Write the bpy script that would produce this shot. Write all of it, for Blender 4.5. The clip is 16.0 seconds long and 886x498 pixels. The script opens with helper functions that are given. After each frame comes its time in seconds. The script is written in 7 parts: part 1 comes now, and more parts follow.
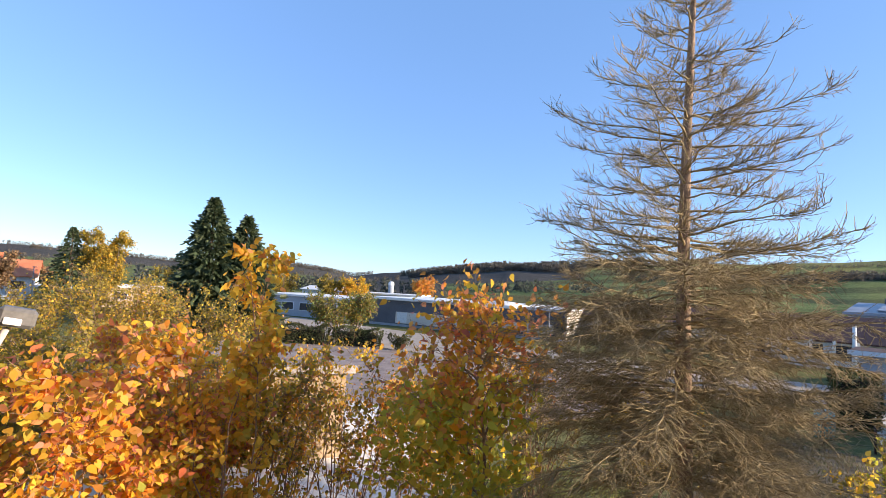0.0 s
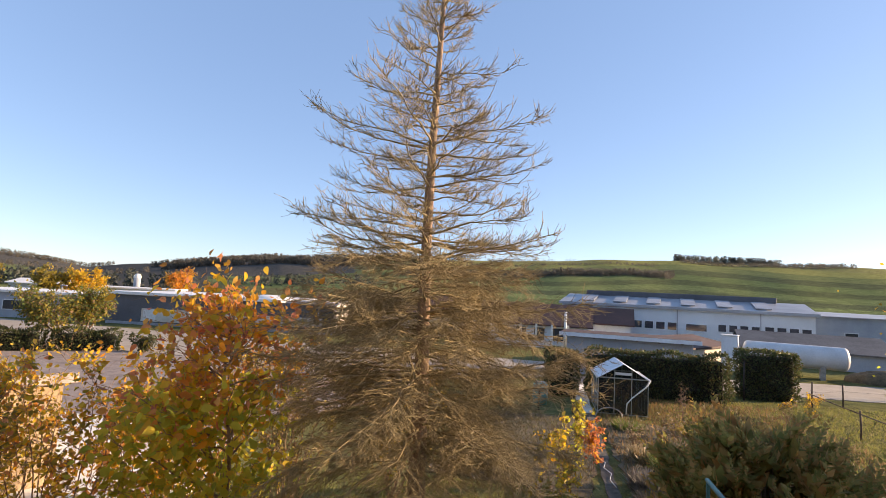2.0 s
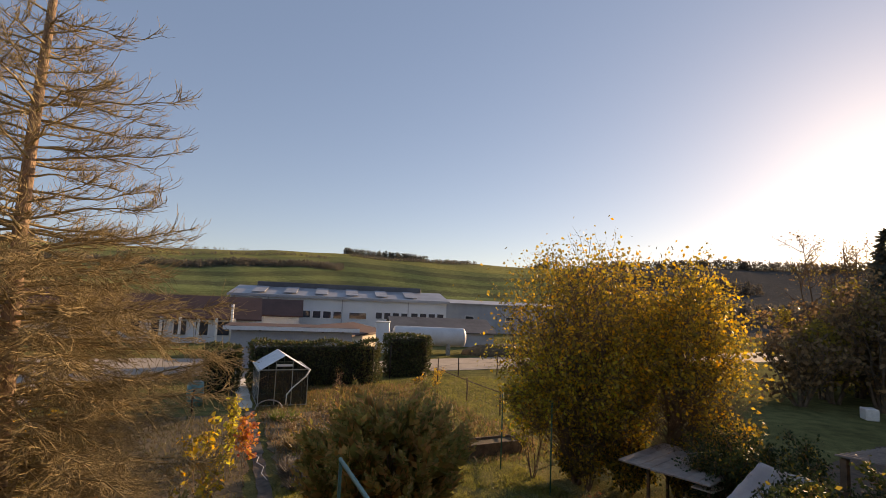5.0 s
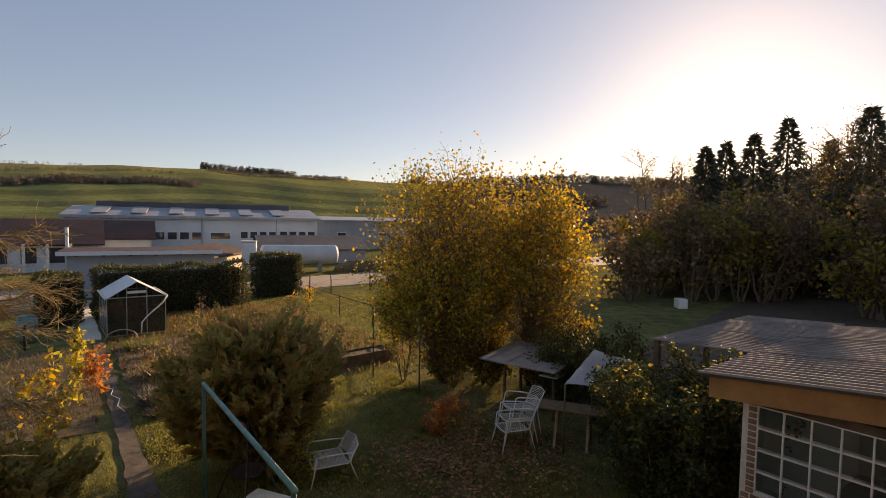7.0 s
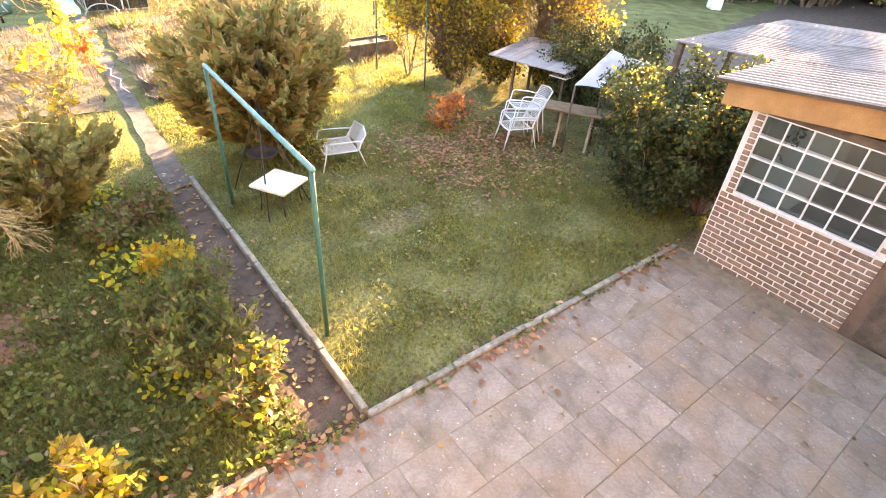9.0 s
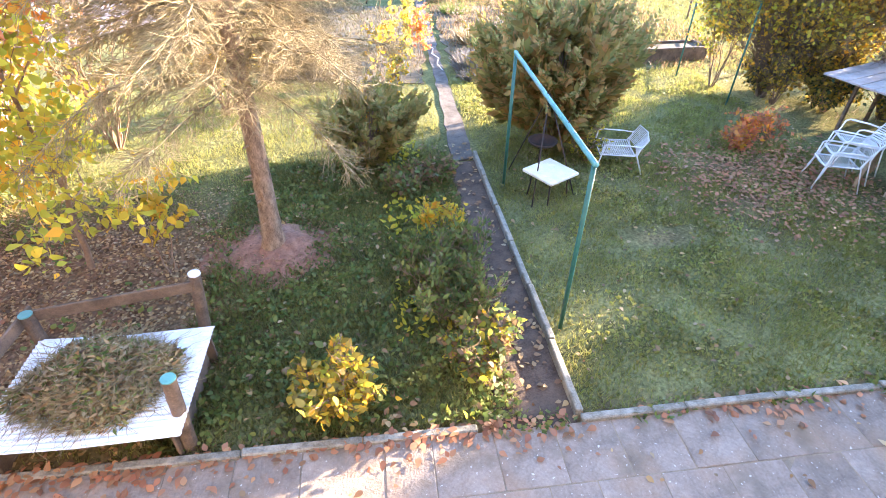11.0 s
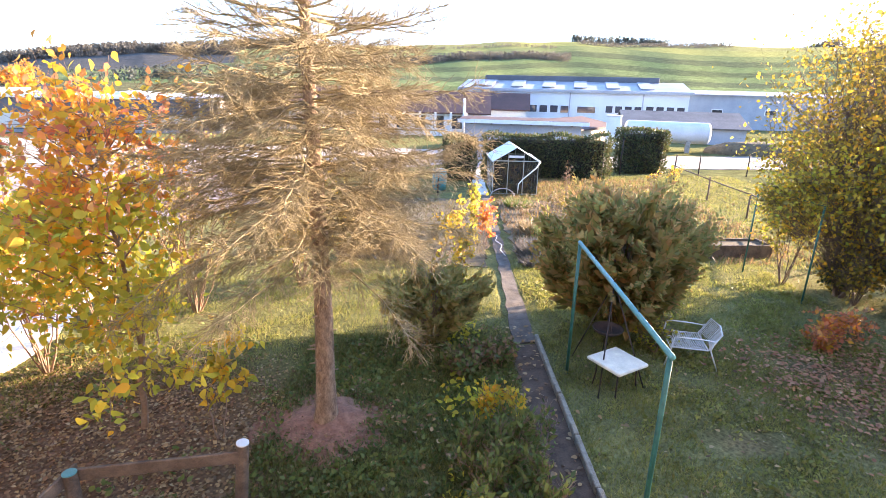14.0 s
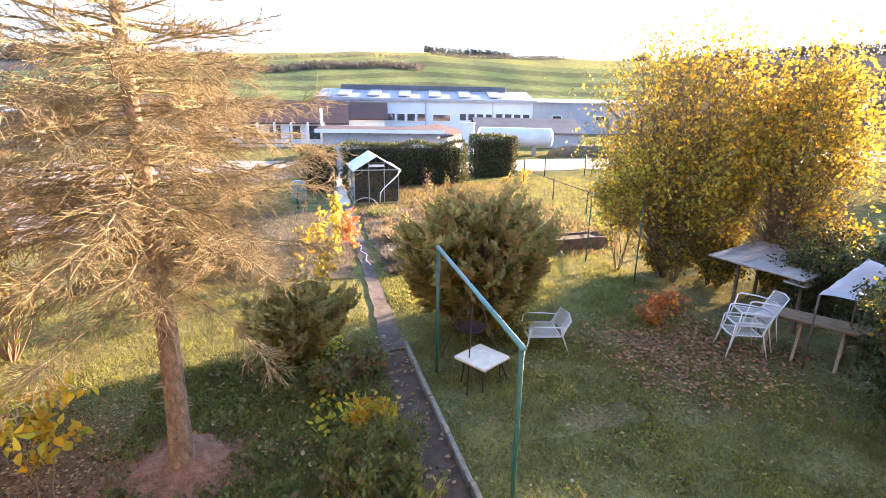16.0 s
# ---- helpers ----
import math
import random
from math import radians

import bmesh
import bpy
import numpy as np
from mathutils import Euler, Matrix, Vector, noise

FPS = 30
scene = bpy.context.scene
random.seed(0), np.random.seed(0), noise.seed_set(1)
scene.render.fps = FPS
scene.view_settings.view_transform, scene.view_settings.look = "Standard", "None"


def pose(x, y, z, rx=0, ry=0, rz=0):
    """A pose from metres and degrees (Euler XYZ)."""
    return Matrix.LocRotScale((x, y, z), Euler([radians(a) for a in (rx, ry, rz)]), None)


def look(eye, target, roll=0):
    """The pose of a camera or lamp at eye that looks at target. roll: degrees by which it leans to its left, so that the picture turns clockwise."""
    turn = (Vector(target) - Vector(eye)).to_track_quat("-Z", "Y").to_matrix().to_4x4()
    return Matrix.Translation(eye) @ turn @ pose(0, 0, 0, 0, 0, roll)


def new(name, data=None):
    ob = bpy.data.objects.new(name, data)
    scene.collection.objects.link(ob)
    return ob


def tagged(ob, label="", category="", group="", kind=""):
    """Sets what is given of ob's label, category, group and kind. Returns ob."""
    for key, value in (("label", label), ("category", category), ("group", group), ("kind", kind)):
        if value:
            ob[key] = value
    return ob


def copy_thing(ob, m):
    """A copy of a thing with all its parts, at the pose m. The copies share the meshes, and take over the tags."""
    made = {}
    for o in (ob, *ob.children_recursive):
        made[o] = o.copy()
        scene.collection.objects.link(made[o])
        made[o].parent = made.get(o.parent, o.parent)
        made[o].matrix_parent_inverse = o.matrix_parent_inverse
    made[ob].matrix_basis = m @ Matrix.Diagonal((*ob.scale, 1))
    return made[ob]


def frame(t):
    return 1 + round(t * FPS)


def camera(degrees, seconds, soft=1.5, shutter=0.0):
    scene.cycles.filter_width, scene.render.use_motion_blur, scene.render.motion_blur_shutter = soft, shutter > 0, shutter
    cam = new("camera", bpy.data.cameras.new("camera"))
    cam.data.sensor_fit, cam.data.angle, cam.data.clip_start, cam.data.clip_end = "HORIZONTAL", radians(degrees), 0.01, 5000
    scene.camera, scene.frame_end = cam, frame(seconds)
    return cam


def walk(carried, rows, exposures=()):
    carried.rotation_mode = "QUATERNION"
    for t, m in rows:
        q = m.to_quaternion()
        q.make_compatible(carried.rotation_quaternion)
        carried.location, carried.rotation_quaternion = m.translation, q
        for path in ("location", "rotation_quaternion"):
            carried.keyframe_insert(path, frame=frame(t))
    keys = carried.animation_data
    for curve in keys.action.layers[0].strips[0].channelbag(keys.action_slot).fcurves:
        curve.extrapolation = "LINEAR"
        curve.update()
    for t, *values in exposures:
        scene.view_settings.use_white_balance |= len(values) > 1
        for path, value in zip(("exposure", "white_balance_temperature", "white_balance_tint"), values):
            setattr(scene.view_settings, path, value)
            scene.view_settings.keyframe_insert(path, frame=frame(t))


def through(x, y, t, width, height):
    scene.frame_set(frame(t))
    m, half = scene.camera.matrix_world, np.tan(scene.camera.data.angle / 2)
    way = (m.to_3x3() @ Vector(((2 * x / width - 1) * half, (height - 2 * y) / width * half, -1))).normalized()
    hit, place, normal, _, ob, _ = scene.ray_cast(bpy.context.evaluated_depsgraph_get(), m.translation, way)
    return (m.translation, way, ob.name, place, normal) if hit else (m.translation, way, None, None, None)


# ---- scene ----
cam = camera(81.1, 16.0, soft=0.8)
PATH = [
    (0, (-0.047, 0.181, 4.253), (-0.375, 2.148, 4.408), 3.4),
    (0.5, (-0.041, 0.116, 4.261), (-0.157, 2.106, 4.421), 3.2),
    (1, (0.064, 0.184, 4.264), (0.048, 2.177, 4.423), 3.6),
    (1.5, (0.097, 0.134, 4.267), (0.358, 2.11, 4.435), 3.3),
    (2, (0.16, 0.1, 4.262), (0.684, 2.021, 4.441), 3.1),
    (2.5, (0.213, 0.084, 4.266), (0.841, 1.974, 4.446), 3.3),
    (3, (0.291, 0.071, 4.306), (1.145, 1.871, 4.487), 3.6),
    (3.5, (0.34, 0.049, 4.326), (1.408, 1.729, 4.516), 3.5),
    (4, (0.371, -0.008, 4.342), (1.641, 1.524, 4.539), 3.2),
    (4.5, (0.374, -0.04, 4.343), (1.791, 1.357, 4.547), 2.7),
    (4.7, (0.382, -0.058, 4.35), (1.846, 1.288, 4.555), 2.6),
    (6.8, (0.49, -0.155, 4.372), (2.285, 0.727, 4.365), 0.9),
    (7, (0.491, -0.153, 4.365), (2.292, 0.709, 4.258), 1.0),
    (7.5, (0.511, -0.155, 4.336), (2.293, 0.639, 3.895), 1.1),
    (8, (0.517, -0.14, 4.316), (2.209, 0.569, 3.519), 1.8),
    (8.5, (0.527, -0.091, 4.281), (2.122, 0.555, 3.261), 3.2),
    (9, (0.507, -0.053, 4.271), (1.993, 0.616, 3.111), 4.2),
    (9.5, (0.487, -0.023, 4.24), (1.831, 0.828, 3.029), 3.0),
    (10, (0.43, -0.054, 4.254), (1.588, 1.013, 3.02), 1.6),
    (10.2, (0.417, -0.043, 4.253), (1.503, 1.091, 3.014), 1.4),
    (12.3, (0.127, 0.164, 4.239), (0.874, 1.758, 3.291), 1.9),
    (12.5, (0.126, 0.16, 4.238), (0.861, 1.812, 3.383), 1.8),
    (13, (0.173, 0.15, 4.242), (0.882, 1.886, 3.546), 1.6),
    (13.5, (0.22, 0.151, 4.233), (0.95, 1.902, 3.599), 1.5),
    (14, (0.262, 0.143, 4.211), (1.126, 1.847, 3.619), 1.4),
    (14.5, (0.281, 0.132, 4.214), (1.269, 1.773, 3.638), 1.3),
    (15, (0.313, 0.12, 4.215), (1.414, 1.692, 3.649), 1.1),
    (15.5, (0.354, 0.094, 4.221), (1.55, 1.597, 3.663), 1.0),
    (16, (0.379, 0.066, 4.238), (1.659, 1.5, 3.687), 1.1),
]
EXPOSURES = [(0.0, 1.2, 6900, 14), (1.5, 1.2, 8200, 18), (3.0, 1.1, 9800, 22), (4.7, 0.55, 11200, 24), (6.8, 0.5, 12000, 25), (7.5, 1.0, 13200, 26), (8.2, 3.1, 13000, 27), (9.0, 4.0, 11500, 26), (10.2, 3.8, 8000, 21), (12.3, 3.6, 6500, 16), (13.0, 3.1, 6600, 18), (14.0, 2.95, 7400, 21), (16.0, 2.95, 8400, 26)]
walk(cam, [(t, look(eye, target, roll)) for t, eye, target, roll in PATH], EXPOSURES)

# ---- light ----
SUN_AZ, SUN_EL = -3.6, 13.2          # degrees, from +x towards +y, and above the horizon
world = bpy.data.worlds.new("sky")
scene.world = world
world.use_nodes = True
wn = world.node_tree
sky = wn.nodes.new("ShaderNodeTexSky")
sky.sky_type = "NISHITA"
sky.sun_disc = False
sky.sun_elevation = radians(SUN_EL)
sky.sun_rotation = radians(90 - SUN_AZ)
sky.air_density, sky.dust_density, sky.ozone_density = 0.75, 0.25, 2.6
wn.nodes["Background"].inputs["Strength"].default_value = 0.155
haze = wn.nodes.new("ShaderNodeMixRGB")        # clear blue air scattered evenly over the whole sky
haze.inputs[0].default_value = 0.5
haze.inputs[2].default_value = (0.62, 1.45, 3.2, 1)
wn.links.new(sky.outputs[0], haze.inputs[1])
wn.links.new(haze.outputs[0], wn.nodes["Background"].inputs["Color"])
sun_data = bpy.data.lights.new("sun", "SUN")
sun_data.energy, sun_data.angle, sun_data.color = 5.0, radians(0.53), (1.0, 0.87, 0.7)
sun = new("sun", sun_data)
sun_dir = Vector((math.cos(radians(SUN_EL)) * math.cos(radians(SUN_AZ)), math.cos(radians(SUN_EL)) * math.sin(radians(SUN_AZ)), math.sin(radians(SUN_EL))))
sun.matrix_world = look(sun_dir * 80, (0, 0, 0))

# ---- building blocks ----
TAU = 2 * math.pi
GA = -26.1                                     # the garden's axes: u along the house, v away from it
GU, GV = (0.898, -0.44), (0.44, 0.898)
rng = np.random.default_rng(7)


def gxy(u, v):
    return GU[0] * u + GV[0] * v, GU[1] * u + GV[1] * v


def gpose(u, v, z=0.0, turn=0.0):
    x, y = gxy(u, v)
    return pose(x, y, z, 0, 0, GA + turn)


def thing(name, m, label, category, group="", kind=""):
    ob = new(name)
    ob.empty_display_size = 0.1
    ob.matrix_world = m
    return tagged(ob, label, category, group, kind)


def link(name, me, material, parent=None, label=""):
    if material is not None and not me.materials:
        me.materials.append(material)
    ob = new(name, me)
    if parent is not None:
        ob.parent = parent
    return tagged(ob, label)


def part(name, bm, material, parent=None, label="", smooth=False):
    me = bpy.data.meshes.new(name)
    bm.normal_update()
    bm.to_mesh(me)
    bm.free()
    if smooth:
        me.shade_smooth()
    return link(name, me, material, parent, label)


def np_mesh(name, verts, faces, smooth=False):
    """A mesh from an (n, 3) array of places and an (m, k) array of corners."""
    verts, faces = np.ascontiguousarray(verts, np.float32), np.ascontiguousarray(faces, np.int32)
    me = bpy.data.meshes.new(name)
    me.vertices.add(len(verts))
    me.vertices.foreach_set("co", verts.ravel())
    me.loops.add(faces.size)
    me.loops.foreach_set("vertex_index", faces.ravel())
    me.polygons.add(len(faces))
    me.polygons.foreach_set("loop_start", np.arange(len(faces), dtype=np.int32) * faces.shape[1])
    me.update(calc_edges=True)
    if smooth:
        me.shade_smooth()
    return me


def box(bm, x0, x1, y0, y1, z0, z1, m=None, bevel=0.0):
    made = bmesh.ops.create_cube(bm, size=1.0)["verts"]
    bmesh.ops.scale(bm, vec=(x1 - x0, y1 - y0, z1 - z0), verts=made)
    bmesh.ops.translate(bm, vec=((x0 + x1) / 2, (y0 + y1) / 2, (z0 + z1) / 2), verts=made)
    if m is not None:
        bmesh.ops.transform(bm, matrix=m, verts=made)
    if bevel:
        edges = list({e for v in made for e in v.link_edges})
        bmesh.ops.bevel(bm, geom=edges, offset=bevel, segments=1, affect="EDGES", profile=0.5)
    return bm


def block(x0, x1, y0, y1, z0, z1, m=None, bevel=0.0):
    return box(bmesh.new(), x0, x1, y0, y1, z0, z1, m, bevel)


def tubes(paths, radii, sides=4):
    """Places and corners of tubes along (b, n, 3) paths with (b, n) radii."""
    paths, radii = np.asarray(paths, float), np.asarray(radii, float)
    b, n, _ = paths.shape
    tan = np.gradient(paths, axis=1)
    tan /= np.linalg.norm(tan, axis=2, keepdims=True) + 1e-9
    ref = np.where(np.abs(tan[:, :1, 2:3]) > 0.8, np.array([1.0, 0.13, 0]), np.array([0.1, 0, 1.0]))
    a = np.cross(tan, ref)
    a /= np.linalg.norm(a, axis=2, keepdims=True) + 1e-9
    c = np.cross(tan, a)
    ang = np.arange(sides) / sides * TAU
    ring = a[:, :, None] * np.cos(ang)[:, None] + c[:, :, None] * np.sin(ang)[:, None]
    verts = paths[:, :, None] + ring * radii[:, :, None, None]
    idx = np.arange(b * n * sides).reshape(b, n, sides)
    nxt = np.roll(idx, -1, axis=2)
    faces = np.stack([idx[:, :-1], nxt[:, :-1], nxt[:, 1:], idx[:, 1:]], axis=-1).reshape(-1, 4)
    return verts.reshape(-1, 3), faces


def rod(name, points, radius, material, parent=None, label="", sides=8):
    """A round bar along a few points, closed at both ends."""
    pts = np.array([points], float)
    v, f = tubes(pts, np.full(pts.shape[:2], radius), sides)
    n = pts.shape[1]
    bm = bmesh.new()
    vs = [bm.verts.new(p) for p in v]
    for q in f:
        bm.faces.new([vs[i] for i in q])
    bm.faces.new(vs[:sides][::-1])
    bm.faces.new(vs[(n - 1) * sides:])
    return part(name, bm, material, parent, label, smooth=sides > 5)


KITE = np.array([[0, 0, 0], [0.33, 0.42, 0.07], [0, 1, -0.04], [-0.33, 0.42, 0.07]])
ROUND = np.array([[0, 0, 0], [0.22, 0.13, 0.05], [0.36, 0.42, 0.11], [0.24, 0.76, 0.05], [0, 1.15, -0.1], [-0.24, 0.76, 0.05], [-0.36, 0.42, 0.11], [-0.22, 0.13, 0.05]])
BLADE = np.array([[-0.06, 0, 0], [0.06, 0, 0], [0.0, 1, 0.16]])
PLUME = np.array([[0, 0, 0], [0.17, 0.2, 0.02], [0.12, 0.4, 0.03], [0.16, 0.62, 0.02], [0, 1, 0], [-0.16, 0.6, 0.02], [-0.12, 0.38, 0.03], [-0.17, 0.2, 0.02]])


def unit(a):
    return a / (np.linalg.norm(a, axis=-1, keepdims=True) + 1e-9)


def leaves(at, along, size, shape=KITE, up=None):
    """One small face per place: it grows from there along a direction, at a size."""
    at, along = np.asarray(at, float), unit(np.asarray(along, float))
    n = len(at)
    side = unit(np.cross(along, rng.normal(size=(n, 3)) if up is None else up))
    face = np.cross(side, along)
    size = np.broadcast_to(size, (n,))[:, None, None]
    v = at[:, None] + size * (shape[:, 0][None, :, None] * side[:, None] + shape[:, 1][None, :, None] * along[:, None] + shape[:, 2][None, :, None] * face[:, None])
    k = len(shape)
    return v.reshape(-1, 3), np.arange(n * k).reshape(n, k)


def merged(pieces):
    vs, fs, o = [], [], 0
    for v, f in pieces:
        vs.append(v)
        fs.append(f + o)
        o += len(v)
    return np.concatenate(vs), np.concatenate(fs)


# ---- materials ----
def nodes_of(name):
    m = bpy.data.materials.new(name)
    m.use_nodes = True
    t = m.node_tree
    return m, t, t.nodes, t.links, t.nodes["Principled BSDF"]


def rgba(c):
    return (*c, 1.0)


def surface(name, dark, light, scale=6.0, rough=0.8, bump=0.3, fine=60.0, metal=0.0, spread=0.08, spec=0.4, stretch=(1, 1, 1)):
    """A worn surface: stains at a large scale, grain at a fine one, a little relief, and each piece its own shade."""
    m, t, n, l, p = nodes_of(name)
    co = n.new("ShaderNodeTexCoord")
    mp = n.new("ShaderNodeMapping")
    mp.inputs["Scale"].default_value = stretch
    l.new(co.outputs["Object"], mp.inputs["Vector"])
    big, small = n.new("ShaderNodeTexNoise"), n.new("ShaderNodeTexNoise")
    big.inputs["Scale"].default_value, big.inputs["Detail"].default_value, big.inputs["Roughness"].default_value = scale, 6, 0.65
    small.inputs["Scale"].default_value, small.inputs["Detail"].default_value = fine, 4
    for x in (big, small):
        l.new(mp.outputs[0], x.inputs["Vector"])
    add = n.new("ShaderNodeMath")
    add.operation = "MULTIPLY_ADD"
    add.inputs[1].default_value = 0.45
    l.new(small.outputs["Fac"], add.inputs[0])
    l.new(big.outputs["Fac"], add.inputs[2])
    ramp = n.new("ShaderNodeValToRGB")
    ramp.color_ramp.elements[0].position, ramp.color_ramp.elements[0].color = 0.48, rgba(dark)
    ramp.color_ramp.elements[1].position, ramp.color_ramp.elements[1].color = 0.92, rgba(light)
    l.new(add.outputs[0], ramp.inputs[0])
    info = n.new("ShaderNodeObjectInfo")
    hsv = n.new("ShaderNodeHueSaturation")
    vary = n.new("ShaderNodeMapRange")
    vary.inputs["To Min"].default_value, vary.inputs["To Max"].default_value = 1 - spread, 1 + spread
    l.new(info.outputs["Random"], vary.inputs["Value"])
    l.new(vary.outputs[0], hsv.inputs["Value"])
    l.new(ramp.outputs[0], hsv.inputs["Color"])
    l.new(hsv.outputs[0], p.inputs["Base Color"])
    p.inputs["Roughness"].default_value, p.inputs["Metallic"].default_value, p.inputs["Specular IOR Level"].default_value = rough, metal, spec
    if bump:
        b = n.new("ShaderNodeBump")
        b.inputs["Strength"].default_value, b.inputs["Distance"].default_value = bump, 0.02
        l.new(add.outputs[0], b.inputs["Height"])
        l.new(b.outputs[0], p.inputs["Normal"])
    return m


def stained_slabs():
    """Old concrete slabs: stains that run on from slab to slab, rusty moss patches, pale lichen specks."""
    m = surface("patio_slab", (0.155, 0.115, 0.087), (0.32, 0.25, 0.196), 2.6, 0.85, 0.7, 45, spread=0.12)
    n, l, p = m.node_tree.nodes, m.node_tree.links, m.node_tree.nodes["Principled BSDF"]
    geo, prev = n.new("ShaderNodeNewGeometry"), p.inputs["Base Color"].links[0].from_socket
    for scale, lo, hi, colour, share in ((1.1, 0.5, 0.68, (0.3, 0.17, 0.085), 0.6), (2.7, 0.55, 0.72, (0.12, 0.09, 0.055), 0.55), (26, 0.66, 0.72, (0.62, 0.58, 0.5), 0.7)):
        noi, mr, mix = n.new("ShaderNodeTexNoise"), n.new("ShaderNodeMapRange"), n.new("ShaderNodeMixRGB")
        noi.inputs["Scale"].default_value, noi.inputs["Detail"].default_value = scale, 7
        l.new(geo.outputs["Position"], noi.inputs["Vector"])
        mr.inputs["From Min"].default_value, mr.inputs["From Max"].default_value, mr.inputs["To Max"].default_value = lo, hi, share
        l.new(noi.outputs["Fac"], mr.inputs["Value"])
        l.new(mr.outputs[0], mix.inputs[0])
        l.new(prev, mix.inputs[1])
        mix.inputs[2].default_value = rgba(colour)
        prev = mix.outputs[0]
    l.new(prev, p.inputs["Base Color"])
    return m


def foliage(name, colours, through=0.4, rough=0.55):
    """Leaves: each its own colour, light shining through them, a slight gloss."""
    m, t, n, l, p = nodes_of(name)
    geo, ramp = n.new("ShaderNodeNewGeometry"), n.new("ShaderNodeValToRGB")
    e = ramp.color_ramp.elements
    while len(e) < len(colours):
        e.new(0.5)
    for i, c in enumerate(colours):
        e[i].position, e[i].color = i / max(1, len(colours) - 1), rgba(c)
    l.new(geo.outputs["Random Per Island"], ramp.inputs[0])
    co, noi, hsv = n.new("ShaderNodeTexCoord"), n.new("ShaderNodeTexNoise"), n.new("ShaderNodeHueSaturation")
    noi.inputs["Scale"].default_value, noi.inputs["Detail"].default_value = 2.2, 3
    l.new(co.outputs["Object"], noi.inputs["Vector"])
    mr = n.new("ShaderNodeMapRange")
    mr.inputs["From Min"].default_value, mr.inputs["From Max"].default_value = 0.3, 0.7
    mr.inputs["To Min"].default_value, mr.inputs["To Max"].default_value = 0.72, 1.28
    l.new(noi.outputs["Fac"], mr.inputs["Value"])
    l.new(mr.outputs[0], hsv.inputs["Value"])
    l.new(ramp.outputs[0], hsv.inputs["Color"])
    l.new(hsv.outputs[0], p.inputs["Base Color"])
    p.inputs["Roughness"].default_value, p.inputs["Specular IOR Level"].default_value = rough, 0.3
    tr, mix = n.new("ShaderNodeBsdfTranslucent"), n.new("ShaderNodeMixShader")
    l.new(hsv.outputs[0], tr.inputs["Color"])
    mix.inputs[0].default_value = through
    l.new(p.outputs[0], mix.inputs[1])
    l.new(tr.outputs[0], mix.inputs[2])
    l.new(mix.outputs[0], n["Material Output"].inputs["Surface"])
    return m


def glass_pane(name, tint, rough=0.05, clear=0.6):
    """A thin pane: part of the light goes straight through, the rest is mirrored."""
    m, t, n, l, p = nodes_of(name)
    p.inputs["Base Color"].default_value = rgba(tint)
    p.inputs["Roughness"].default_value, p.inputs["Specular IOR Level"].default_value = rough, 0.8
    tr, mix = n.new("ShaderNodeBsdfTransparent"), n.new("ShaderNodeMixShader")
    tr.inputs["Color"].default_value = (0.85, 0.92, 0.9, 1)
    mix.inputs[0].default_value = clear
    l.new(p.outputs[0], mix.inputs[1])
    l.new(tr.outputs[0], mix.inputs[2])
    l.new(mix.outputs[0], n["Material Output"].inputs["Surface"])
    return m


M_BARK_DEAD = surface("grey_brown_bark", (0.09, 0.052, 0.032), (0.44, 0.3, 0.2), 15, 0.9, 1.0, 90, stretch=(1, 1, 0.45))
M_TWIG_DEAD = surface("dry_twig", (0.105, 0.077, 0.038), (0.43, 0.33, 0.17), 7, 0.85, 0.0, 30)
M_BARK = surface("bark", (0.07, 0.045, 0.03), (0.2, 0.14, 0.095), 8, 0.9, 0.7, 60, stretch=(1, 1, 0.5))
M_STEM = surface("shrub_stem", (0.15, 0.085, 0.055), (0.34, 0.22, 0.14), 5, 0.85, 0.0, 30)
M_WOOD_OLD = surface("weathered_wood", (0.055, 0.038, 0.028), (0.2, 0.135, 0.09), 5, 0.85, 0.5, 90, stretch=(1, 1, 1))
M_WOOD_PALE = surface("pale_wood", (0.28, 0.19, 0.11), (0.47, 0.34, 0.21), 5, 0.75, 0.4, 80)
M_WOOD_TABLE = surface("brown_table_wood", (0.15, 0.09, 0.05), (0.33, 0.21, 0.12), 5, 0.75, 0.4, 80)
M_FASCIA = surface("stained_fascia_wood", (0.30, 0.14, 0.05), (0.47, 0.24, 0.09), 3, 0.55, 0.3, 70)
M_GREEN_STEEL = surface("green_painted_steel", (0.012, 0.07, 0.055), (0.03, 0.15, 0.115), 7, 0.42, 0.15, 90)
M_TEAL_STEEL = surface("teal_painted_steel", (0.045, 0.17, 0.17), (0.10, 0.30, 0.29), 7, 0.4, 0.15, 90)
M_DARK_STEEL = surface("rusty_black_steel", (0.012, 0.01, 0.009), (0.07, 0.04, 0.03), 9, 0.7, 0.3, 90)
M_WHITE_PAINT = surface("white_paint", (0.62, 0.6, 0.56), (0.82, 0.8, 0.76), 6, 0.5, 0.1, 80)
M_WHITE_STONE = surface("pale_stone_slab", (0.56, 0.5, 0.39), (0.78, 0.71, 0.57), 7, 0.7, 0.3, 70)
M_PANEL = surface("white_corrugated_sheet", (0.5, 0.53, 0.56), (0.8, 0.82, 0.84), 4, 0.5, 0.15, 60)
M_CONCRETE = surface("concrete", (0.17, 0.15, 0.125), (0.36, 0.325, 0.28), 5, 0.9, 0.5, 70)
M_PATH_PALE = surface("pale_trodden_gravel", (0.055, 0.043, 0.034), (0.155, 0.125, 0.1), 4, 0.95, 0.9, 40)
M_SLAB = stained_slabs()
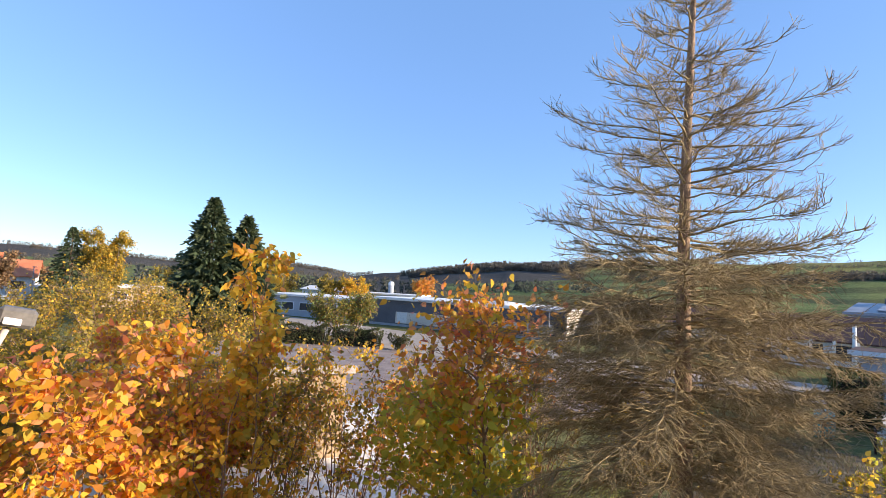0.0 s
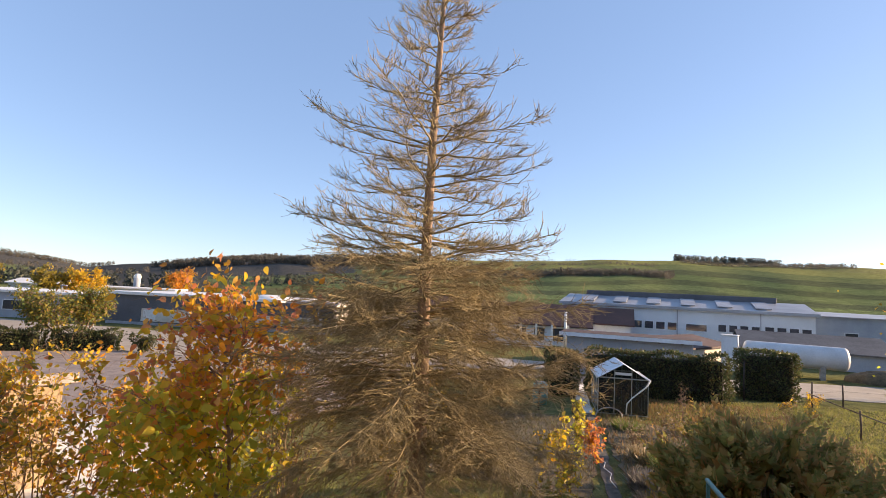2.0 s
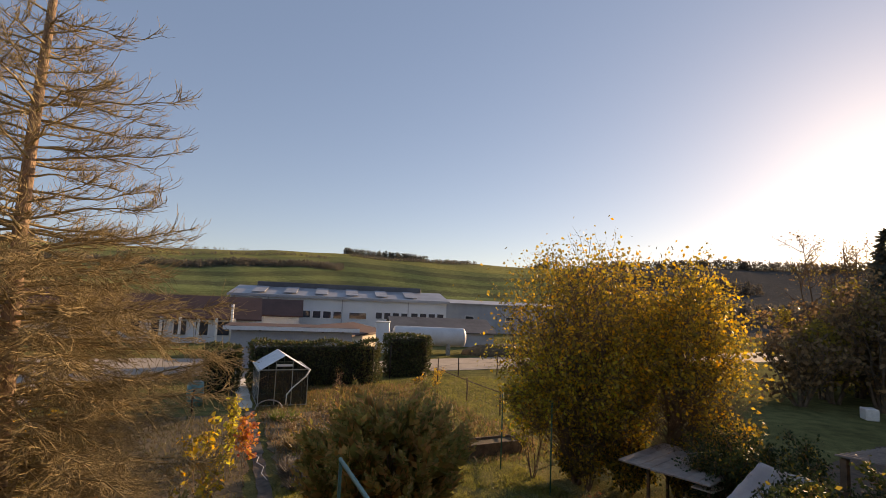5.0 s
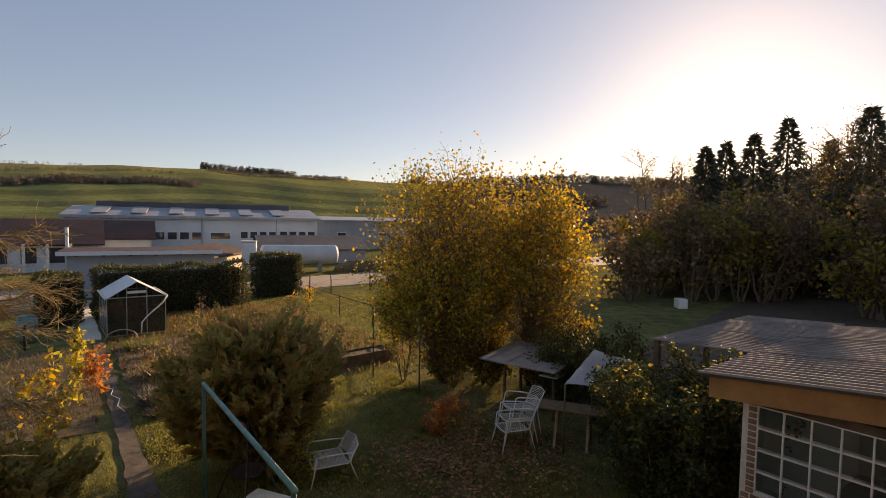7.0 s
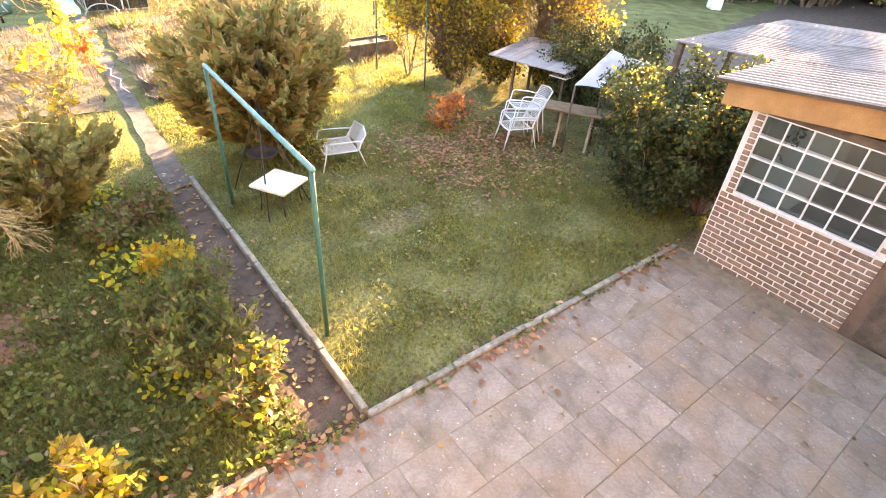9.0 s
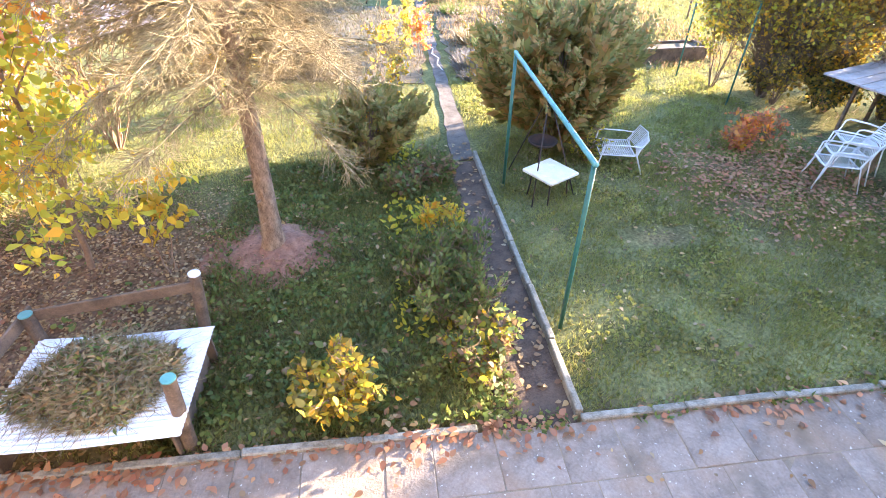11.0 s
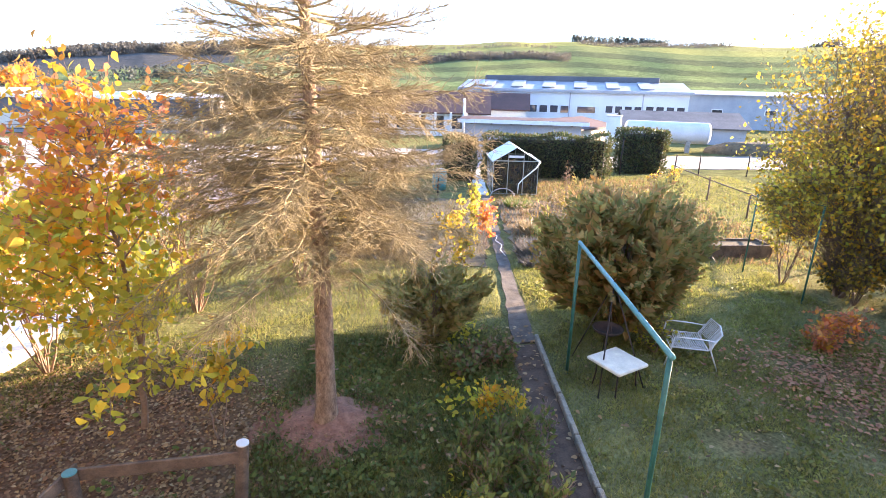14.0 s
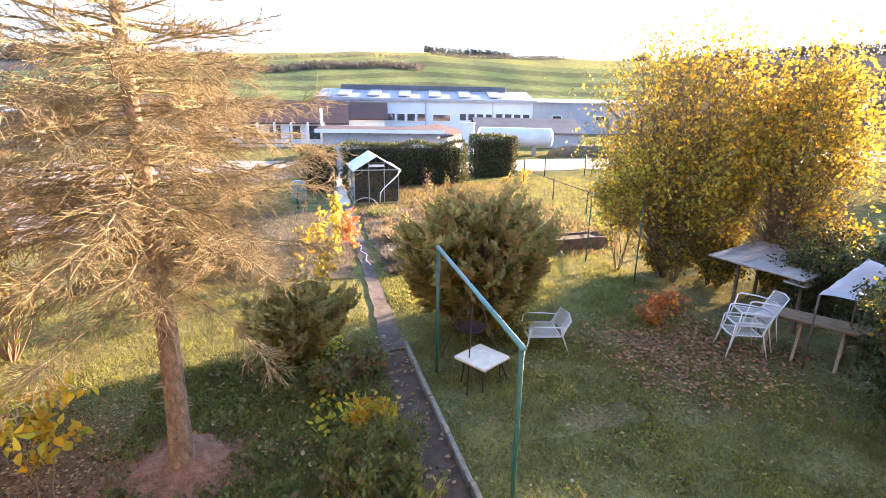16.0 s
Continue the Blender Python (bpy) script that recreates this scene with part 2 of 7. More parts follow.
M_JOINT = surface("mossy_joint", (0.13, 0.097, 0.065), (0.28, 0.21, 0.14), 6, 0.95, 0.5, 80)
M_CURB = surface("mossy_concrete_edge", (0.1, 0.085, 0.06), (0.34, 0.3, 0.235), 7, 0.9, 0.8, 60)
M_PATH = surface("trodden_soil", (0.04, 0.025, 0.017), (0.13, 0.083, 0.055), 5, 0.95, 0.9, 45)
M_GRAVEL = surface("pinkish_gravel", (0.15, 0.115, 0.1), (0.32, 0.255, 0.225), 1.2, 0.95, 0.9, 14)
M_PALE_GROUND = surface("pale_concrete_paving", (0.55, 0.51, 0.44), (0.78, 0.74, 0.66), 0.8, 0.9, 0.3, 18)
M_ROAD = surface("sandy_road", (0.25, 0.21, 0.17), (0.4, 0.34, 0.28), 0.7, 0.95, 0.4, 16)
M_BED = surface("garden_bed_soil", (0.05, 0.036, 0.022), (0.17, 0.125, 0.07), 3, 0.95, 1.0, 35)
M_MOUND = surface("needle_litter", (0.14, 0.062, 0.04), (0.35, 0.175, 0.11), 9, 0.95, 1.0, 45)
M_DOOR = surface("brown_stained_door", (0.11, 0.065, 0.042), (0.22, 0.135, 0.088), 3, 0.6, 0.3, 70)
M_BRICK = surface("brown_brick", (0.17, 0.095, 0.062), (0.33, 0.2, 0.135), 14, 0.85, 0.4, 90, spread=0.2)
M_MORTAR = surface("pale_mortar", (0.56, 0.51, 0.44), (0.74, 0.68, 0.6), 12, 0.95, 0.4, 90)
M_PLASTER = surface("house_plaster", (0.3, 0.27, 0.23), (0.42, 0.38, 0.33), 2, 0.9, 0.3, 60)
M_FIBRE = surface("grey_corrugated_roof", (0.12, 0.098, 0.085), (0.27, 0.225, 0.195), 2, 0.85, 0.3, 50)
M_WHITE_WALL = surface("white_cladding", (0.55, 0.57, 0.6), (0.72, 0.74, 0.77), 0.3, 0.6, 0.05, 9)
M_GREY_WALL = surface("grey_blue_wall", (0.25, 0.28, 0.32), (0.38, 0.41, 0.45), 0.4, 0.8, 0.1, 12)
M_DARK_WALL = surface("dark_grey_cladding", (0.075, 0.075, 0.085), (0.14, 0.14, 0.155), 0.3, 0.6, 0.1, 10)
M_BEIGE_WALL = surface("beige_render", (0.5, 0.43, 0.34), (0.68, 0.6, 0.5), 0.4, 0.9, 0.1, 12)
M_TAN_WALL = surface("tan_render", (0.5, 0.36, 0.22), (0.66, 0.5, 0.33), 0.4, 0.9, 0.1, 12)
M_RED_ROOF = surface("brown_red_roof_tiles", (0.045, 0.022, 0.02), (0.09, 0.045, 0.04), 0.6, 0.8, 0.3, 8)
M_ORANGE_ROOF = surface("orange_roof_tiles", (0.4, 0.11, 0.05), (0.55, 0.19, 0.09), 0.6, 0.8, 0.3, 8)
M_GREY_ROOF = surface("grey_metal_roof", (0.22, 0.23, 0.25), (0.38, 0.39, 0.42), 0.4, 0.45, 0.1, 9)
M_PALE_ROOF = surface("pale_flat_roof", (0.6, 0.59, 0.57), (0.78, 0.77, 0.75), 0.3, 0.6, 0.1, 9)
M_TANK = surface("white_tank_steel", (0.5, 0.5, 0.5), (0.68, 0.68, 0.68), 0.8, 0.45, 0.05, 12)
M_DARK_GLASS = surface("dark_window", (0.015, 0.02, 0.03), (0.05, 0.06, 0.08), 0.6, 0.08, 0.0, 9, spec=0.8)
M_BLOCK_GLASS = glass_pane("window_glass", (0.03, 0.035, 0.035), 0.05, 0.6)
M_GREENHOUSE_GLASS = glass_pane("greenhouse_glass", (0.03, 0.035, 0.035), 0.1, 0.5)
M_ALU = surface("dull_aluminium", (0.32, 0.36, 0.36), (0.5, 0.55, 0.55), 4, 0.4, 0.05, 60, metal=0.6)
M_CLOTH = surface("pale_tarpaulin", (0.6, 0.6, 0.62), (0.78, 0.78, 0.8), 3, 0.7, 0.2, 60)
M_BOARD = surface("grey_weathered_board", (0.25, 0.21, 0.19), (0.45, 0.4, 0.37), 3, 0.8, 0.3, 60)
M_LAMP = surface("grey_lamp_housing", (0.09, 0.085, 0.08), (0.16, 0.15, 0.14), 7, 0.5, 0.1, 60)

L_YELLOW = foliage("yellow_leaves", [(0.78, 0.37, 0.03), (0.82, 0.5, 0.05), (0.7, 0.46, 0.06), (0.5, 0.4, 0.05), (0.8, 0.4, 0.04)], 0.55)
L_ORANGE = foliage("orange_leaves", [(0.76, 0.25, 0.04), (0.8, 0.36, 0.05), (0.72, 0.42, 0.05), (0.76, 0.3, 0.14), (0.66, 0.37, 0.05)], 0.58)
L_RED = foliage("red_leaves", [(0.6, 0.15, 0.06), (0.7, 0.28, 0.12), (0.6, 0.2, 0.13), (0.5, 0.24, 0.06)], 0.5)
L_HAZEL = foliage("yellow_green_leaves", [(0.38, 0.42, 0.06), (0.52, 0.5, 0.07), (0.68, 0.54, 0.07), (0.46, 0.46, 0.06), (0.72, 0.5, 0.06)], 0.62)
L_OLIVE = foliage("olive_yellow_leaves", [(0.28, 0.21, 0.05), (0.4, 0.3, 0.05), (0.2, 0.17, 0.04), (0.46, 0.31, 0.05)], 0.5)
L_GREEN = foliage("green_leaves", [(0.08, 0.12, 0.03), (0.135, 0.18, 0.048), (0.21, 0.22, 0.06), (0.105, 0.135, 0.038)], 0.42)
L_DARK = foliage("dark_hedge_leaves", [(0.05, 0.07, 0.026), (0.075, 0.1, 0.036), (0.11, 0.115, 0.045), (0.12, 0.08, 0.04)], 0.38)
L_SPRUCE = foliage("spruce_needles", [(0.045, 0.068, 0.034), (0.065, 0.092, 0.044), (0.095, 0.115, 0.055)], 0.35)
L_CYPRESS = foliage("cypress_sprays", [(0.22, 0.21, 0.06), (0.36, 0.3, 0.095), (0.52, 0.28, 0.11), (0.18, 0.19, 0.052)], 0.6)
L_RUSTY = foliage("rusty_cypress_sprays", [(0.26, 0.25, 0.08), (0.38, 0.32, 0.11), (0.44, 0.3, 0.12), (0.2, 0.22, 0.06)], 0.55)
L_BROWN = foliage("brown_dry_leaves", [(0.22, 0.13, 0.06), (0.33, 0.2, 0.1), (0.17, 0.1, 0.055), (0.42, 0.27, 0.13)], 0.42)
L_RUST = foliage("rusty_fallen_leaves", [(0.34, 0.13, 0.07), (0.44, 0.2, 0.1), (0.26, 0.11, 0.06), (0.5, 0.28, 0.14)], 0.3)
L_FALLEN = foliage("fallen_leaves", [(0.16, 0.08, 0.04), (0.26, 0.14, 0.065), (0.44, 0.28, 0.12), (0.12, 0.065, 0.035), (0.46, 0.34, 0.18)], 0.25)
L_GRASS = foliage("grass_blades", [(0.18, 0.195, 0.04), (0.25, 0.255, 0.06), (0.33, 0.28, 0.1), (0.2, 0.21, 0.05)], 0.5)
L_WOODS = foliage("far_woods", [(0.11, 0.1, 0.08), (0.15, 0.125, 0.095), (0.1, 0.095, 0.08), (0.18, 0.14, 0.1)], 0.3)
L_WOODS_DARK = foliage("far_conifers", [(0.07, 0.08, 0.065), (0.09, 0.1, 0.08), (0.11, 0.11, 0.09)], 0.45)
L_STRAW = foliage("dry_straw", [(0.3, 0.22, 0.12), (0.42, 0.32, 0.19), (0.2, 0.14, 0.07), (0.16, 0.15, 0.06)], 0.25)
L_WITHER = foliage("withered_weeds", [(0.12, 0.1, 0.05), (0.2, 0.15, 0.08), (0.1, 0.115, 0.04), (0.15, 0.09, 0.05)], 0.35)
# leaves painted dark for shrubs seen against the sun
L_SHED = foliage("backlit_dark_leaves", [(0.028, 0.05, 0.016), (0.045, 0.07, 0.022), (0.07, 0.085, 0.025), (0.035, 0.055, 0.02)], 0.25)
L_GREYGREEN = foliage("lavender_leaves", [(0.16, 0.15, 0.13), (0.24, 0.2, 0.18), (0.12, 0.13, 0.1)], 0.25)
# darker copy of the grass blades, with the conifer bed's shade in the colour
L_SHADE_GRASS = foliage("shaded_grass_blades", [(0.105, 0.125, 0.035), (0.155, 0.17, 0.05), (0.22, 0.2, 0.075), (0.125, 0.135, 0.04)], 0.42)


# ---- the ground, one sheet out to the horizon ----
HORIZON = [(-180, 0.6), (-60, 1.5), (-30, 3.5), (-10, 4.2), (5, 3.95), (12, 4.25), (20, 4.1), (31, 3.95), (37, 4.2), (43, 4.35), (50, 4.6), (58, 4.5), (64, 4.24), (78, 3.6), (92, 2.6), (102, 1.7), (106, 1.3), (109, 0.85), (112, 1.3), (117, 1.8), (122, 1.55), (127, 1.2), (137, 1.6), (150, 1.5), (180, 0.6)]
RIDGE = [(-180, 1200), (-60, 900), (-20, 1200), (8, 1300), (22, 900), (31, 640), (92, 640), (100, 900), (108, 1500), (180, 1600)]
EYE_Z = 4.25


def table(rows, a):
    return np.interp(a, [r[0] for r in rows], [r[1] for r in rows])


def smooth(a):
    a = np.clip(a, 0, 1)
    return a * a * (3 - 2 * a)


def land(az, r):
    """The height of the land at an azimuth (degrees) and a distance."""
    far = table(RIDGE, az)
    top = far * np.tan(np.radians(table(HORIZON, az))) + EYE_Z
    rise = np.clip((r - 125) / (far - 125), 0, None)
    z = np.where(rise < 1, top * (0.35 * rise + 0.65 * smooth(rise)), top - (rise - 1) * top * 0.35)
    wave = np.sin(az * 0.31 + r * 0.006) * 0.012 + np.sin(az * 0.9 - r * 0.011) * 0.006
    return z + wave * top * np.clip(rise, 0, 1) * np.clip(1.15 - rise, 0, 1) * 4


def build_ground():
    azs = np.concatenate([np.linspace(-20, 140, 420, endpoint=False), np.linspace(140, 340, 70, endpoint=False)])
    rs = np.concatenate([[0.0], np.linspace(0.6, 24, 110), np.geomspace(25, 125, 36)[1:], np.linspace(132, 720, 130), np.geomspace(740, 3800, 30)])
    a, r = np.meshgrid((azs + 180) % 360 - 180, rs, indexing="ij")
    x, y = r * np.cos(np.radians(a)), r * np.sin(np.radians(a))
    u, v = GU[0] * x + GU[1] * y, GV[0] * x + GV[1] * y
    z = land(a, r)
    lump = np.sin(u * 2.1 + 1.3 * np.sin(v * 1.7)) * np.sin(v * 1.9) * 0.018 * (r < 24)
    z = np.where(r < 100, lump * ((v > 3.1) & ((u < 1.5) | (u > 2.2))), z)
    na, nr = a.shape
    idx = np.arange(na * nr).reshape(na, nr)
    nxt = np.roll(idx, -1, axis=0)
    faces = np.stack([idx[:, :-1], idx[:, 1:], nxt[:, 1:], nxt[:, :-1]], -1).reshape(-1, 4)
    me = np_mesh("ground", np.stack([x, y, z], -1).reshape(-1, 3), faces, smooth=True)
    # what grows where: lawn near by, strips of fields on the hillside, brown woods on the far ridges; shade and haze
    # are painted in too
    el = np.degrees(np.arctan2(z - EYE_Z, np.maximum(r, 1)))
    share = el / np.maximum(table(HORIZON, a), 0.3)
    col = np.zeros((na, nr, 3))
    col[:] = (0.14, 0.132, 0.055)
    field = r > 120
    strip = np.floor(share * 9 + 0.6 * np.sin(a * 0.22))
    for k, c in enumerate([(0.14, 0.18, 0.06), (0.19, 0.24, 0.075), (0.12, 0.14, 0.06), (0.18, 0.22, 0.07), (0.12, 0.14, 0.055), (0.17, 0.21, 0.065), (0.13, 0.145, 0.06), (0.2, 0.22, 0.07), (0.31, 0.29, 0.07), (0.3, 0.27, 0.08)]):
        col[field & (strip == k)] = c
    woods = field & ((a > 99) | (a < 26) | ((a > 84) & (share > 0.62 - (a - 84) * 0.02)))
    # distance haze painted into the fields: their colours are greyed
    col = np.where(field[..., None], col * 0.68 + col.mean(-1, keepdims=True) * 0.18, col)
    col[woods] = (0.085, 0.082, 0.076)
    col[woods & (share < 0.45) & (a > 112)] = (0.14, 0.16, 0.07)
    litter = np.exp(-(((u + 3.6) / 2.3) ** 2 + ((v - 5.2) / 2.2) ** 2) ** 2)
    litter = np.maximum(litter, 0.9 * np.exp(-(((u - 6.7) / 1.6) ** 2 + ((v - 6.9) / 1.4) ** 2)))
    litter = np.maximum(litter, 0.55 * np.exp(-(((u - 4.2) / 0.45) ** 2 + ((v - 5.75) / 0.25) ** 2)))
    litter = np.maximum(litter, 0.6 * ((v < 3.1) & (r < 20)))
    dry = np.clip(np.exp(-(((u - 8) / 5) ** 2 + ((v - 12) / 4) ** 2)), 0, 1) * 0.4
    # painted shade: darker ground colour left of the path, where the trees' shadow lies
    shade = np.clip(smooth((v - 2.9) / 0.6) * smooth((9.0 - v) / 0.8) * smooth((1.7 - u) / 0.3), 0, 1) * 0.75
    col = np.where(field[..., None], col, col * (1 - dry[..., None]) + dry[..., None] * np.array([0.25, 0.22, 0.1]))
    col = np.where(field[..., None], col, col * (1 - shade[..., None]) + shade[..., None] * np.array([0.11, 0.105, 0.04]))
    col = np.where(field[..., None], col, col * (1 - litter[..., None]) + litter[..., None] * np.array([0.17, 0.1, 0.06]))
    att = me.color_attributes.new("growth_shade_haze", "FLOAT_COLOR", "POINT")
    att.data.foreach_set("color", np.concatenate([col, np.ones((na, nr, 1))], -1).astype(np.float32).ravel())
    m, t, n, l, p = nodes_of("grassland")
    at, co = n.new("ShaderNodeAttribute"), n.new("ShaderNodeTexCoord")
    at.attribute_name = "growth_shade_haze"
    prev = at.outputs["Color"]
    for scale, lo, hi, sat in ((0.25, 0.8, 1.2, 1.0), (1.6, 0.72, 1.3, 1.0), (22, 0.55, 1.45, 1.0)):
        noi, mr, hsv = n.new("ShaderNodeTexNoise"), n.new("ShaderNodeMapRange"), n.new("ShaderNodeHueSaturation")
        noi.inputs["Scale"].default_value, noi.inputs["Detail"].default_value = scale, 5
        l.new(co.outputs["Object"], noi.inputs["Vector"])
        mr.inputs["From Min"].default_value, mr.inputs["From Max"].default_value = 0.3, 0.7
        mr.inputs["To Min"].default_value, mr.inputs["To Max"].default_value = lo, hi
        l.new(noi.outputs["Fac"], mr.inputs["Value"])
        l.new(mr.outputs[0], hsv.inputs["Value"])
        l.new(prev, hsv.inputs["Color"])
        prev = hsv.outputs[0]
    l.new(prev, p.inputs["Base Color"])
    p.inputs["Roughness"].default_value, p.inputs["Specular IOR Level"].default_value = 1.0, 0.0
    b = n.new("ShaderNodeBump")
    b.inputs["Strength"].default_value, b.inputs["Distance"].default_value = 0.8, 0.03
    l.new(noi.outputs["Fac"], b.inputs["Height"])
    l.new(b.outputs[0], p.inputs["Normal"])
    tagged(link("ground", me, m), "rough autumn lawn and meadow reaching to the hills", "ground", kind="structure")


build_ground()


def sheet(name, corners, z, material, label, category, step=0.6, rag=0.0, thick=0.03):
    """A flat piece of ground in garden coordinates, with a slightly ragged edge."""
    pts = []
    for i, a in enumerate(corners):
        b = corners[(i + 1) % len(corners)]
        n = max(1, int(math.dist(a, b) / step)) if rag else 1
        for k in range(n):
            f = k / n
            pts.append((a[0] + (b[0] - a[0]) * f + random.uniform(-rag, rag), a[1] + (b[1] - a[1]) * f + random.uniform(-rag, rag)))
    bm = bmesh.new()
    face = bm.faces.new([bm.verts.new((*gxy(*p), z)) for p in pts])
    bm.normal_update()
    if face.normal.z < 0:
        bmesh.ops.reverse_faces(bm, faces=[face])
    ext = bmesh.ops.extrude_face_region(bm, geom=[face])
    bmesh.ops.translate(bm, vec=(0, 0, -thick - 0.02), verts=[g for g in ext["geom"] if isinstance(g, bmesh.types.BMVert)])
    bmesh.ops.recalc_face_normals(bm, faces=bm.faces)
    return tagged(part(name, bm, material), label, category, kind="structure")


sheet("path", [(1.15, 2.9), (1.95, 2.9), (1.95, 8.35), (1.5, 8.25), (1.45, 5)], 0.026, M_PATH, "trodden dark soil path strewn with leaves", "path", 0.35, 0.04)
sheet("path", [(1.55, 8.32), (1.96, 8.42), (1.98, 11.6), (2.1, 15), (2.3, 21.4), (2.0, 21.4), (1.8, 15), (1.7, 11.6)], 0.03, M_PATH_PALE, "narrow pale gravel path between the beds", "path", 0.3, 0.035)
sheet("garden_bed", [(2.3, 12.7), (6.4, 12.9), (7.3, 16), (6.8, 20.4), (2.6, 20.6), (2.3, 15)], 0.03, M_BED, "dug garden bed with dry plant remains", "garden bed", 0.4, 0.12)
sheet("garden_bed", [(-2.4, 12.9), (1.5, 12.4), (1.62, 15), (1.85, 20.6), (-2.2, 20.4)], 0.03, M_BED, "dark vegetable bed beside the soil path", "garden bed", 0.4, 0.1)
sheet("driveway", [(-16, 2), (-6.9, 2), (-6.6, 6.2), (-6.2, 7.6), (-7.0, 11), (-8.2, 14), (-16, 14.5)], 0.03, M_PALE_GROUND, "sunlit pale concrete driveway behind the shrubs", "driveway", 0.5, 0.1)
sheet("gravel_yard", [(-34, 14.6), (-8.5, 14.2), (-6.5, 19), (-4.5, 27), (-30, 27)], 0.035, M_GRAVEL, "flat pinkish gravel yard", "yard", 0.8, 0.15)
sheet("yard_strip", [(-60, 27.2), (-3.2, 27.2), (1, 31), (1, 38), (-60, 40)], 0.03, M_ROAD, "pale sandy yard before the dark hall", "yard", 1, 0.2)
sheet("road", [(1.0, 28.5), (12.4, 30.4), (24, 31.5), (60, 33), (60, 41), (24, 38), (12.5, 36.0), (1.0, 31.2)], 0.032, M_ROAD, "pale sandy road behind the hedges", "road", 1, 0.15)
sheet("footway", [(1.75, 21.6), (2.3, 21.6), (2.5, 29), (1.95, 29)], 0.03, M_PALE_GROUND, "pale paved footway between the hedges", "path", 0.5, 0.03)
sheet("neighbour_yard", [(8.2, 3.3), (40, -4), (60, 8), (40, 14), (16, 9.5), (11, 8)], 0.028, M_PATH, "bare shaded yard behind the shed", "yard", 0.8, 0.2)

# patio: a bed of joints with slabs on it
joint = thing("patio", gpose(0, 0, 0), "terrace of worn concrete slabs with leaf-filled joints", "patio", kind="structure")
part("joint_bed", block(-6.5, 7.33, -0.58, 2.9, -0.05, 0.0275), M_JOINT, joint)


def flag(w, d):
    bm = block(-w / 2, w / 2, -d / 2, d / 2, -0.02, 0.032, None, 0.006)
    me = bpy.data.meshes.new("slab")
    bm.to_mesh(me)
    bm.free()
    me.materials.append(M_SLAB)
    return me


FLAGS = [flag(0.566, 0.574), flag(0.42, 0.574), flag(0.71, 0.574)]
for row in range(6):
    u, k = -6.5 + (row % 2) * 0.2, row
    while u < 7.2:
        k += 1
        pick = (0, 0, 1, 0, 2, 0, 0)[(k * 5 + row * 3) % 7]
        w = (0.572, 0.426, 0.716)[pick]
        if u + w > 7.34:
            break
        ob = link("slab", FLAGS[pick], None, joint)
        ob.matrix_local = pose(u + w / 2, -0.27 + row * 0.58, random.uniform(-0.004, 0.005), random.uniform(-0.3, 0.3), random.uniform(-0.3, 0.3), random.uniform(-0.4, 0.4))
        u += w


def edging(name, label, u0, v0, u1, v1, width, top, step=1.0):
    """A row of concrete edge stones, each one its own piece."""
    n = max(1, round(math.dist((u0, v0), (u1, v1)) / step))
    row = thing(name, gpose(u0, v0, 0, math.degrees(math.atan2(v1 - v0, u1 - u0))), label, "edging", kind="structure")
    length = math.dist((u0, v0), (u1, v1)) / n
    bm = block(0.004, length - 0.004, -width / 2, width / 2, -0.08, top, None, 0.012)
    me = bpy.data.meshes.new("edge_stone")
    bm.to_mesh(me)
    bm.free()
    me.materials.append(M_CURB)
    for k in range(n):
        ob = link("edge_stone", me, None, row)
        ob.matrix_local = pose(k * length, random.uniform(-0.008, 0.008), random.uniform(-0.012, 0.008), random.uniform(-2, 2), random.uniform(-0.6, 0.6), 0)


edging("lawn_edging", "mossy concrete edge stones along the soil path", 1.99, 2.98, 1.97, 8.5, 0.07, 0.13)
edging("patio_edging", "mossy concrete edge stones between lawn and terrace", 1.99, 2.945, 7.25, 2.945, 0.08, 0.09)
edging("bed_edging", "concrete edge stones beside the terrace and shrub bed", -6.4, 2.945, 1.0, 2.945, 0.08, 0.08)

# the house behind the camera
house = thing("house", gpose(0, -0.62, 0), "plain plastered house wall above the terrace", "house")
part("wall", block(-9, 9, -0.3, 0, 0, 6.6), M_PLASTER, house)
part("roof", block(-9.4, 9.4, -6, 0.25, 6.6, 6.8, None, 0.02), M_RED_ROOF, house)
part("side_wall", block(-9, -8.7, -6, -0.3, 0, 6.6), M_PLASTER, house)
part("side_wall", block(8.7, 9, -6, -0.3, 0, 6.6), M_PLASTER, house)


# ---- trees and shrubs ----
def bent(start, way, length, n, droop=0.0, upturn=0.0, wobble=0.05):
    """Paths from starting places along directions, sagging or turning up as they go: (b, n, 3)."""
    start, way = np.asarray(start, float), unit(np.asarray(way, float))
    b = len(start)
    s = np.linspace(0, 1, n)[None, :, None]
    length = np.broadcast_to(length, (b,))[:, None, None]
    p = start[:, None] + way[:, None] * s * length
    p[..., 2] += (length[..., 0] * (-np.broadcast_to(droop, (b,))[:, None] * s[..., 0] ** 2 + np.broadcast_to(upturn, (b,))[:, None] * s[..., 0] ** 3))
    jig = rng.normal(size=(b, n, 3)) * wobble * length / n
    jig[:, 0] = 0
    return p + np.cumsum(jig, axis=1)


def along_path(paths, which, s):
    """Places and directions on the paths numbered which, at the shares s of their lengths."""
    n = paths.shape[1]
    f = s * (n - 1)
    i = np.clip(f.astype(int), 0, n - 2)
    w = (f - i)[:, None]
    a, b = paths[which, i], paths[which, i + 1]
    return a * (1 - w) + b * w, unit(b - a)


def taper(b, n, r0, r1):
    r0 = np.broadcast_to(r0, (b,))[:, None]
    return r0 + (r1 - r0) * np.linspace(0, 1, n)[None] ** 0.8


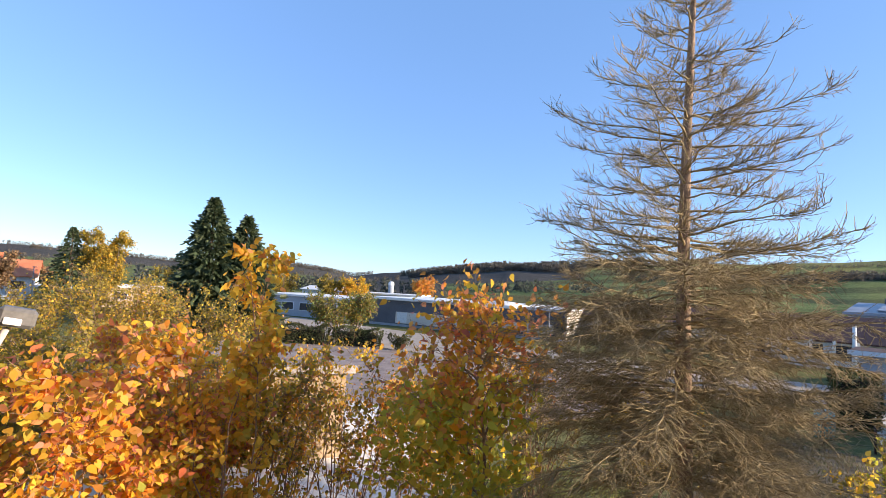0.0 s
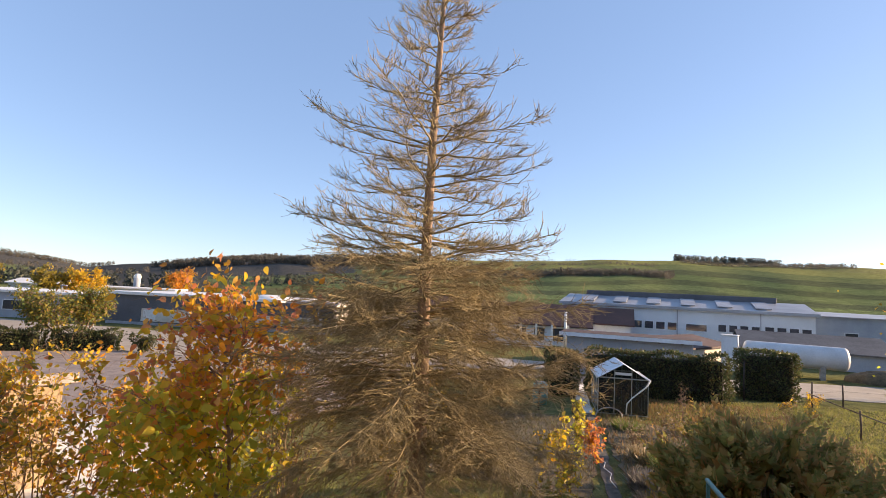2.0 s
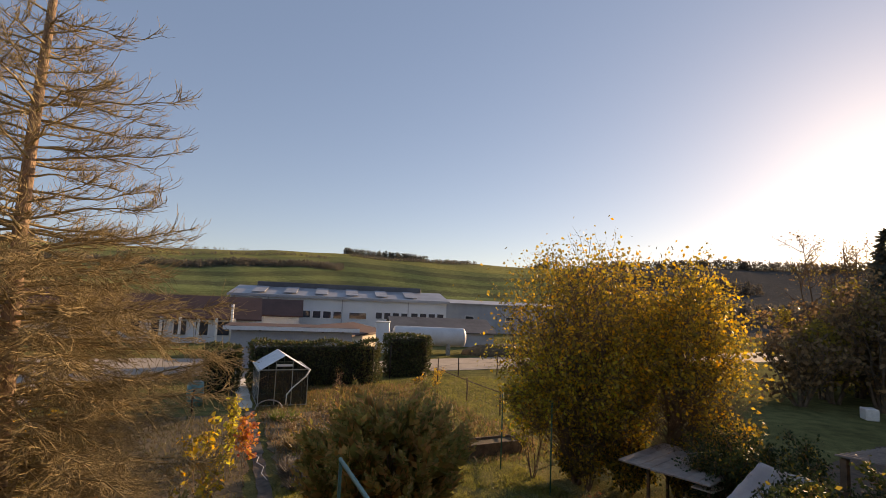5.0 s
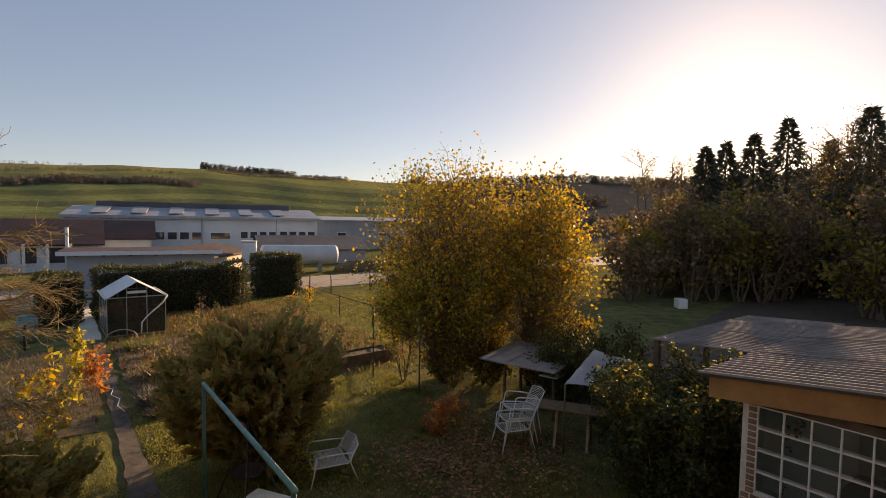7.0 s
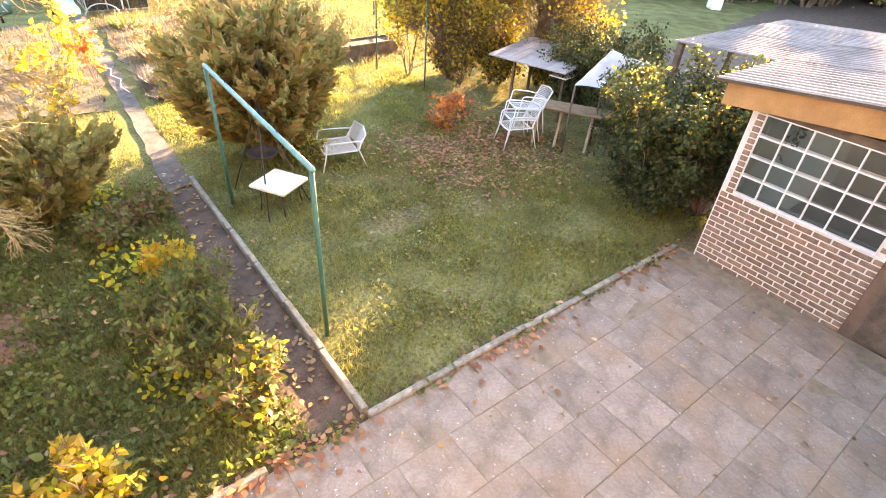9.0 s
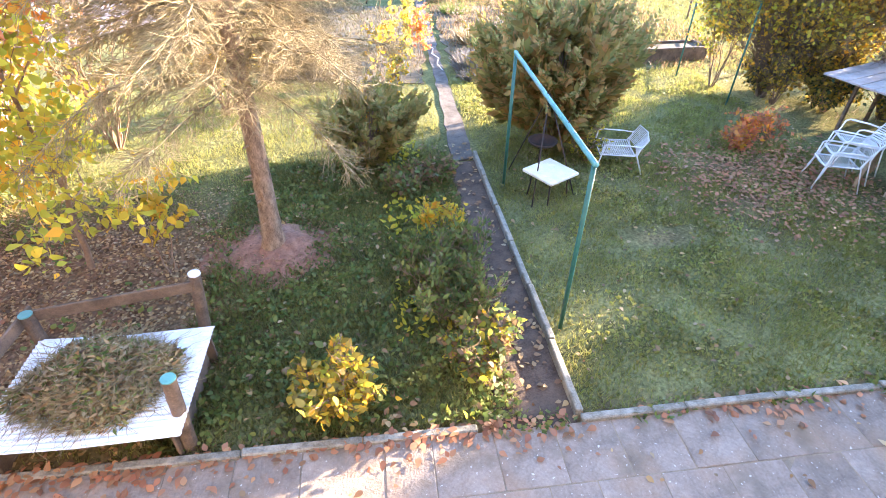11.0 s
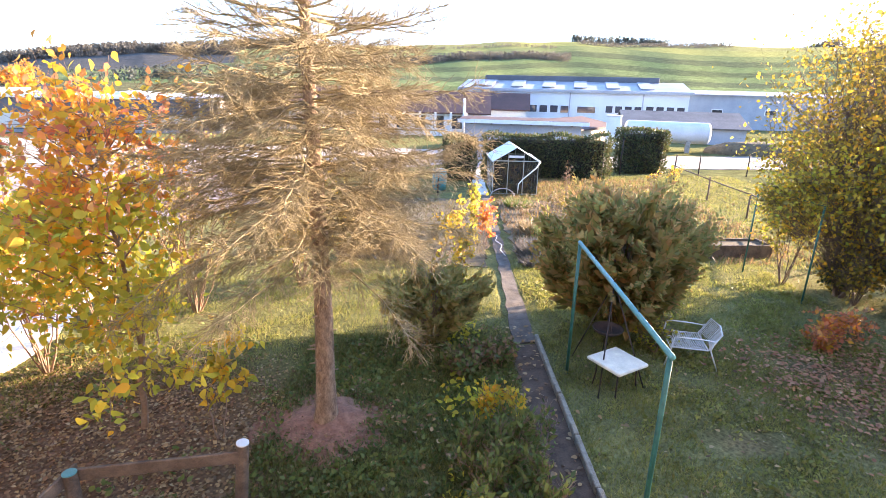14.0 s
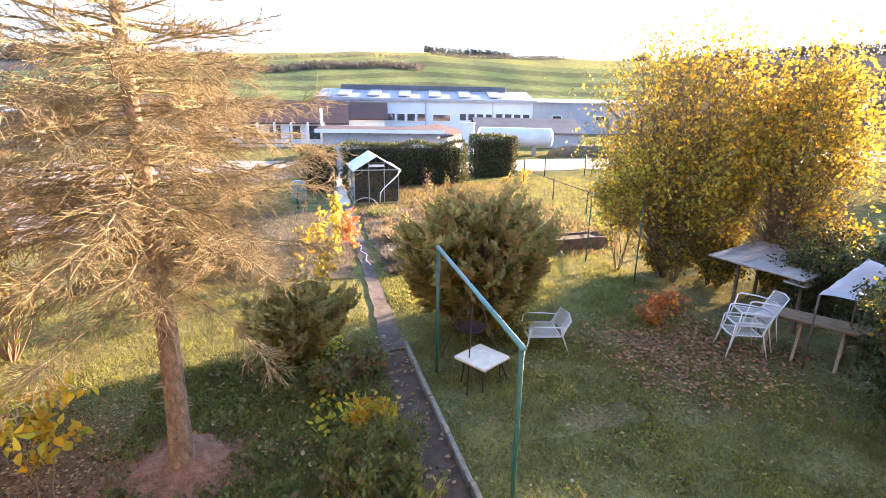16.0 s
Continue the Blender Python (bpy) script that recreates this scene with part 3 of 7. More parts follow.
def reach(z):
    return float(np.interp(z, [1.3, 2.0, 2.6, 3.4, 4.2, 4.9, 5.1, 5.5, 6.0, 6.5, 7.1, 7.7, 8.6, 9.3], [1.1, 1.6, 1.95, 1.9, 1.6, 1.7, 1.55, 1.1, 1.45, 0.95, 0.75, 0.6, 0.3, 0.1]))


def dead_conifer():
    """A dry larch-like conifer: bare trunk below, a skirt of hanging grey twigs, open stiff branches above."""
    tree = thing("dead_conifer", pose(1.56, 5.9, 0.0), "tall dead conifer with bare trunk and dense dry twigs", "tree")
    n = 26
    zs = np.linspace(-0.1, 9.4, n)
    path = np.stack([0.03 * np.sin(zs * 0.9), 0.03 * np.sin(zs * 0.7 + 1) - 0.004 * zs, zs], -1)[None]
    rad = np.interp(zs, [-0.1, 0.15, 0.6, 2.2, 4.9, 7.5, 9.4], [0.2, 0.15, 0.122, 0.1, 0.058, 0.03, 0.006])[None]
    v, f = tubes(path, rad, 14)
    link("trunk", np_mesh("trunk", v, f, True), M_BARK_DEAD, tree, "pinkish grey scaly bark")
    stub_z = rng.uniform(0.5, 1.9, 16)
    az = rng.uniform(0, TAU, 16)
    way = np.stack([np.cos(az), np.sin(az), rng.uniform(-0.2, 0.3, 16)], -1)
    st = np.stack([0 * az, 0 * az, stub_z], -1) + way * 0.09
    for k in range(16):
        v, f = tubes(bent(st[k:k + 1], way[k:k + 1], rng.uniform(0.05, 0.12), 3), taper(1, 3, 0.014, 0.006), 5)
        link("branch_stub", np_mesh("branch_stub", v, f), M_BARK_DEAD, tree)
    z, turn = 2.42, 0.0
    long_ones = [(4.35, 168, 1.54), (4.72, 163, 1.66), (4.9, 172, 1.45), (4.84, 150, 1.33), (4.86, -14, 1.4), (4.68, -26, 1.22), (4.92, 6, 1.26), (5.35, 175, 1.04), (5.75, 160, 1.2), (5.95, 169, 1.45), (5.5, -12, 1.22), (5.62, -28, 1.08), (6.1, -8, 1.08), (6.6, 158, 0.83)]
    while z < 9.25:
        upper = z > 4.55
        count = 7 if upper else 10
        whorl = 4.7 < z < 5.05 or 5.75 < z < 6.1
        step = 0.17 if not upper else rng.uniform(0.24, 0.34)
        extra = [q for q in long_ones if z <= q[0] < z + step]
        for k in range(count + len(extra)):
            turn += TAU / count + rng.uniform(-0.3, 0.3)
            zz = z + rng.uniform(-0.12, 0.12)
            if k >= count:
                zz, turn = extra[k - count][0], radians(extra[k - count][1])
            ln = extra[k - count][2] if k >= count else reach(zz) * (rng.uniform(0.8, 1.08) if whorl else rng.uniform(0.42, 1.1) if upper else rng.uniform(0.6, 1.1))
            if zz > 8.4:
                ln *= 0.9
            cx, cy = 0.03 * math.sin(zz * 0.9), 0.03 * math.sin(zz * 0.7 + 1) - 0.004 * zz
            tilt = rng.uniform(0.0, 0.22) if upper else rng.uniform(-0.05, 0.22)
            if zz > 7:
                tilt += 0.3
            way = np.array([[math.cos(turn), math.sin(turn), tilt]])
            low = float(np.clip((4.8 - zz) / 2.6, 0, 1))
            drp, upt = (rng.uniform(0.12, 0.28), rng.uniform(0.12, 0.3)) if upper else (rng.uniform(0.1, 0.26) + 0.1 * low, rng.uniform(0.05, 0.25) - 0.05 * low)
            main = bent([[cx, cy, zz]], way, ln, 10, drp, upt, 0.13)
            bits = [tubes(main, taper(1, 10, 0.007 + (0.006 if upper else 0.005) * ln, 0.0026), 5)]
            m = int((22 if upper else 30) * ln) + 5
            s = np.sort(rng.uniform(0.12 if upper else 0.2, 0.99, m))
            at, d = along_path(main, np.zeros(m, int), s)
            side = unit(np.cross(d, [0, 0, 1.0])) * rng.choice([-1, 1], m)[:, None]
            hang = rng.uniform(-0.3, 0.5, m) if upper else rng.uniform(-0.75, 0.3, m)
            w2 = unit(d * rng.uniform(0.5, 1.2, (m, 1)) + side * rng.uniform(0.4, 1.1, (m, 1)) + np.stack([0 * s, 0 * s, hang], -1))
            l2 = (0.42 if upper else 0.46) * rng.uniform(0.35, 1.15, m) * (1.15 - 0.6 * s) * min(1, 0.45 + ln * 0.5)
            sub = bent(at, w2, l2, 5, 0.0 if upper else 0.2, 0.16 if upper else 0.12, 0.22)
            bits.append(tubes(sub, taper(m, 5, 0.0044 if upper else 0.0044, 0.0022), 3))
            q = m * (3 if upper else 4)
            wh = rng.integers(0, m, q)
            at3, d3 = along_path(sub, wh, rng.uniform(0.2, 1.0, q))
            w3 = unit(d3 * 1.0 + rng.normal(size=(q, 3)) * 0.5 + np.array([0, 0, 0.08 if upper else -0.2]))
            tw = bent(at3, w3, rng.uniform(0.05, 0.17, q) * (0.9 if upper else 1.3), 3, 0.1, 0.25, 0.3)
            bits.append(tubes(tw, taper(q, 3, 0.0032 if upper else 0.003, 0.0017), 3))
            vv, ff = merged(bits)
            link("branch", np_mesh("branch", vv, ff), M_TWIG_DEAD, tree)
        z += step
    bm = bmesh.new()
    bmesh.ops.create_grid(bm, x_segments=56, y_segments=56, size=1.15)
    for w in bm.verts:
        r = math.hypot(w.co.x, w.co.y * 1.12)
        w.co.z = 0.2 * math.exp(-(r / 0.66) ** 2) - 0.03 + 0.07 * noise.noise(w.co * 2.6) * math.exp(-(r / 0.9) ** 2) + 0.025 * noise.noise(w.co * 9)
        w.co.z = min(w.co.z, 0.17) - (0.3 if r > 1.05 else 0)
    mound = part("soil_mound", bm, M_MOUND, None, "", True)
    mound.matrix_world = pose(1.6, 5.9, 0.0)
    tagged(mound, "low mound of reddish needle litter round the trunk", "mound", kind="structure")


dead_conifer()


def woody(name, base, height, spread, label, category, leaf_mats, stems=5, clear=0.25, side=9, side_len=0.5, leaf_n=9000, leaf=0.06, shape=KITE, bark=None, radius=0.03, droop=0.15, fan=0.5, lump=0.09, group="", turn=0.0, twig_r=0.004, low=0.0, ball=None, rise=-0.35):
    """A broadleaved tree or shrub: stems, side shoots, twigs, and leaves along the twigs."""
    tree = thing(name, pose(*base, 0, 0, turn), label, category, group)
    bark = bark or M_STEM
    az = (np.arange(stems) + rng.uniform(-0.3, 0.3, stems)) / stems * TAU
    out = rng.uniform(0.25, 1.0, stems) * spread / height
    if stems == 1:
        out *= 0.1
    way = np.stack([np.cos(az) * out, np.sin(az) * out, np.ones(stems)], -1)
    start = np.stack([np.cos(az) * radius * 2 * (stems > 1), np.sin(az) * radius * 2 * (stems > 1), np.full(stems, -0.05)], -1)
    ln = height * rng.uniform(0.72, 1.0, stems) * np.sqrt(1 + out ** 2)
    ln[0] = height * np.sqrt(1 + out[0] ** 2)
    main = bent(start, way, ln, 12, 0.04, 0.0, 0.14)
    wood = [tubes(main, taper(stems, 12, radius, radius * 0.16), 7)]
    m = stems * side
    wh = np.arange(m) % stems
    s = clear + (1 - clear) * rng.uniform(0, 1, m) ** 0.85
    at, d = along_path(main, wh, np.clip(s, 0, 0.99))
    a2 = rng.uniform(0, TAU, m)
    w2 = unit(np.stack([np.cos(a2), np.sin(a2), rng.uniform(0.15, 0.95, m)], -1) + d * fan)
    l2 = side_len * rng.uniform(0.5, 1.2, m) * (1.2 - 0.7 * s)
    if ball:                                  # side shoots that fill a rounded crown: half widths, half height, middle
        rx, ry, rz, zc = ball
        q = unit(rng.normal(size=(m, 3)))
        q /= (np.abs(q) ** 3).sum(1, keepdims=True) ** (1 / 3)
        q *= rng.uniform(0.05, 1.0, (m, 1)) ** 0.3 * np.array([rx, ry, rz])
        q *= 1 + 0.12 * np.sin(np.arctan2(q[:, 1:2], q[:, :1]) * 3 + q[:, 2:] * 1.7)
        goal = q + np.array([0, 0, zc])
        at, d = along_path(main, wh, np.clip((goal[:, 2] - rz * 0.45) / height, 0.08, 0.95))
        w2, l2 = unit(goal - at), np.linalg.norm(goal - at, axis=1)
    sub = bent(at, w2, l2, 6, 0.0 if ball else droop, 0.0 if ball else 0.12, 0.22)
    wood.append(tubes(sub, taper(m, 6, radius * 0.3, twig_r * 0.6), 4))
    q = m * 6
    wh3 = rng.integers(0, m, q)
    at3, d3 = along_path(sub, wh3, rng.uniform(0.62 if ball else 0.15, 1, q))
    tw = bent(at3, unit(d3 + rng.normal(size=(q, 3)) * 0.6), side_len * rng.uniform(0.18, 0.5, q), 4, droop, 0.1, 0.4)
    wood.append(tubes(tw, taper(q, 4, twig_r, twig_r * 0.4), 3))
    vv, ff = merged(wood)
    link("trunk", np_mesh("trunk", vv, ff, True), bark, tree)
    for mat_k, share, z0, z1 in leaf_mats:
        cnt = int(leaf_n * share)
        wl = rng.integers(0, q, cnt * 2)
        p, dd = along_path(tw, wl, rng.uniform(0.05, 1, cnt * 2))
        keep = np.flatnonzero((p[:, 2] >= z0 * height) & (p[:, 2] <= z1 * height) & (p[:, 2] > low))[:cnt]
        p, dd = p[keep], dd[keep]
        p = p + rng.normal(size=p.shape) * lump * side_len
        way3 = unit(rng.normal(size=p.shape) * 0.8 + dd * 0.5 + np.array([0, 0, rise]))
        vv, ff = leaves(p, way3, leaf * rng.uniform(0.55, 1.25, len(p)), shape)
        link("crown", np_mesh("crown", vv, ff), mat_k, tree)
    return tree


# the young tree beside the compost frame: orange top, yellow-green below
woody("young_tree", (-0.55, 6.8, 0), 4.15, 0.5, "young tree with yellow-green and orange autumn leaves", "tree", [(L_HAZEL, 0.7, 0.0, 0.74), (L_ORANGE, 0.28, 0.66, 1.1), (L_RED, 0.08, 0.7, 1.1), (L_YELLOW, 0.3, 0.25, 1.1)], stems=1, clear=0.2, side=58, side_len=1.55, leaf_n=3300, leaf=0.1, shape=ROUND, radius=0.045, low=0.95, fan=0.15, lump=0.07)
woody("leaning_sapling", (0.3, 6.15, 0), 1.6, 0.5, "small sapling with large yellow leaves", "tree", [(L_YELLOW, 0.6, 0.3, 1.1), (L_HAZEL, 0.4, 0.3, 1.1)], stems=2, side=6, side_len=0.4, leaf_n=180, leaf=0.12, shape=ROUND, radius=0.012)
# shrubs towards the driveway
woody("autumn_shrub", (-4.3, 4.3, 0), 3.4, 1.9, "large shrub with golden orange autumn leaves", "shrub", [(L_YELLOW, 0.5, 0.1, 1.1), (L_ORANGE, 0.5, 0.2, 1.1), (L_RED, 0.2, 0.4, 1.1), (L_HAZEL, 0.12, 0.0, 0.7)], stems=11, side=12, side_len=0.8, leaf_n=9000, leaf=0.08, shape=ROUND, radius=0.016)
woody("autumn_shrub", (-4.6, 6.6, 0), 3.35, 1.6, "golden shrub with reddish leaf tips", "shrub", [(L_YELLOW, 0.6, 0.1, 1.1), (L_RED, 0.35, 0.45, 1.1), (L_ORANGE, 0.3, 0.3, 1.1)], stems=9, side=11, side_len=0.75, leaf_n=6000, leaf=0.08, shape=ROUND, radius=0.016)
woody("autumn_shrub", (-3.3, 5.5, 0), 4.75, 0.5, "slender shrub with glowing yellow leaves", "shrub", [(L_YELLOW, 0.8, 0.3, 1.1), (L_ORANGE, 0.2, 0.3, 1.1)], stems=4, side=16, side_len=0.45, leaf_n=2000, leaf=0.095, shape=ROUND, radius=0.018)
woody("sparse_shrub", (-2.7, 8.0, 0), 3.5, 1.3, "sparse brown-stemmed shrub losing its yellow leaves", "shrub", [(L_OLIVE, 0.3, 0.2, 1.1), (L_YELLOW, 0.5, 0.3, 1.1), (L_ORANGE, 0.35, 0.35, 1.1)], stems=13, side=9, side_len=0.6, leaf_n=1900, leaf=0.07, shape=ROUND, radius=0.016)
woody("sparse_shrub", (-4.0, 9.2, 0), 3.3, 1.3, "sparse brown-stemmed shrub with olive leaves", "shrub", [(L_OLIVE, 0.4, 0.1, 1.1), (L_YELLOW, 0.6, 0.2, 1.1)], stems=12, side=9, side_len=0.6, leaf_n=2000, leaf=0.07, shape=ROUND, radius=0.016)
for x, y, h, sp in [(-1.9, 8.9, 3.2, 1.0), (-3.5, 7.0, 3.4, 1.0), (-5.3, 8.6, 3.5, 1.3), (-6.3, 10.2, 3.4, 1.4)]:
    woody("sparse_shrub", (x, y, 0), h, sp, "thicket of brown stems with scattered autumn leaves", "shrub", [(L_OLIVE, 0.35, 0.1, 1.1), (L_ORANGE, 0.35, 0.3, 1.1), (L_YELLOW, 0.5, 0.3, 1.1)], stems=12, side=9, side_len=0.6, leaf_n=2000, leaf=0.07, shape=ROUND, radius=0.014, group="driveway thicket")
woody("sparse_shrub", (0.2, 10.4, 0), 3.4, 1.5, "brownish thicket with small fading leaves", "shrub", [(L_OLIVE, 0.6, 0.1, 1.1), (L_BROWN, 0.4, 0.1, 1.1)], stems=16, side=11, side_len=0.6, leaf_n=3600, leaf=0.06, radius=0.016)
woody("sparse_shrub", (-1.3, 9.9, 0), 3.2, 1.3, "yellowish thicket behind the young tree", "shrub", [(L_OLIVE, 0.4, 0.1, 1.1), (L_YELLOW, 0.3, 0.2, 1.1), (L_ORANGE, 0.4, 0.3, 1.1)], stems=14, side=11, side_len=0.6, leaf_n=3000, leaf=0.07, radius=0.016)
woody("sparse_shrub", (2.3, 11.0, 0), 2.7, 1.2, "olive thicket at the lawn's end", "shrub", [(L_OLIVE, 0.7, 0.1, 1.1), (L_YELLOW, 0.3, 0.1, 1.1)], stems=12, side=12, side_len=0.6, leaf_n=5000, leaf=0.055, radius=0.016)
for x, y, h in [(-13.4, 12.2, 3.9), (-11.4, 13.4, 4.1), (-9.3, 9.4, 3.3), (-7.4, 6.3, 3.2)]:
    woody("driveway_shrub", (x, y, 0), h, 1.9, "bushy yellow-brown shrub beside the driveway", "shrub", [(L_OLIVE, 0.7, 0.1, 1.1), (L_YELLOW, 0.3, 0.1, 1.1)], stems=16, side=14, side_len=0.9, leaf_n=9000, leaf=0.08, radius=0.02, group="driveway shrubs")
woody("driveway_shrub", (-9.6, 14.4, 0), 3.6, 2.3, "wide willow-like shrub turning yellow", "shrub", [(L_OLIVE, 0.8, 0.1, 1.1), (L_YELLOW, 0.2, 0.1, 1.1)], stems=18, side=14, side_len=0.9, leaf_n=11000, leaf=0.09, radius=0.025)
woody("driveway_shrub", (-12.5, 15.6, 0), 3.5, 2.3, "wide brownish shrub turning yellow", "shrub", [(L_OLIVE, 0.7, 0.1, 1.1), (L_ORANGE, 0.3, 0.1, 1.1)], stems=16, side=14, side_len=0.9, leaf_n=9000, leaf=0.09, radius=0.025)
# the big golden tree by the drying frame
woody("golden_tree", (13.0, 5.75, 0), 6.2, 1.6, "broad tree with fine golden leaves, backlit", "tree", [(L_OLIVE, 0.6, 0.2, 1.1), (L_YELLOW, 0.3, 0.25, 1.1), (L_HAZEL, 0.24, 0.1, 0.55)], stems=9, clear=0.07, side=95, side_len=1.0, leaf_n=15500, leaf=0.1, low=1.75, radius=0.032, droop=0.1, lump=0.2, bark=M_BARK, ball=(1.8, 1.95, 2.6, 3.3))
woody("golden_tree", (13.9, 3.6, 0), 5.6, 1.3, "rounded tree with fine golden leaves, backlit", "tree", [(L_OLIVE, 0.6, 0.2, 1.1), (L_YELLOW, 0.34, 0.25, 1.1)], stems=8, clear=0.07, side=80, side_len=0.95, leaf_n=11500, leaf=0.1, low=2.7, radius=0.03, droop=0.1, lump=0.2, bark=M_BARK, ball=(1.5, 1.5, 2.3, 3.05))
for x, y, h in [(13.3, 4.5, 1.1), (13.5, 3.2, 1.3), (13.3, 5.9, 0.8)]:
    woody("sucker_shoots", (x, y, 0), h, 0.7, "leafy shoots at the foot of the golden tree", "shrub", [(L_OLIVE, 0.5, 0.0, 1.1), (L_SHED, 0.4, 0.0, 1.1), (L_YELLOW, 0.1, 0.2, 1.1)], stems=12, clear=0.05, side=11, side_len=0.5, leaf_n=3600, leaf=0.085, radius=0.012, group="shoots under the golden tree")
# added plant standing in for the crown's low left lobe
woody("golden_shrub", (12.55, 6.75, 0), 2.9, 0.9, "golden foliage added as a low lobe of the broad tree's crown", "shrub", [(L_OLIVE, 0.55, 0.3, 1.1), (L_HAZEL, 0.3, 0.3, 1.1), (L_YELLOW, 0.2, 0.4, 1.1)], stems=7, clear=0.25, side=22, side_len=0.8, leaf_n=2600, leaf=0.095, radius=0.014, bark=M_BARK)
woody("bare_tree", (34.0, 20.2, 0), 4.6, 1.9, "small bare fruit tree", "tree", [(L_BROWN, 0.2, 0.3, 1.1)], stems=4, side=14, side_len=1.0, leaf_n=300, leaf=0.06, radius=0.05, bark=M_BARK)


def plume_bush(name, base, height, half, label, count, mat_leaf, size, turn=0.0, lean=0.9):
    """A cypress-like bush: many upright feathery sprays over a rounded body."""
    bush = thing(name, pose(*base, 0, 0, turn), label, "shrub")
    a = rng.uniform(0, TAU, count)
    w = rng.uniform(0, 1, count)
    zz = height * (0.05 + 0.75 * w * (1 + 0.13 * np.sin(4 * a + 1)))
    prof = np.interp(w, [0, 0.25, 0.6, 0.85, 1], [0.3, 0.75, 1.0, 0.8, 0.25])
    depth = rng.uniform(0.55, 1.0, count)
    lob = 1 + 0.26 * np.sin(3 * a + 0.7 + w * 2) + 0.1 * np.sin(5 * a + w * 4)
    at = np.stack([np.cos(a) * half[0] * prof * depth * lob, np.sin(a) * half[1] * prof * depth * lob, zz], -1)
    way = unit(np.stack([np.cos(a) * lean, np.sin(a) * lean, np.full(count, 1.0)], -1) + rng.normal(size=(count, 3)) * 0.22)
    ln = size * rng.uniform(0.6, 1.3, count)
    axis = bent(at, way, ln, 6, 0.12, 0.1, 0.15)
    start = np.zeros((count, 3))
    start[:, 2] = zz * 0.35
    limb = np.stack([start * (1 - t) + at * t for t in (0, 0.4, 0.75, 1.0)], 1)[: count // 4]
    v, f = tubes(limb, taper(len(limb), 4, 0.012, 0.005), 4)
    link("trunk", np_mesh("trunk", v, f), M_STEM, bush)
    k = 26
    wh = np.repeat(np.arange(count), k)
    s = np.tile(np.linspace(0.0, 0.98, k), count)
    p, d = along_path(axis, wh, s)
    flat = unit(np.cross(d, rng.normal(size=(count, 3))[wh]))
    sgn = np.tile(np.where(np.arange(k) % 2, 1.0, -1.0), count)[:, None]
    way2 = unit(d + flat * sgn * rng.uniform(0.5, 1.0, (len(p), 1)) + rng.normal(size=p.shape) * 0.18)
    v, f = leaves(p, way2, 0.34 * size * (1.12 - s) * rng.uniform(0.7, 1.3, len(p)), KITE * np.array([0.75, 1, 1]))
    link("crown", np_mesh("crown", v, f), mat_leaf, bush)


plume_bush("cypress_bush", (7.15, 6.6, 0), 2.5, (1.2, 1.1), "broad feathery cypress bush, olive green with brown tips", 640, L_CYPRESS, 0.84)
plume_bush("cypress_bush", (3.8, 7.5, 0), 1.4, (0.74, 0.66), "small brownish cypress bush beside the path", 260, L_RUSTY, 0.5)


def spruce(base, height, radius, label, mat_leaf=None, count=5200, size=0.5, name="spruce", group=""):
    """A conifer: trunk and layered, drooping sprays in an uneven cone."""
    tree = thing(name, pose(*base), label, "tree", group)
    v, f = tubes(np.array([[[0, 0, -0.1], [0, 0, height * 0.5], [0, 0, height * 0.97]]]), np.array([[radius * 0.09, radius * 0.05, 0.02]]), 7)
    link("trunk", np_mesh("trunk", v, f), M_BARK, tree)
    layers = int(height * 2.4)
    w = (rng.integers(0, layers, count) + rng.uniform(0, 0.8, count)) / layers
    w = 1 - (1 - w) ** 1.0 * rng.uniform(0.97, 1.0, count)
    a = rng.uniform(0, TAU, count)
    arm = 1 + 0.28 * np.sin(a * 5 + np.floor(w * layers) * 2.4) + 0.15 * np.sin(a * 9 + np.floor(w * layers))
    far = radius * (1 - w) ** 0.85 * arm * np.sqrt(rng.uniform(0.12, 1, count))
    zz = height * (0.06 + 0.92 * w) - far * 0.22
    at = np.stack([np.cos(a) * far, np.sin(a) * far, zz], -1)
    way = unit(np.stack([np.cos(a), np.sin(a), rng.uniform(-0.9, 0.25, count)], -1) + rng.normal(size=(count, 3)) * 0.3)
    v, f = leaves(at, way, size * rng.uniform(0.5, 1.1, count) * (1.1 - 0.6 * w), PLUME)
    link("crown", np_mesh("crown", v, f), mat_leaf or L_SPRUCE, tree)


spruce((-24.9, 37.6, 0), 10.7, 3.3, "tall dark spruce among the autumn shrubs", count=8000, size=0.85)
spruce((-22.7, 39.0, 0), 9.5, 3.0, "dark spruce beside a taller one", count=6500, size=0.85)
spruce((-49.6, 49.6, 0), 8.9, 2.6, "dark spruce beside a yellow birch", count=3000, size=0.7)
woody("birch_tree", (-47.4, 51.8, 0), 9.4, 2.6, "yellowing birch with hanging foliage", "tree", [(L_OLIVE, 0.7, 0.1, 1.1), (L_YELLOW, 0.3, 0.1, 1.1)], stems=7, side=16, side_len=1.8, leaf_n=13000, leaf=0.24, radius=0.09, droop=0.5, bark=M_BARK, twig_r=0.012)
woody("street_tree", (-12.5, 36.0, 0), 3.4, 3.0, "low round olive green tree with a pale trunk", "tree", [(L_GREEN, 0.5, 0.25, 1.1), (L_OLIVE, 0.5, 0.25, 1.1), (L_BROWN, 0.1, 0.25, 1.1)], stems=7, side=16, side_len=1.5, leaf_n=6500, leaf=0.17, radius=0.09, bark=M_BARK, clear=0.45, twig_r=0.01)
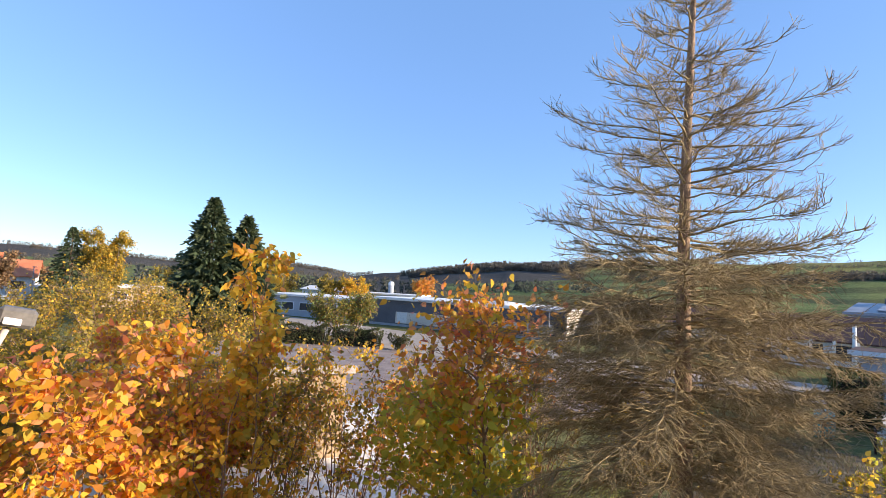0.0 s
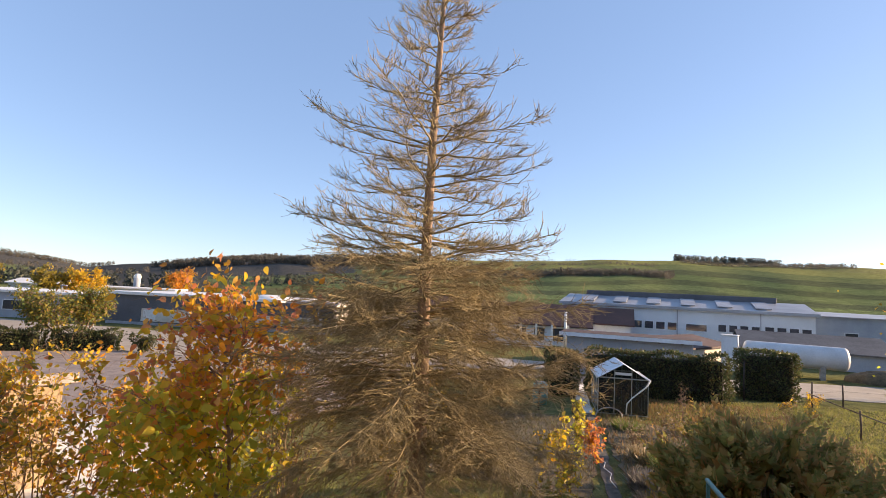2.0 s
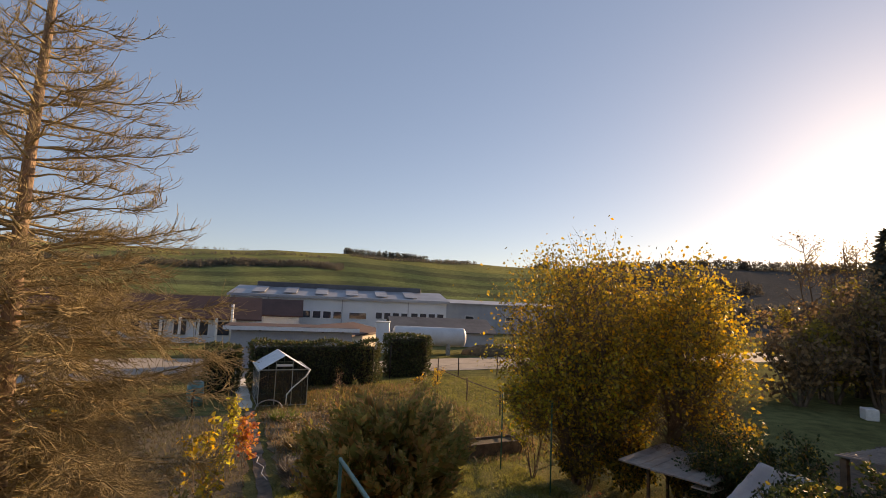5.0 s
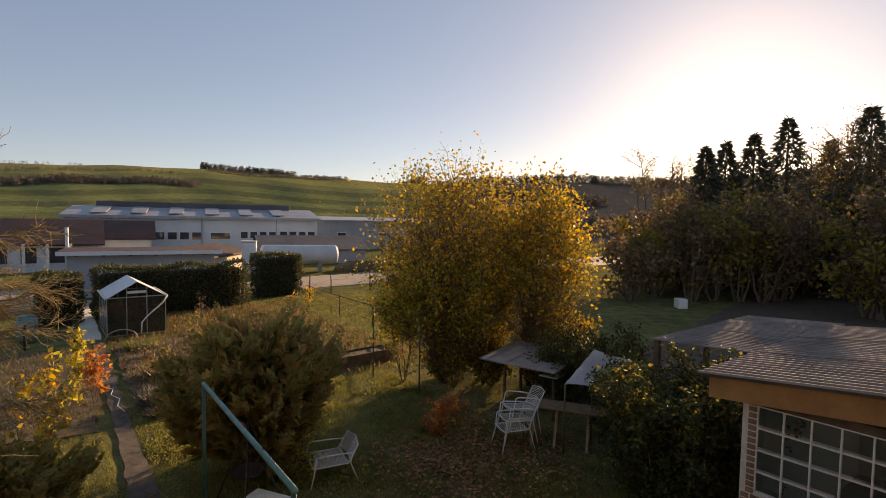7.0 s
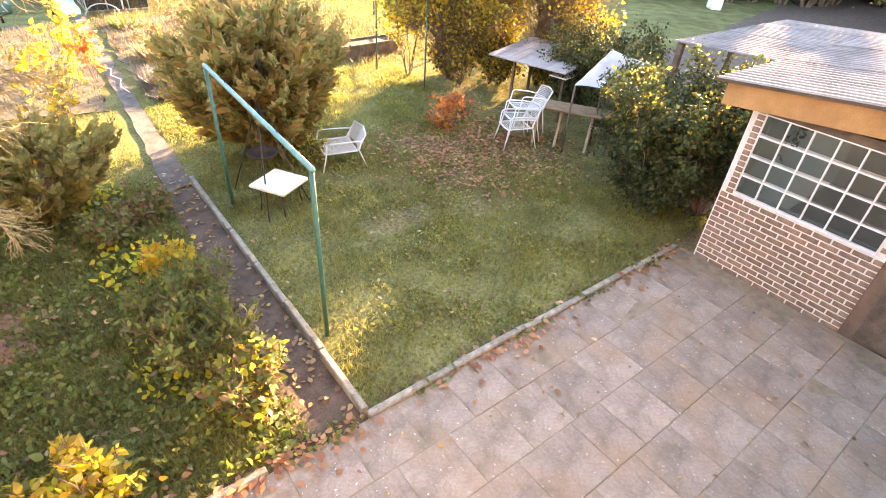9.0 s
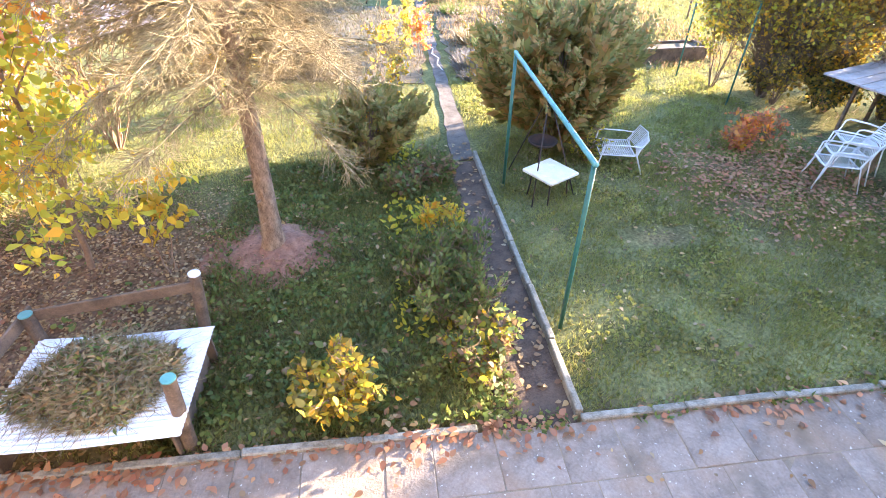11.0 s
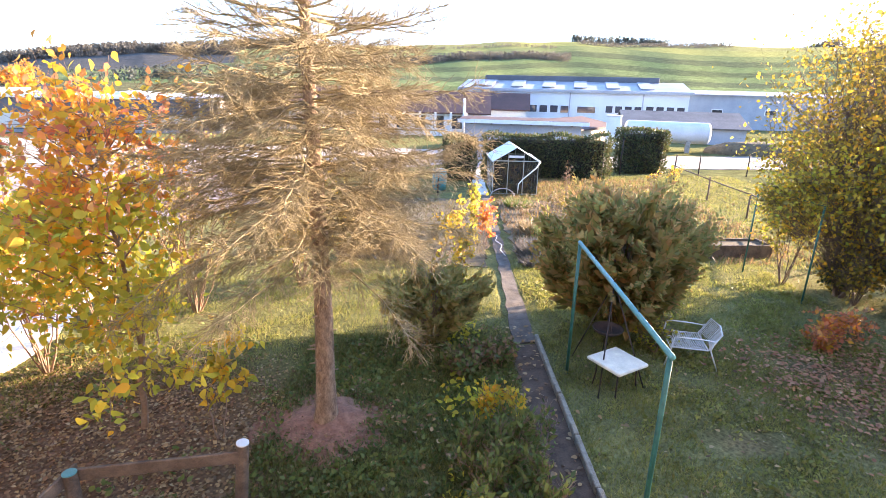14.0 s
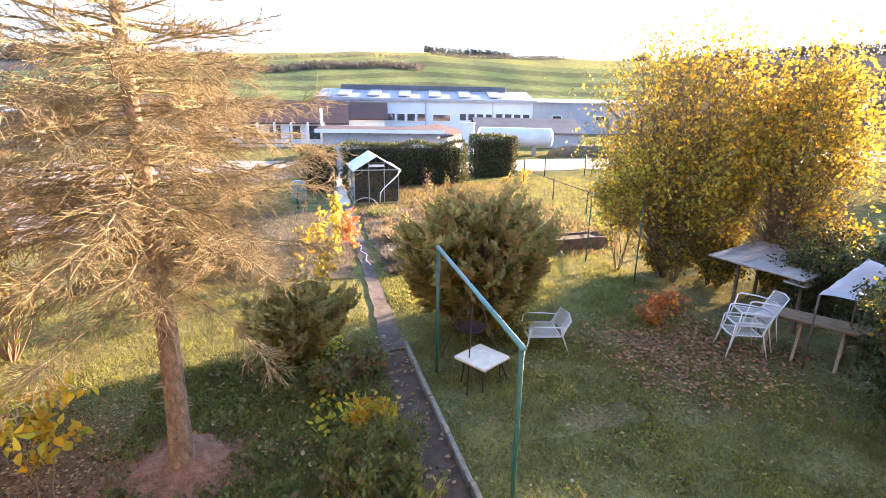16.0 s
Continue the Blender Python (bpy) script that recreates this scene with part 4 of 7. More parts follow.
for x, y, h, mats, lab in [(-31, 78, 5.2, L_OLIVE, "round yellow-green tree beyond the halls"), (-27.5, 79, 5.6, L_YELLOW, "golden autumn tree beyond the halls"), (-38, 76, 5.0, L_OLIVE, "brownish autumn tree beyond the halls"), (-20, 100, 6.5, L_ORANGE, "orange autumn tree beyond the halls"), (-52, 70, 5.5, L_OLIVE, "dull yellow autumn tree"), (-62, 60, 4.5, L_BROWN, "brown leafless tree by the houses"), (-56, 47, 5.0, L_BROWN, "brown bare tree by the houses")]:
    woody("autumn_tree", (x, y, 0), h, 2.6, lab, "tree", [(mats, 1.0, 0.1, 1.1)], stems=7, side=12, side_len=1.6, leaf_n=2600, leaf=0.34, radius=0.1, bark=M_BARK, twig_r=0.015, group="far autumn trees")

# the wooded edge behind the shed
for az, el, d, r in [(-7.8, 10.2, 46, 3.3), (-5.2, 9.0, 45, 3.0), (-2.9, 8.4, 46, 2.5), (-1.2, 8.0, 44, 2.4), (-13.6, 10.6, 42, 3.2), (-11.0, 8.0, 50, 2.8), (-16.5, 9.0, 44, 3.2)]:
    spruce((d * math.cos(radians(az)), d * math.sin(radians(az)), 0), d * math.tan(radians(el)) + 4.3, r, "dark conifer in the hazy wood edge", L_WOODS_DARK, 2600, 0.9, group="wood edge conifers")
for k in range(34):
    az, d = 5.0 - k * 0.74 + random.uniform(-0.4, 0.4), random.uniform(32, 46)
    h = d * math.tan(radians(random.choice([random.uniform(0.8, 3.2), random.uniform(2.5, 5.6)]))) + 4.0
    if az > 3:
        h *= 0.75
    woody("wood_edge_tree", (d * math.cos(radians(az)), d * math.sin(radians(az)), 0), h, 2.4, random.choice(["brown autumn tree in the wood edge", "thinly leaved autumn tree in the wood edge"]), "tree", [(random.choice([L_BROWN, L_BROWN, L_OLIVE]), 1.0, 0.05, 1.1)], stems=6, clear=0.1, side=12, side_len=1.8, leaf_n=1500, leaf=0.27, radius=0.09, bark=M_BARK, twig_r=0.012, group="wood edge trees")
for az, d, h in [(-12.0, 40, 11.0), (-12.9, 41, 11.3), (-15.0, 40, 10.5), (-10.2, 43, 10.2), (3.5, 44, 10.2), (0.9, 45, 10.2)]:
    woody("bare_tree", (d * math.cos(radians(az)), d * math.sin(radians(az)), 0), h, 2.0, "tall bare tree above the wood edge", "tree", [(L_BROWN, 0.6, 0.5, 1.1), (L_OLIVE, 0.6, 0.4, 1.1)], stems=3, clear=0.4, side=16, side_len=2.2, leaf_n=600, leaf=0.15, radius=0.13, bark=M_BARK, twig_r=0.014, group="bare wood edge trees")


def far_wood(name, rows, mat_leaf, label, per=34, size=2.2):
    """Distant trees on the hillside in a band: rows of (azimuth, distance, height, count, spread)."""
    at, way, sz = [], [], []
    for az0, az1, d0, d1, h, count in rows:
        az = rng.uniform(az0, az1, count)
        f = (az - az0) / (az1 - az0)
        d = d0 + (d1 - d0) * f + rng.normal(size=count) * 6
        hh = h * rng.uniform(0.6, 1.1, count)
        bx, by, bz = d * np.cos(np.radians(az)), d * np.sin(np.radians(az)), land(az, d)
        w = rng.uniform(0, 1, (count, per))
        a = rng.uniform(0, TAU, (count, per))
        rr = hh[:, None] * 0.26 * (1.05 - w) ** 0.6
        p = np.stack([bx[:, None] + np.cos(a) * rr, by[:, None] + np.sin(a) * rr, bz[:, None] + hh[:, None] * w * 0.9], -1).reshape(-1, 3)
        at.append(p)
        way.append(rng.normal(size=p.shape) + np.array([0, 0, 0.7]))
        sz.append(np.repeat(hh, per) * 0.2)
    v, f = leaves(np.concatenate(at), np.concatenate(way), np.concatenate(sz), PLUME * np.array([1.8, 1, 1]))
    tagged(link(name, np_mesh(name, v, f), mat_leaf), label, "woods", kind="stuff")


far_wood("hilltop_wood", [(41.5, 50.6, 640, 630, 8.5, 210), (36.8, 41, 640, 640, 5, 100), (28, 36.6, 690, 780, 9, 240)], L_WOODS_DARK, "dark wood on the crest of the hill")
far_wood("hedgerow", [(50.5, 67, 360, 330, 4.2, 700), (67, 80, 345, 330, 4, 330), (36, 50, 500, 510, 3.6, 420), (52, 72, 450, 440, 2.4, 400), (60, 70, 560, 560, 3, 60)], L_WOODS, "dark hedgerows between the hillside fields", 20)
far_wood("ridge_wood", [(78, 104, 520, 700, 8, 620), (84, 103, 430, 560, 7, 420), (92, 99, 640, 820, 10, 160), (72, 84, 600, 600, 6, 140)], L_WOODS, "brown wooded slope above the fields")
far_wood("far_ridge_wood", [(107, 124, 1150, 1250, 8, 420), (110, 138, 900, 950, 7, 500), (125, 140, 1250, 1250, 8, 200), (104, 140, 500, 420, 5, 260)], L_WOODS, "hazy brown woods on the far ridges", 26)
far_wood("field_shrubs", [(82, 99, 240, 250, 5, 80), (56, 59, 170, 170, 5, 8), (100, 130, 200, 190, 6, 160)], L_WOODS_DARK, "dark shrubs along the foot of the hill", 30)
far_wood("south_ridge_wood", [(-14, 27, 900, 900, 14, 900), (8, 26, 420, 500, 9, 300), (4, 20, 170, 200, 6, 160)], L_WOODS, "woods on the hazy southern ridge", 24)


# ---- garden things ----
def drying_frame(points, label, bar_mat, post_mat, r=0.028, bar_r=0.03):
    """Two posts and a bar between their tops."""
    (x0, y0, h0), (x1, y1, h1) = points
    fr = thing("drying_frame", pose(x0, y0, 0), label, "clothes line")
    dx, dy = x1 - x0, y1 - y0
    rod("post", [(0, 0, -0.05), (0, 0, h0 * 0.5), (0, 0, h0)], r, post_mat, fr)
    rod("post", [(dx, dy, -0.05), (dx, dy, h1 * 0.5), (dx, dy, h1)], r, post_mat, fr)
    rod("top_bar", [(-dx * 0.012, -dy * 0.012, h0 + 0.02), (dx / 2, dy / 2, (h0 + h1) / 2 + 0.02), (dx * 1.012, dy * 1.012, h1 + 0.02)], bar_r, bar_mat, fr, "chipped teal paint")
    for k in range(1, 4):
        f = k / 4
        c = (dx * f, dy * f, h0 + (h1 - h0) * f + 0.052)
        rod("line_hook", [(c[0], c[1], c[2] - 0.015), (c[0] + 0.01, c[1], c[2] + 0.02), (c[0] + 0.03, c[1], c[2] + 0.01)], 0.005, M_DARK_STEEL, fr, sides=5)
    return fr


drying_frame([(3.777, 2.767, 2.08), (5.3, 5.68, 2.1)], "green steel drying frame standing on the lawn", M_TEAL_STEEL, M_GREEN_STEEL, 0.025, 0.028)
drying_frame([(12.46, 7.66, 2.13), (11.75, 5.83, 2.1)], "dark green steel drying frame under the golden tree", M_GREEN_STEEL, M_GREEN_STEEL, 0.02, 0.008)


def grill():
    """A tripod with a hanging fire bowl."""
    g = thing("tripod_grill", pose(5.70, 5.29, 0), "black steel tripod with a hanging fire bowl", "grill")
    top = (0.32, 0.33, 1.42)
    for x, y in ((-0.46, -0.38), (0.36, -0.45), (0.55, 0.62), (0.0, 0.75)):
        rod("leg", [(x, y, 0), ((x + top[0]) / 2, (y + top[1]) / 2, 0.71), top], 0.011, M_DARK_STEEL, g, sides=6)
    bm = bmesh.new()
    bmesh.ops.create_uvsphere(bm, u_segments=24, v_segments=12, radius=0.24)
    bmesh.ops.delete(bm, geom=[v for v in bm.verts if v.co.z > 0.02], context="VERTS")
    bmesh.ops.solidify(bm, geom=bm.faces, thickness=0.008)
    bmesh.ops.scale(bm, vec=(1, 1, 0.45), verts=bm.verts)
    bmesh.ops.translate(bm, vec=(0.27, 0.3, 0.68), verts=bm.verts)
    part("fire_bowl", bm, M_DARK_STEEL, g, "sooty shallow bowl", True)
    for k in range(3):
        a = k * TAU / 3
        rod("chain", [(0.27 + 0.23 * math.cos(a), 0.3 + 0.23 * math.sin(a), 0.68), (0.29, 0.31, 1.05), top], 0.004, M_DARK_STEEL, g, sides=5)
    t = thing("low_table", pose(5.68, 5.05, 0, 0, 0, 4), "low table with a pale square stone top", "table")
    top_bm = block(-0.31, 0.31, -0.31, 0.31, 0.4, 0.455, pose(0, 0, 0, 0, 0, 0), 0.015)
    part("tabletop", top_bm, M_WHITE_STONE, t)
    for x in (-0.2, 0.2):
        for y in (-0.2, 0.2):
            rod("leg", [(x * 1.1, y * 1.1, 0), (x, y, 0.2), (x, y, 0.4)], 0.012, M_DARK_STEEL, t)


grill()


def garden_chair(m, label, wide=0.54, slats=False, group=""):
    """A painted steel armchair: bent legs and arms, a curved seat and back of fine bars."""
    c = thing("garden_chair", m, label, "chair", group)
    w, d, sh = wide / 2, 0.25, 0.42
    for s in (-1, 1):
        rod("leg", [(s * (w + 0.05), d + 0.06, 0), (s * w, d, sh * 0.6), (s * w, d - 0.02, sh), (s * w, d - 0.04, 0.64)], 0.011, M_WHITE_PAINT, c)
        rod("leg", [(s * (w + 0.04), -d - 0.14, 0), (s * w, -d - 0.03, sh), (s * w * 0.98, -d - 0.07, 0.66)], 0.011, M_WHITE_PAINT, c)
        rod("armrest", [(s * w, d - 0.04, 0.64), (s * (w + 0.01), d * 0.6, 0.665), (s * w, -d * 0.6, 0.655), (s * w * 0.98, -d - 0.07, 0.63)], 0.013, M_WHITE_PAINT, c)
    n = 15 if slats else 17
    seat = [tubes(np.array([[(-w, y, sh + 0.0), (0, y, sh - 0.03), (w, y, sh)]]), np.full((1, 3), 0.0065 if slats else 0.005), 4) for y in np.linspace(-d, d, n)]
    if slats:
        for v, f in seat:
            link("slat", np_mesh("slat", v, f), M_WHITE_PAINT, c)
        seat = []
    else:
        seat += [tubes(np.array([[(x, -d, sh - 0.03 * (1 - (x / w) ** 2)), (x, 0, sh - 0.035 * (1 - (x / w) ** 2)), (x, d, sh - 0.03 * (1 - (x / w) ** 2))]]), np.full((1, 3), 0.005), 4) for x in np.linspace(-w, w, 19)]
    seat += [tubes(np.array([[(-w, -d, sh), (-w, d, sh), (w, d, sh), (w, -d, sh), (-w, -d, sh)]]), np.full((1, 5), 0.011), 6)]
    v, f = merged(seat)
    link("seat", np_mesh("seat", v, f), M_WHITE_PAINT, c)
    back = []
    for z in np.linspace(sh + 0.06, 0.8, 12 if slats else 13):
        k = (z - sh) * 0.36
        back.append(tubes(np.array([[(-w, -d - k, z), (0, -d - 0.05 - k, z + 0.01), (w, -d - k, z)]]), np.full((1, 3), 0.0065 if slats else 0.005), 4))
    if slats:
        for v, f in back:
            link("back_slat", np_mesh("back_slat", v, f), M_WHITE_PAINT, c)
        back = []
    else:
        for x in np.linspace(-w, w, 19):
            b = 0.05 * (1 - (x / w) ** 2)
            back.append(tubes(np.array([[(x, -d - b, sh + 0.04), (x, -d - b - 0.07, 0.62), (x, -d - b - 0.14, 0.8)]]), np.full((1, 3), 0.005), 4))
    back.append(tubes(np.array([[(-w, -d, sh), (-w, -d - 0.14, 0.8), (0, -d - 0.19, 0.82), (w, -d - 0.14, 0.8), (w, -d, sh)]]), np.full((1, 5), 0.012), 6))
    v, f = merged(back)
    link("backrest", np_mesh("backrest", v, f), M_WHITE_PAINT, c)
    return c


garden_chair(pose(7.4, 5.27, 0, 0, 0, 52) @ Matrix.Diagonal((1.15, 1.15, 0.76, 1)), "pale steel mesh armchair standing on the lawn", 0.56)
first = garden_chair(pose(9.95, 2.84, 0, 0, 0, 44), "white slatted metal armchair beside a wooden table", 0.45, True, "stacked garden chairs")
copy_thing(first, pose(9.99, 2.81, 0.17, 3, 1, 43))
copy_thing(first, pose(10.05, 2.77, 0.36, 7, 2, 45))


def trestle_table():
    """A board top on two sawhorses with splayed legs."""
    t = thing("garden_table", pose(10.72, 1.85, 0, 0, 0, 96), "weathered wooden garden table on splayed sawhorses", "table")
    for k in range(4):
        part("tabletop_board", block(-0.8, 0.8, -0.266 + k * 0.134, -0.266 + k * 0.134 + 0.126, 0.7, 0.73, None, 0.004), M_WOOD_TABLE, t)
    for x in (-0.55, 0.5):
        horse = part("sawhorse", block(x - 0.3, x + 0.3, -0.04, 0.04, 0.6, 0.695, None, 0.006), M_WOOD_TABLE, t)
        for dx in (-0.22, 0.22):
            for side in (-1, 1):
                m = Matrix.Translation((x + dx, side * 0.04, 0.62)) @ Matrix.Rotation(radians(side * 30), 4, "X")
                part("leg", block(-0.025, 0.025, -0.02, 0.02, -0.71, 0.0, m, 0.004), M_WOOD_PALE, horse)


trestle_table()


def board_shelter():
    """An old low roof of grey boards on posts under the golden tree."""
    s = thing("board_shelter", pose(12.4, 3.08, 0, 0, 0, -12), "low shelter of grey weathered boards on posts", "shelter")
    for k in range(8):
        part("board", block(-0.88, 0.95, -0.95 + k * 0.24, -0.95 + k * 0.24 + 0.228, 1.2, 1.235, Matrix.Translation((0, 0, random.uniform(0, 0.02))) @ Matrix.Rotation(radians(-3), 4, "Y"), 0.004), M_BOARD, s)
    for x, y in ((-0.6, -0.78), (0.8, -0.78), (0.8, 0.8), (-0.1, 0.75)):
        part("post", block(x - 0.028, x + 0.028, y - 0.028, y + 0.028, 0, 1.19), M_WOOD_OLD, s)
    part("shelf", block(-0.75, 0.1, -0.92, -0.5, 1.0, 1.03, None, 0.006), M_WHITE_PAINT, s, "white painted shelf board")
    tarp = thing("garden_awning", pose(10.6, 1.35, 0), "pale tarpaulin stretched over a low frame", "awning")
    bm = bmesh.new()
    g = [[bm.verts.new((-0.48 + 0.71 * i / 10 + 0.25 * j / 6, 0.53 - 0.4 * i / 10 - (0.6 + 0.19 * i / 10) * j / 6, 1.35 + (0.55 - 0.2 * j / 6) * i / 10 - 0.1 * math.sin(math.pi * j / 6) * math.sin(math.pi * i / 10) + 0.012 * math.sin(i * 2.1 + j))) for j in range(7)] for i in range(11)]
    for i in range(10):
        for j in range(6):
            bm.faces.new((g[i][j], g[i + 1][j], g[i + 1][j + 1], g[i][j + 1]))
    bmesh.ops.solidify(bm, geom=bm.faces, thickness=0.006)
    part("cloth", bm, M_CLOTH, tarp, smooth=True)
    for x, y, h in ((-0.47, 0.52, 1.35), (-0.22, -0.07, 1.35), (0.23, 0.13, 1.9), (0.47, -0.65, 1.7)):
        rod("pole", [(x, y, 0), (x, y, h / 2), (x, y, h)], 0.018, M_WOOD_OLD, tarp)


board_shelter()


def compost():
    """A rail fence round a corrugated white sheet with cut plants heaped on it."""
    fr = thing("wooden_rail_frame", gpose(-2.35, 3.6), "rustic wooden rails on round posts round the compost", "fence")
    posts = [(0.66, 0.83, 0.93, 6), (-0.88, -0.6, 0.93, -8), (0.8, -0.5, 0.93, 4), (-0.74, 0.52, 0.82, 0)]
    for x, y, h, tilt in posts:
        bm = bmesh.new()
        bmesh.ops.create_cone(bm, segments=14, radius1=0.065, radius2=0.058, depth=h + 0.05, cap_ends=True)
        bmesh.ops.transform(bm, matrix=Matrix.Translation((x, y, h / 2 - 0.02)) @ Matrix.Rotation(radians(tilt), 4, "Y"), verts=bm.verts)
        p = part("post", bm, M_WOOD_OLD, fr)
        bm = bmesh.new()
        bmesh.ops.create_cone(bm, segments=14, radius1=0.061, radius2=0.06, depth=0.012, cap_ends=True)
        bmesh.ops.transform(bm, matrix=Matrix.Translation((x, y, h / 2 - 0.02)) @ Matrix.Rotation(radians(tilt), 4, "Y") @ Matrix.Translation((0, 0, h / 2 + 0.028)), verts=bm.verts)
        part("post_cap", bm, M_TEAL_STEEL if y < 0.6 else M_WHITE_PAINT, p, "painted end grain")

    def rail(a, b, z0, z1, h=0.13, t=0.035):
        d = math.dist(a, b)
        m = Matrix.Translation((a[0], a[1], z0)) @ Matrix.Rotation(math.atan2(b[1] - a[1], b[0] - a[0]), 4, "Z") @ Matrix.Rotation(-math.atan2(z1 - z0, d), 4, "Y")
        bm = bmesh.new()
        box(bm, -0.06, d + 0.06, -t / 2, t / 2, -h / 2, h / 2, m, 0.008)
        part("rail", bm, M_WOOD_OLD, fr)

    rail((-0.78, 0.57), (0.7, 0.8), 0.76, 0.8)
    rail((-0.88, -0.55), (-0.78, 0.6), 0.74, 0.76)
    rail((-2.2, -0.6), (-0.9, -0.58), 0.74, 0.74, 0.12)
    part("board_wall", block(-0.74, 0.8, 0.5, 0.53, 0.0, 0.46, None, 0.005), M_WOOD_OLD, fr)
    part("board_wall", block(0.7, 0.73, -0.6, 0.46, 0.0, 0.44, None, 0.005), M_WOOD_OLD, fr)
    part("board_wall", block(-0.74, -0.71, -0.6, 0.48, 0.0, 0.46, None, 0.005), M_WOOD_OLD, fr)
    sh = thing("corrugated_panel", gpose(-2.27, 3.47, 0.5), "white corrugated sheet covering the compost", "panel")
    nx, ny = 200, 3
    xs, ys = np.linspace(-0.62, 0.62, nx), np.linspace(-0.8, 0.8, ny)
    X, Y = np.meshgrid(xs, ys, indexing="ij")
    Z = 0.007 * np.sin(X / 0.052 * TAU) + 0.03 * (Y / 0.8) ** 2
    V = np.stack([Y, X, Z], -1).reshape(-1, 3)
    idx = np.arange(nx * ny).reshape(nx, ny)
    F = np.stack([idx[:-1, :-1], idx[:-1, 1:], idx[1:, 1:], idx[1:, :-1]], -1).reshape(-1, 4)
    V2 = V + np.array([0, 0, -0.006])
    vv, ff = merged([(V, F), (V2, F[:, ::-1])])
    link("sheet", np_mesh("sheet", vv, ff, True), M_PANEL, sh)
    heap = thing("plant_heap", gpose(-2.32, 3.5, 0.51), "heap of cut dry stalks and leaves on the sheet", "plant waste", kind="stuff")
    n = 2800
    a, r = rng.uniform(0, TAU, n), np.sqrt(rng.uniform(0, 1, n))
    hgt = 0.3 * (1 - r ** 2)
    at = np.stack([np.cos(a) * r * 0.66, np.sin(a) * r * 0.5, rng.uniform(0.0, 1, n) * hgt + 0.02], -1)
    way = np.stack([rng.normal(size=n), rng.normal(size=n), rng.normal(size=n) * 0.3], -1)
    st = bent(at, way, rng.uniform(0.08, 0.3, n), 5, 0.25, 0.1, 0.5)
    st[..., 2] = np.maximum(st[..., 2], 0.02)
    v, f = tubes(st, taper(n, 5, 0.0035, 0.0015), 3)
    link("stalks", np_mesh("stalks", v, f), M_TWIG_DEAD, heap)
    for mat_k, n in ((L_STRAW, 2200), (L_BROWN, 900), (L_GREEN, 900)):
        a, r = rng.uniform(0, TAU, n), np.sqrt(rng.uniform(0, 1, n))
        lump = 1 + 0.12 * np.sin(a * 4)
        at = np.stack([np.cos(a) * r * 0.66 * lump, np.sin(a) * r * 0.5 * lump, 0.3 * (1 - r ** 2) * rng.uniform(0.5, 1.05, n) + 0.025], -1)
        v, f = leaves(at, rng.normal(size=(n, 3)) * np.array([1, 1, 0.4]), rng.uniform(0.04, 0.1, n), KITE * np.array([0.5, 1, 1]))
        link("dry_leaves", np_mesh("dry_leaves", v, f), mat_k, heap)


compost()


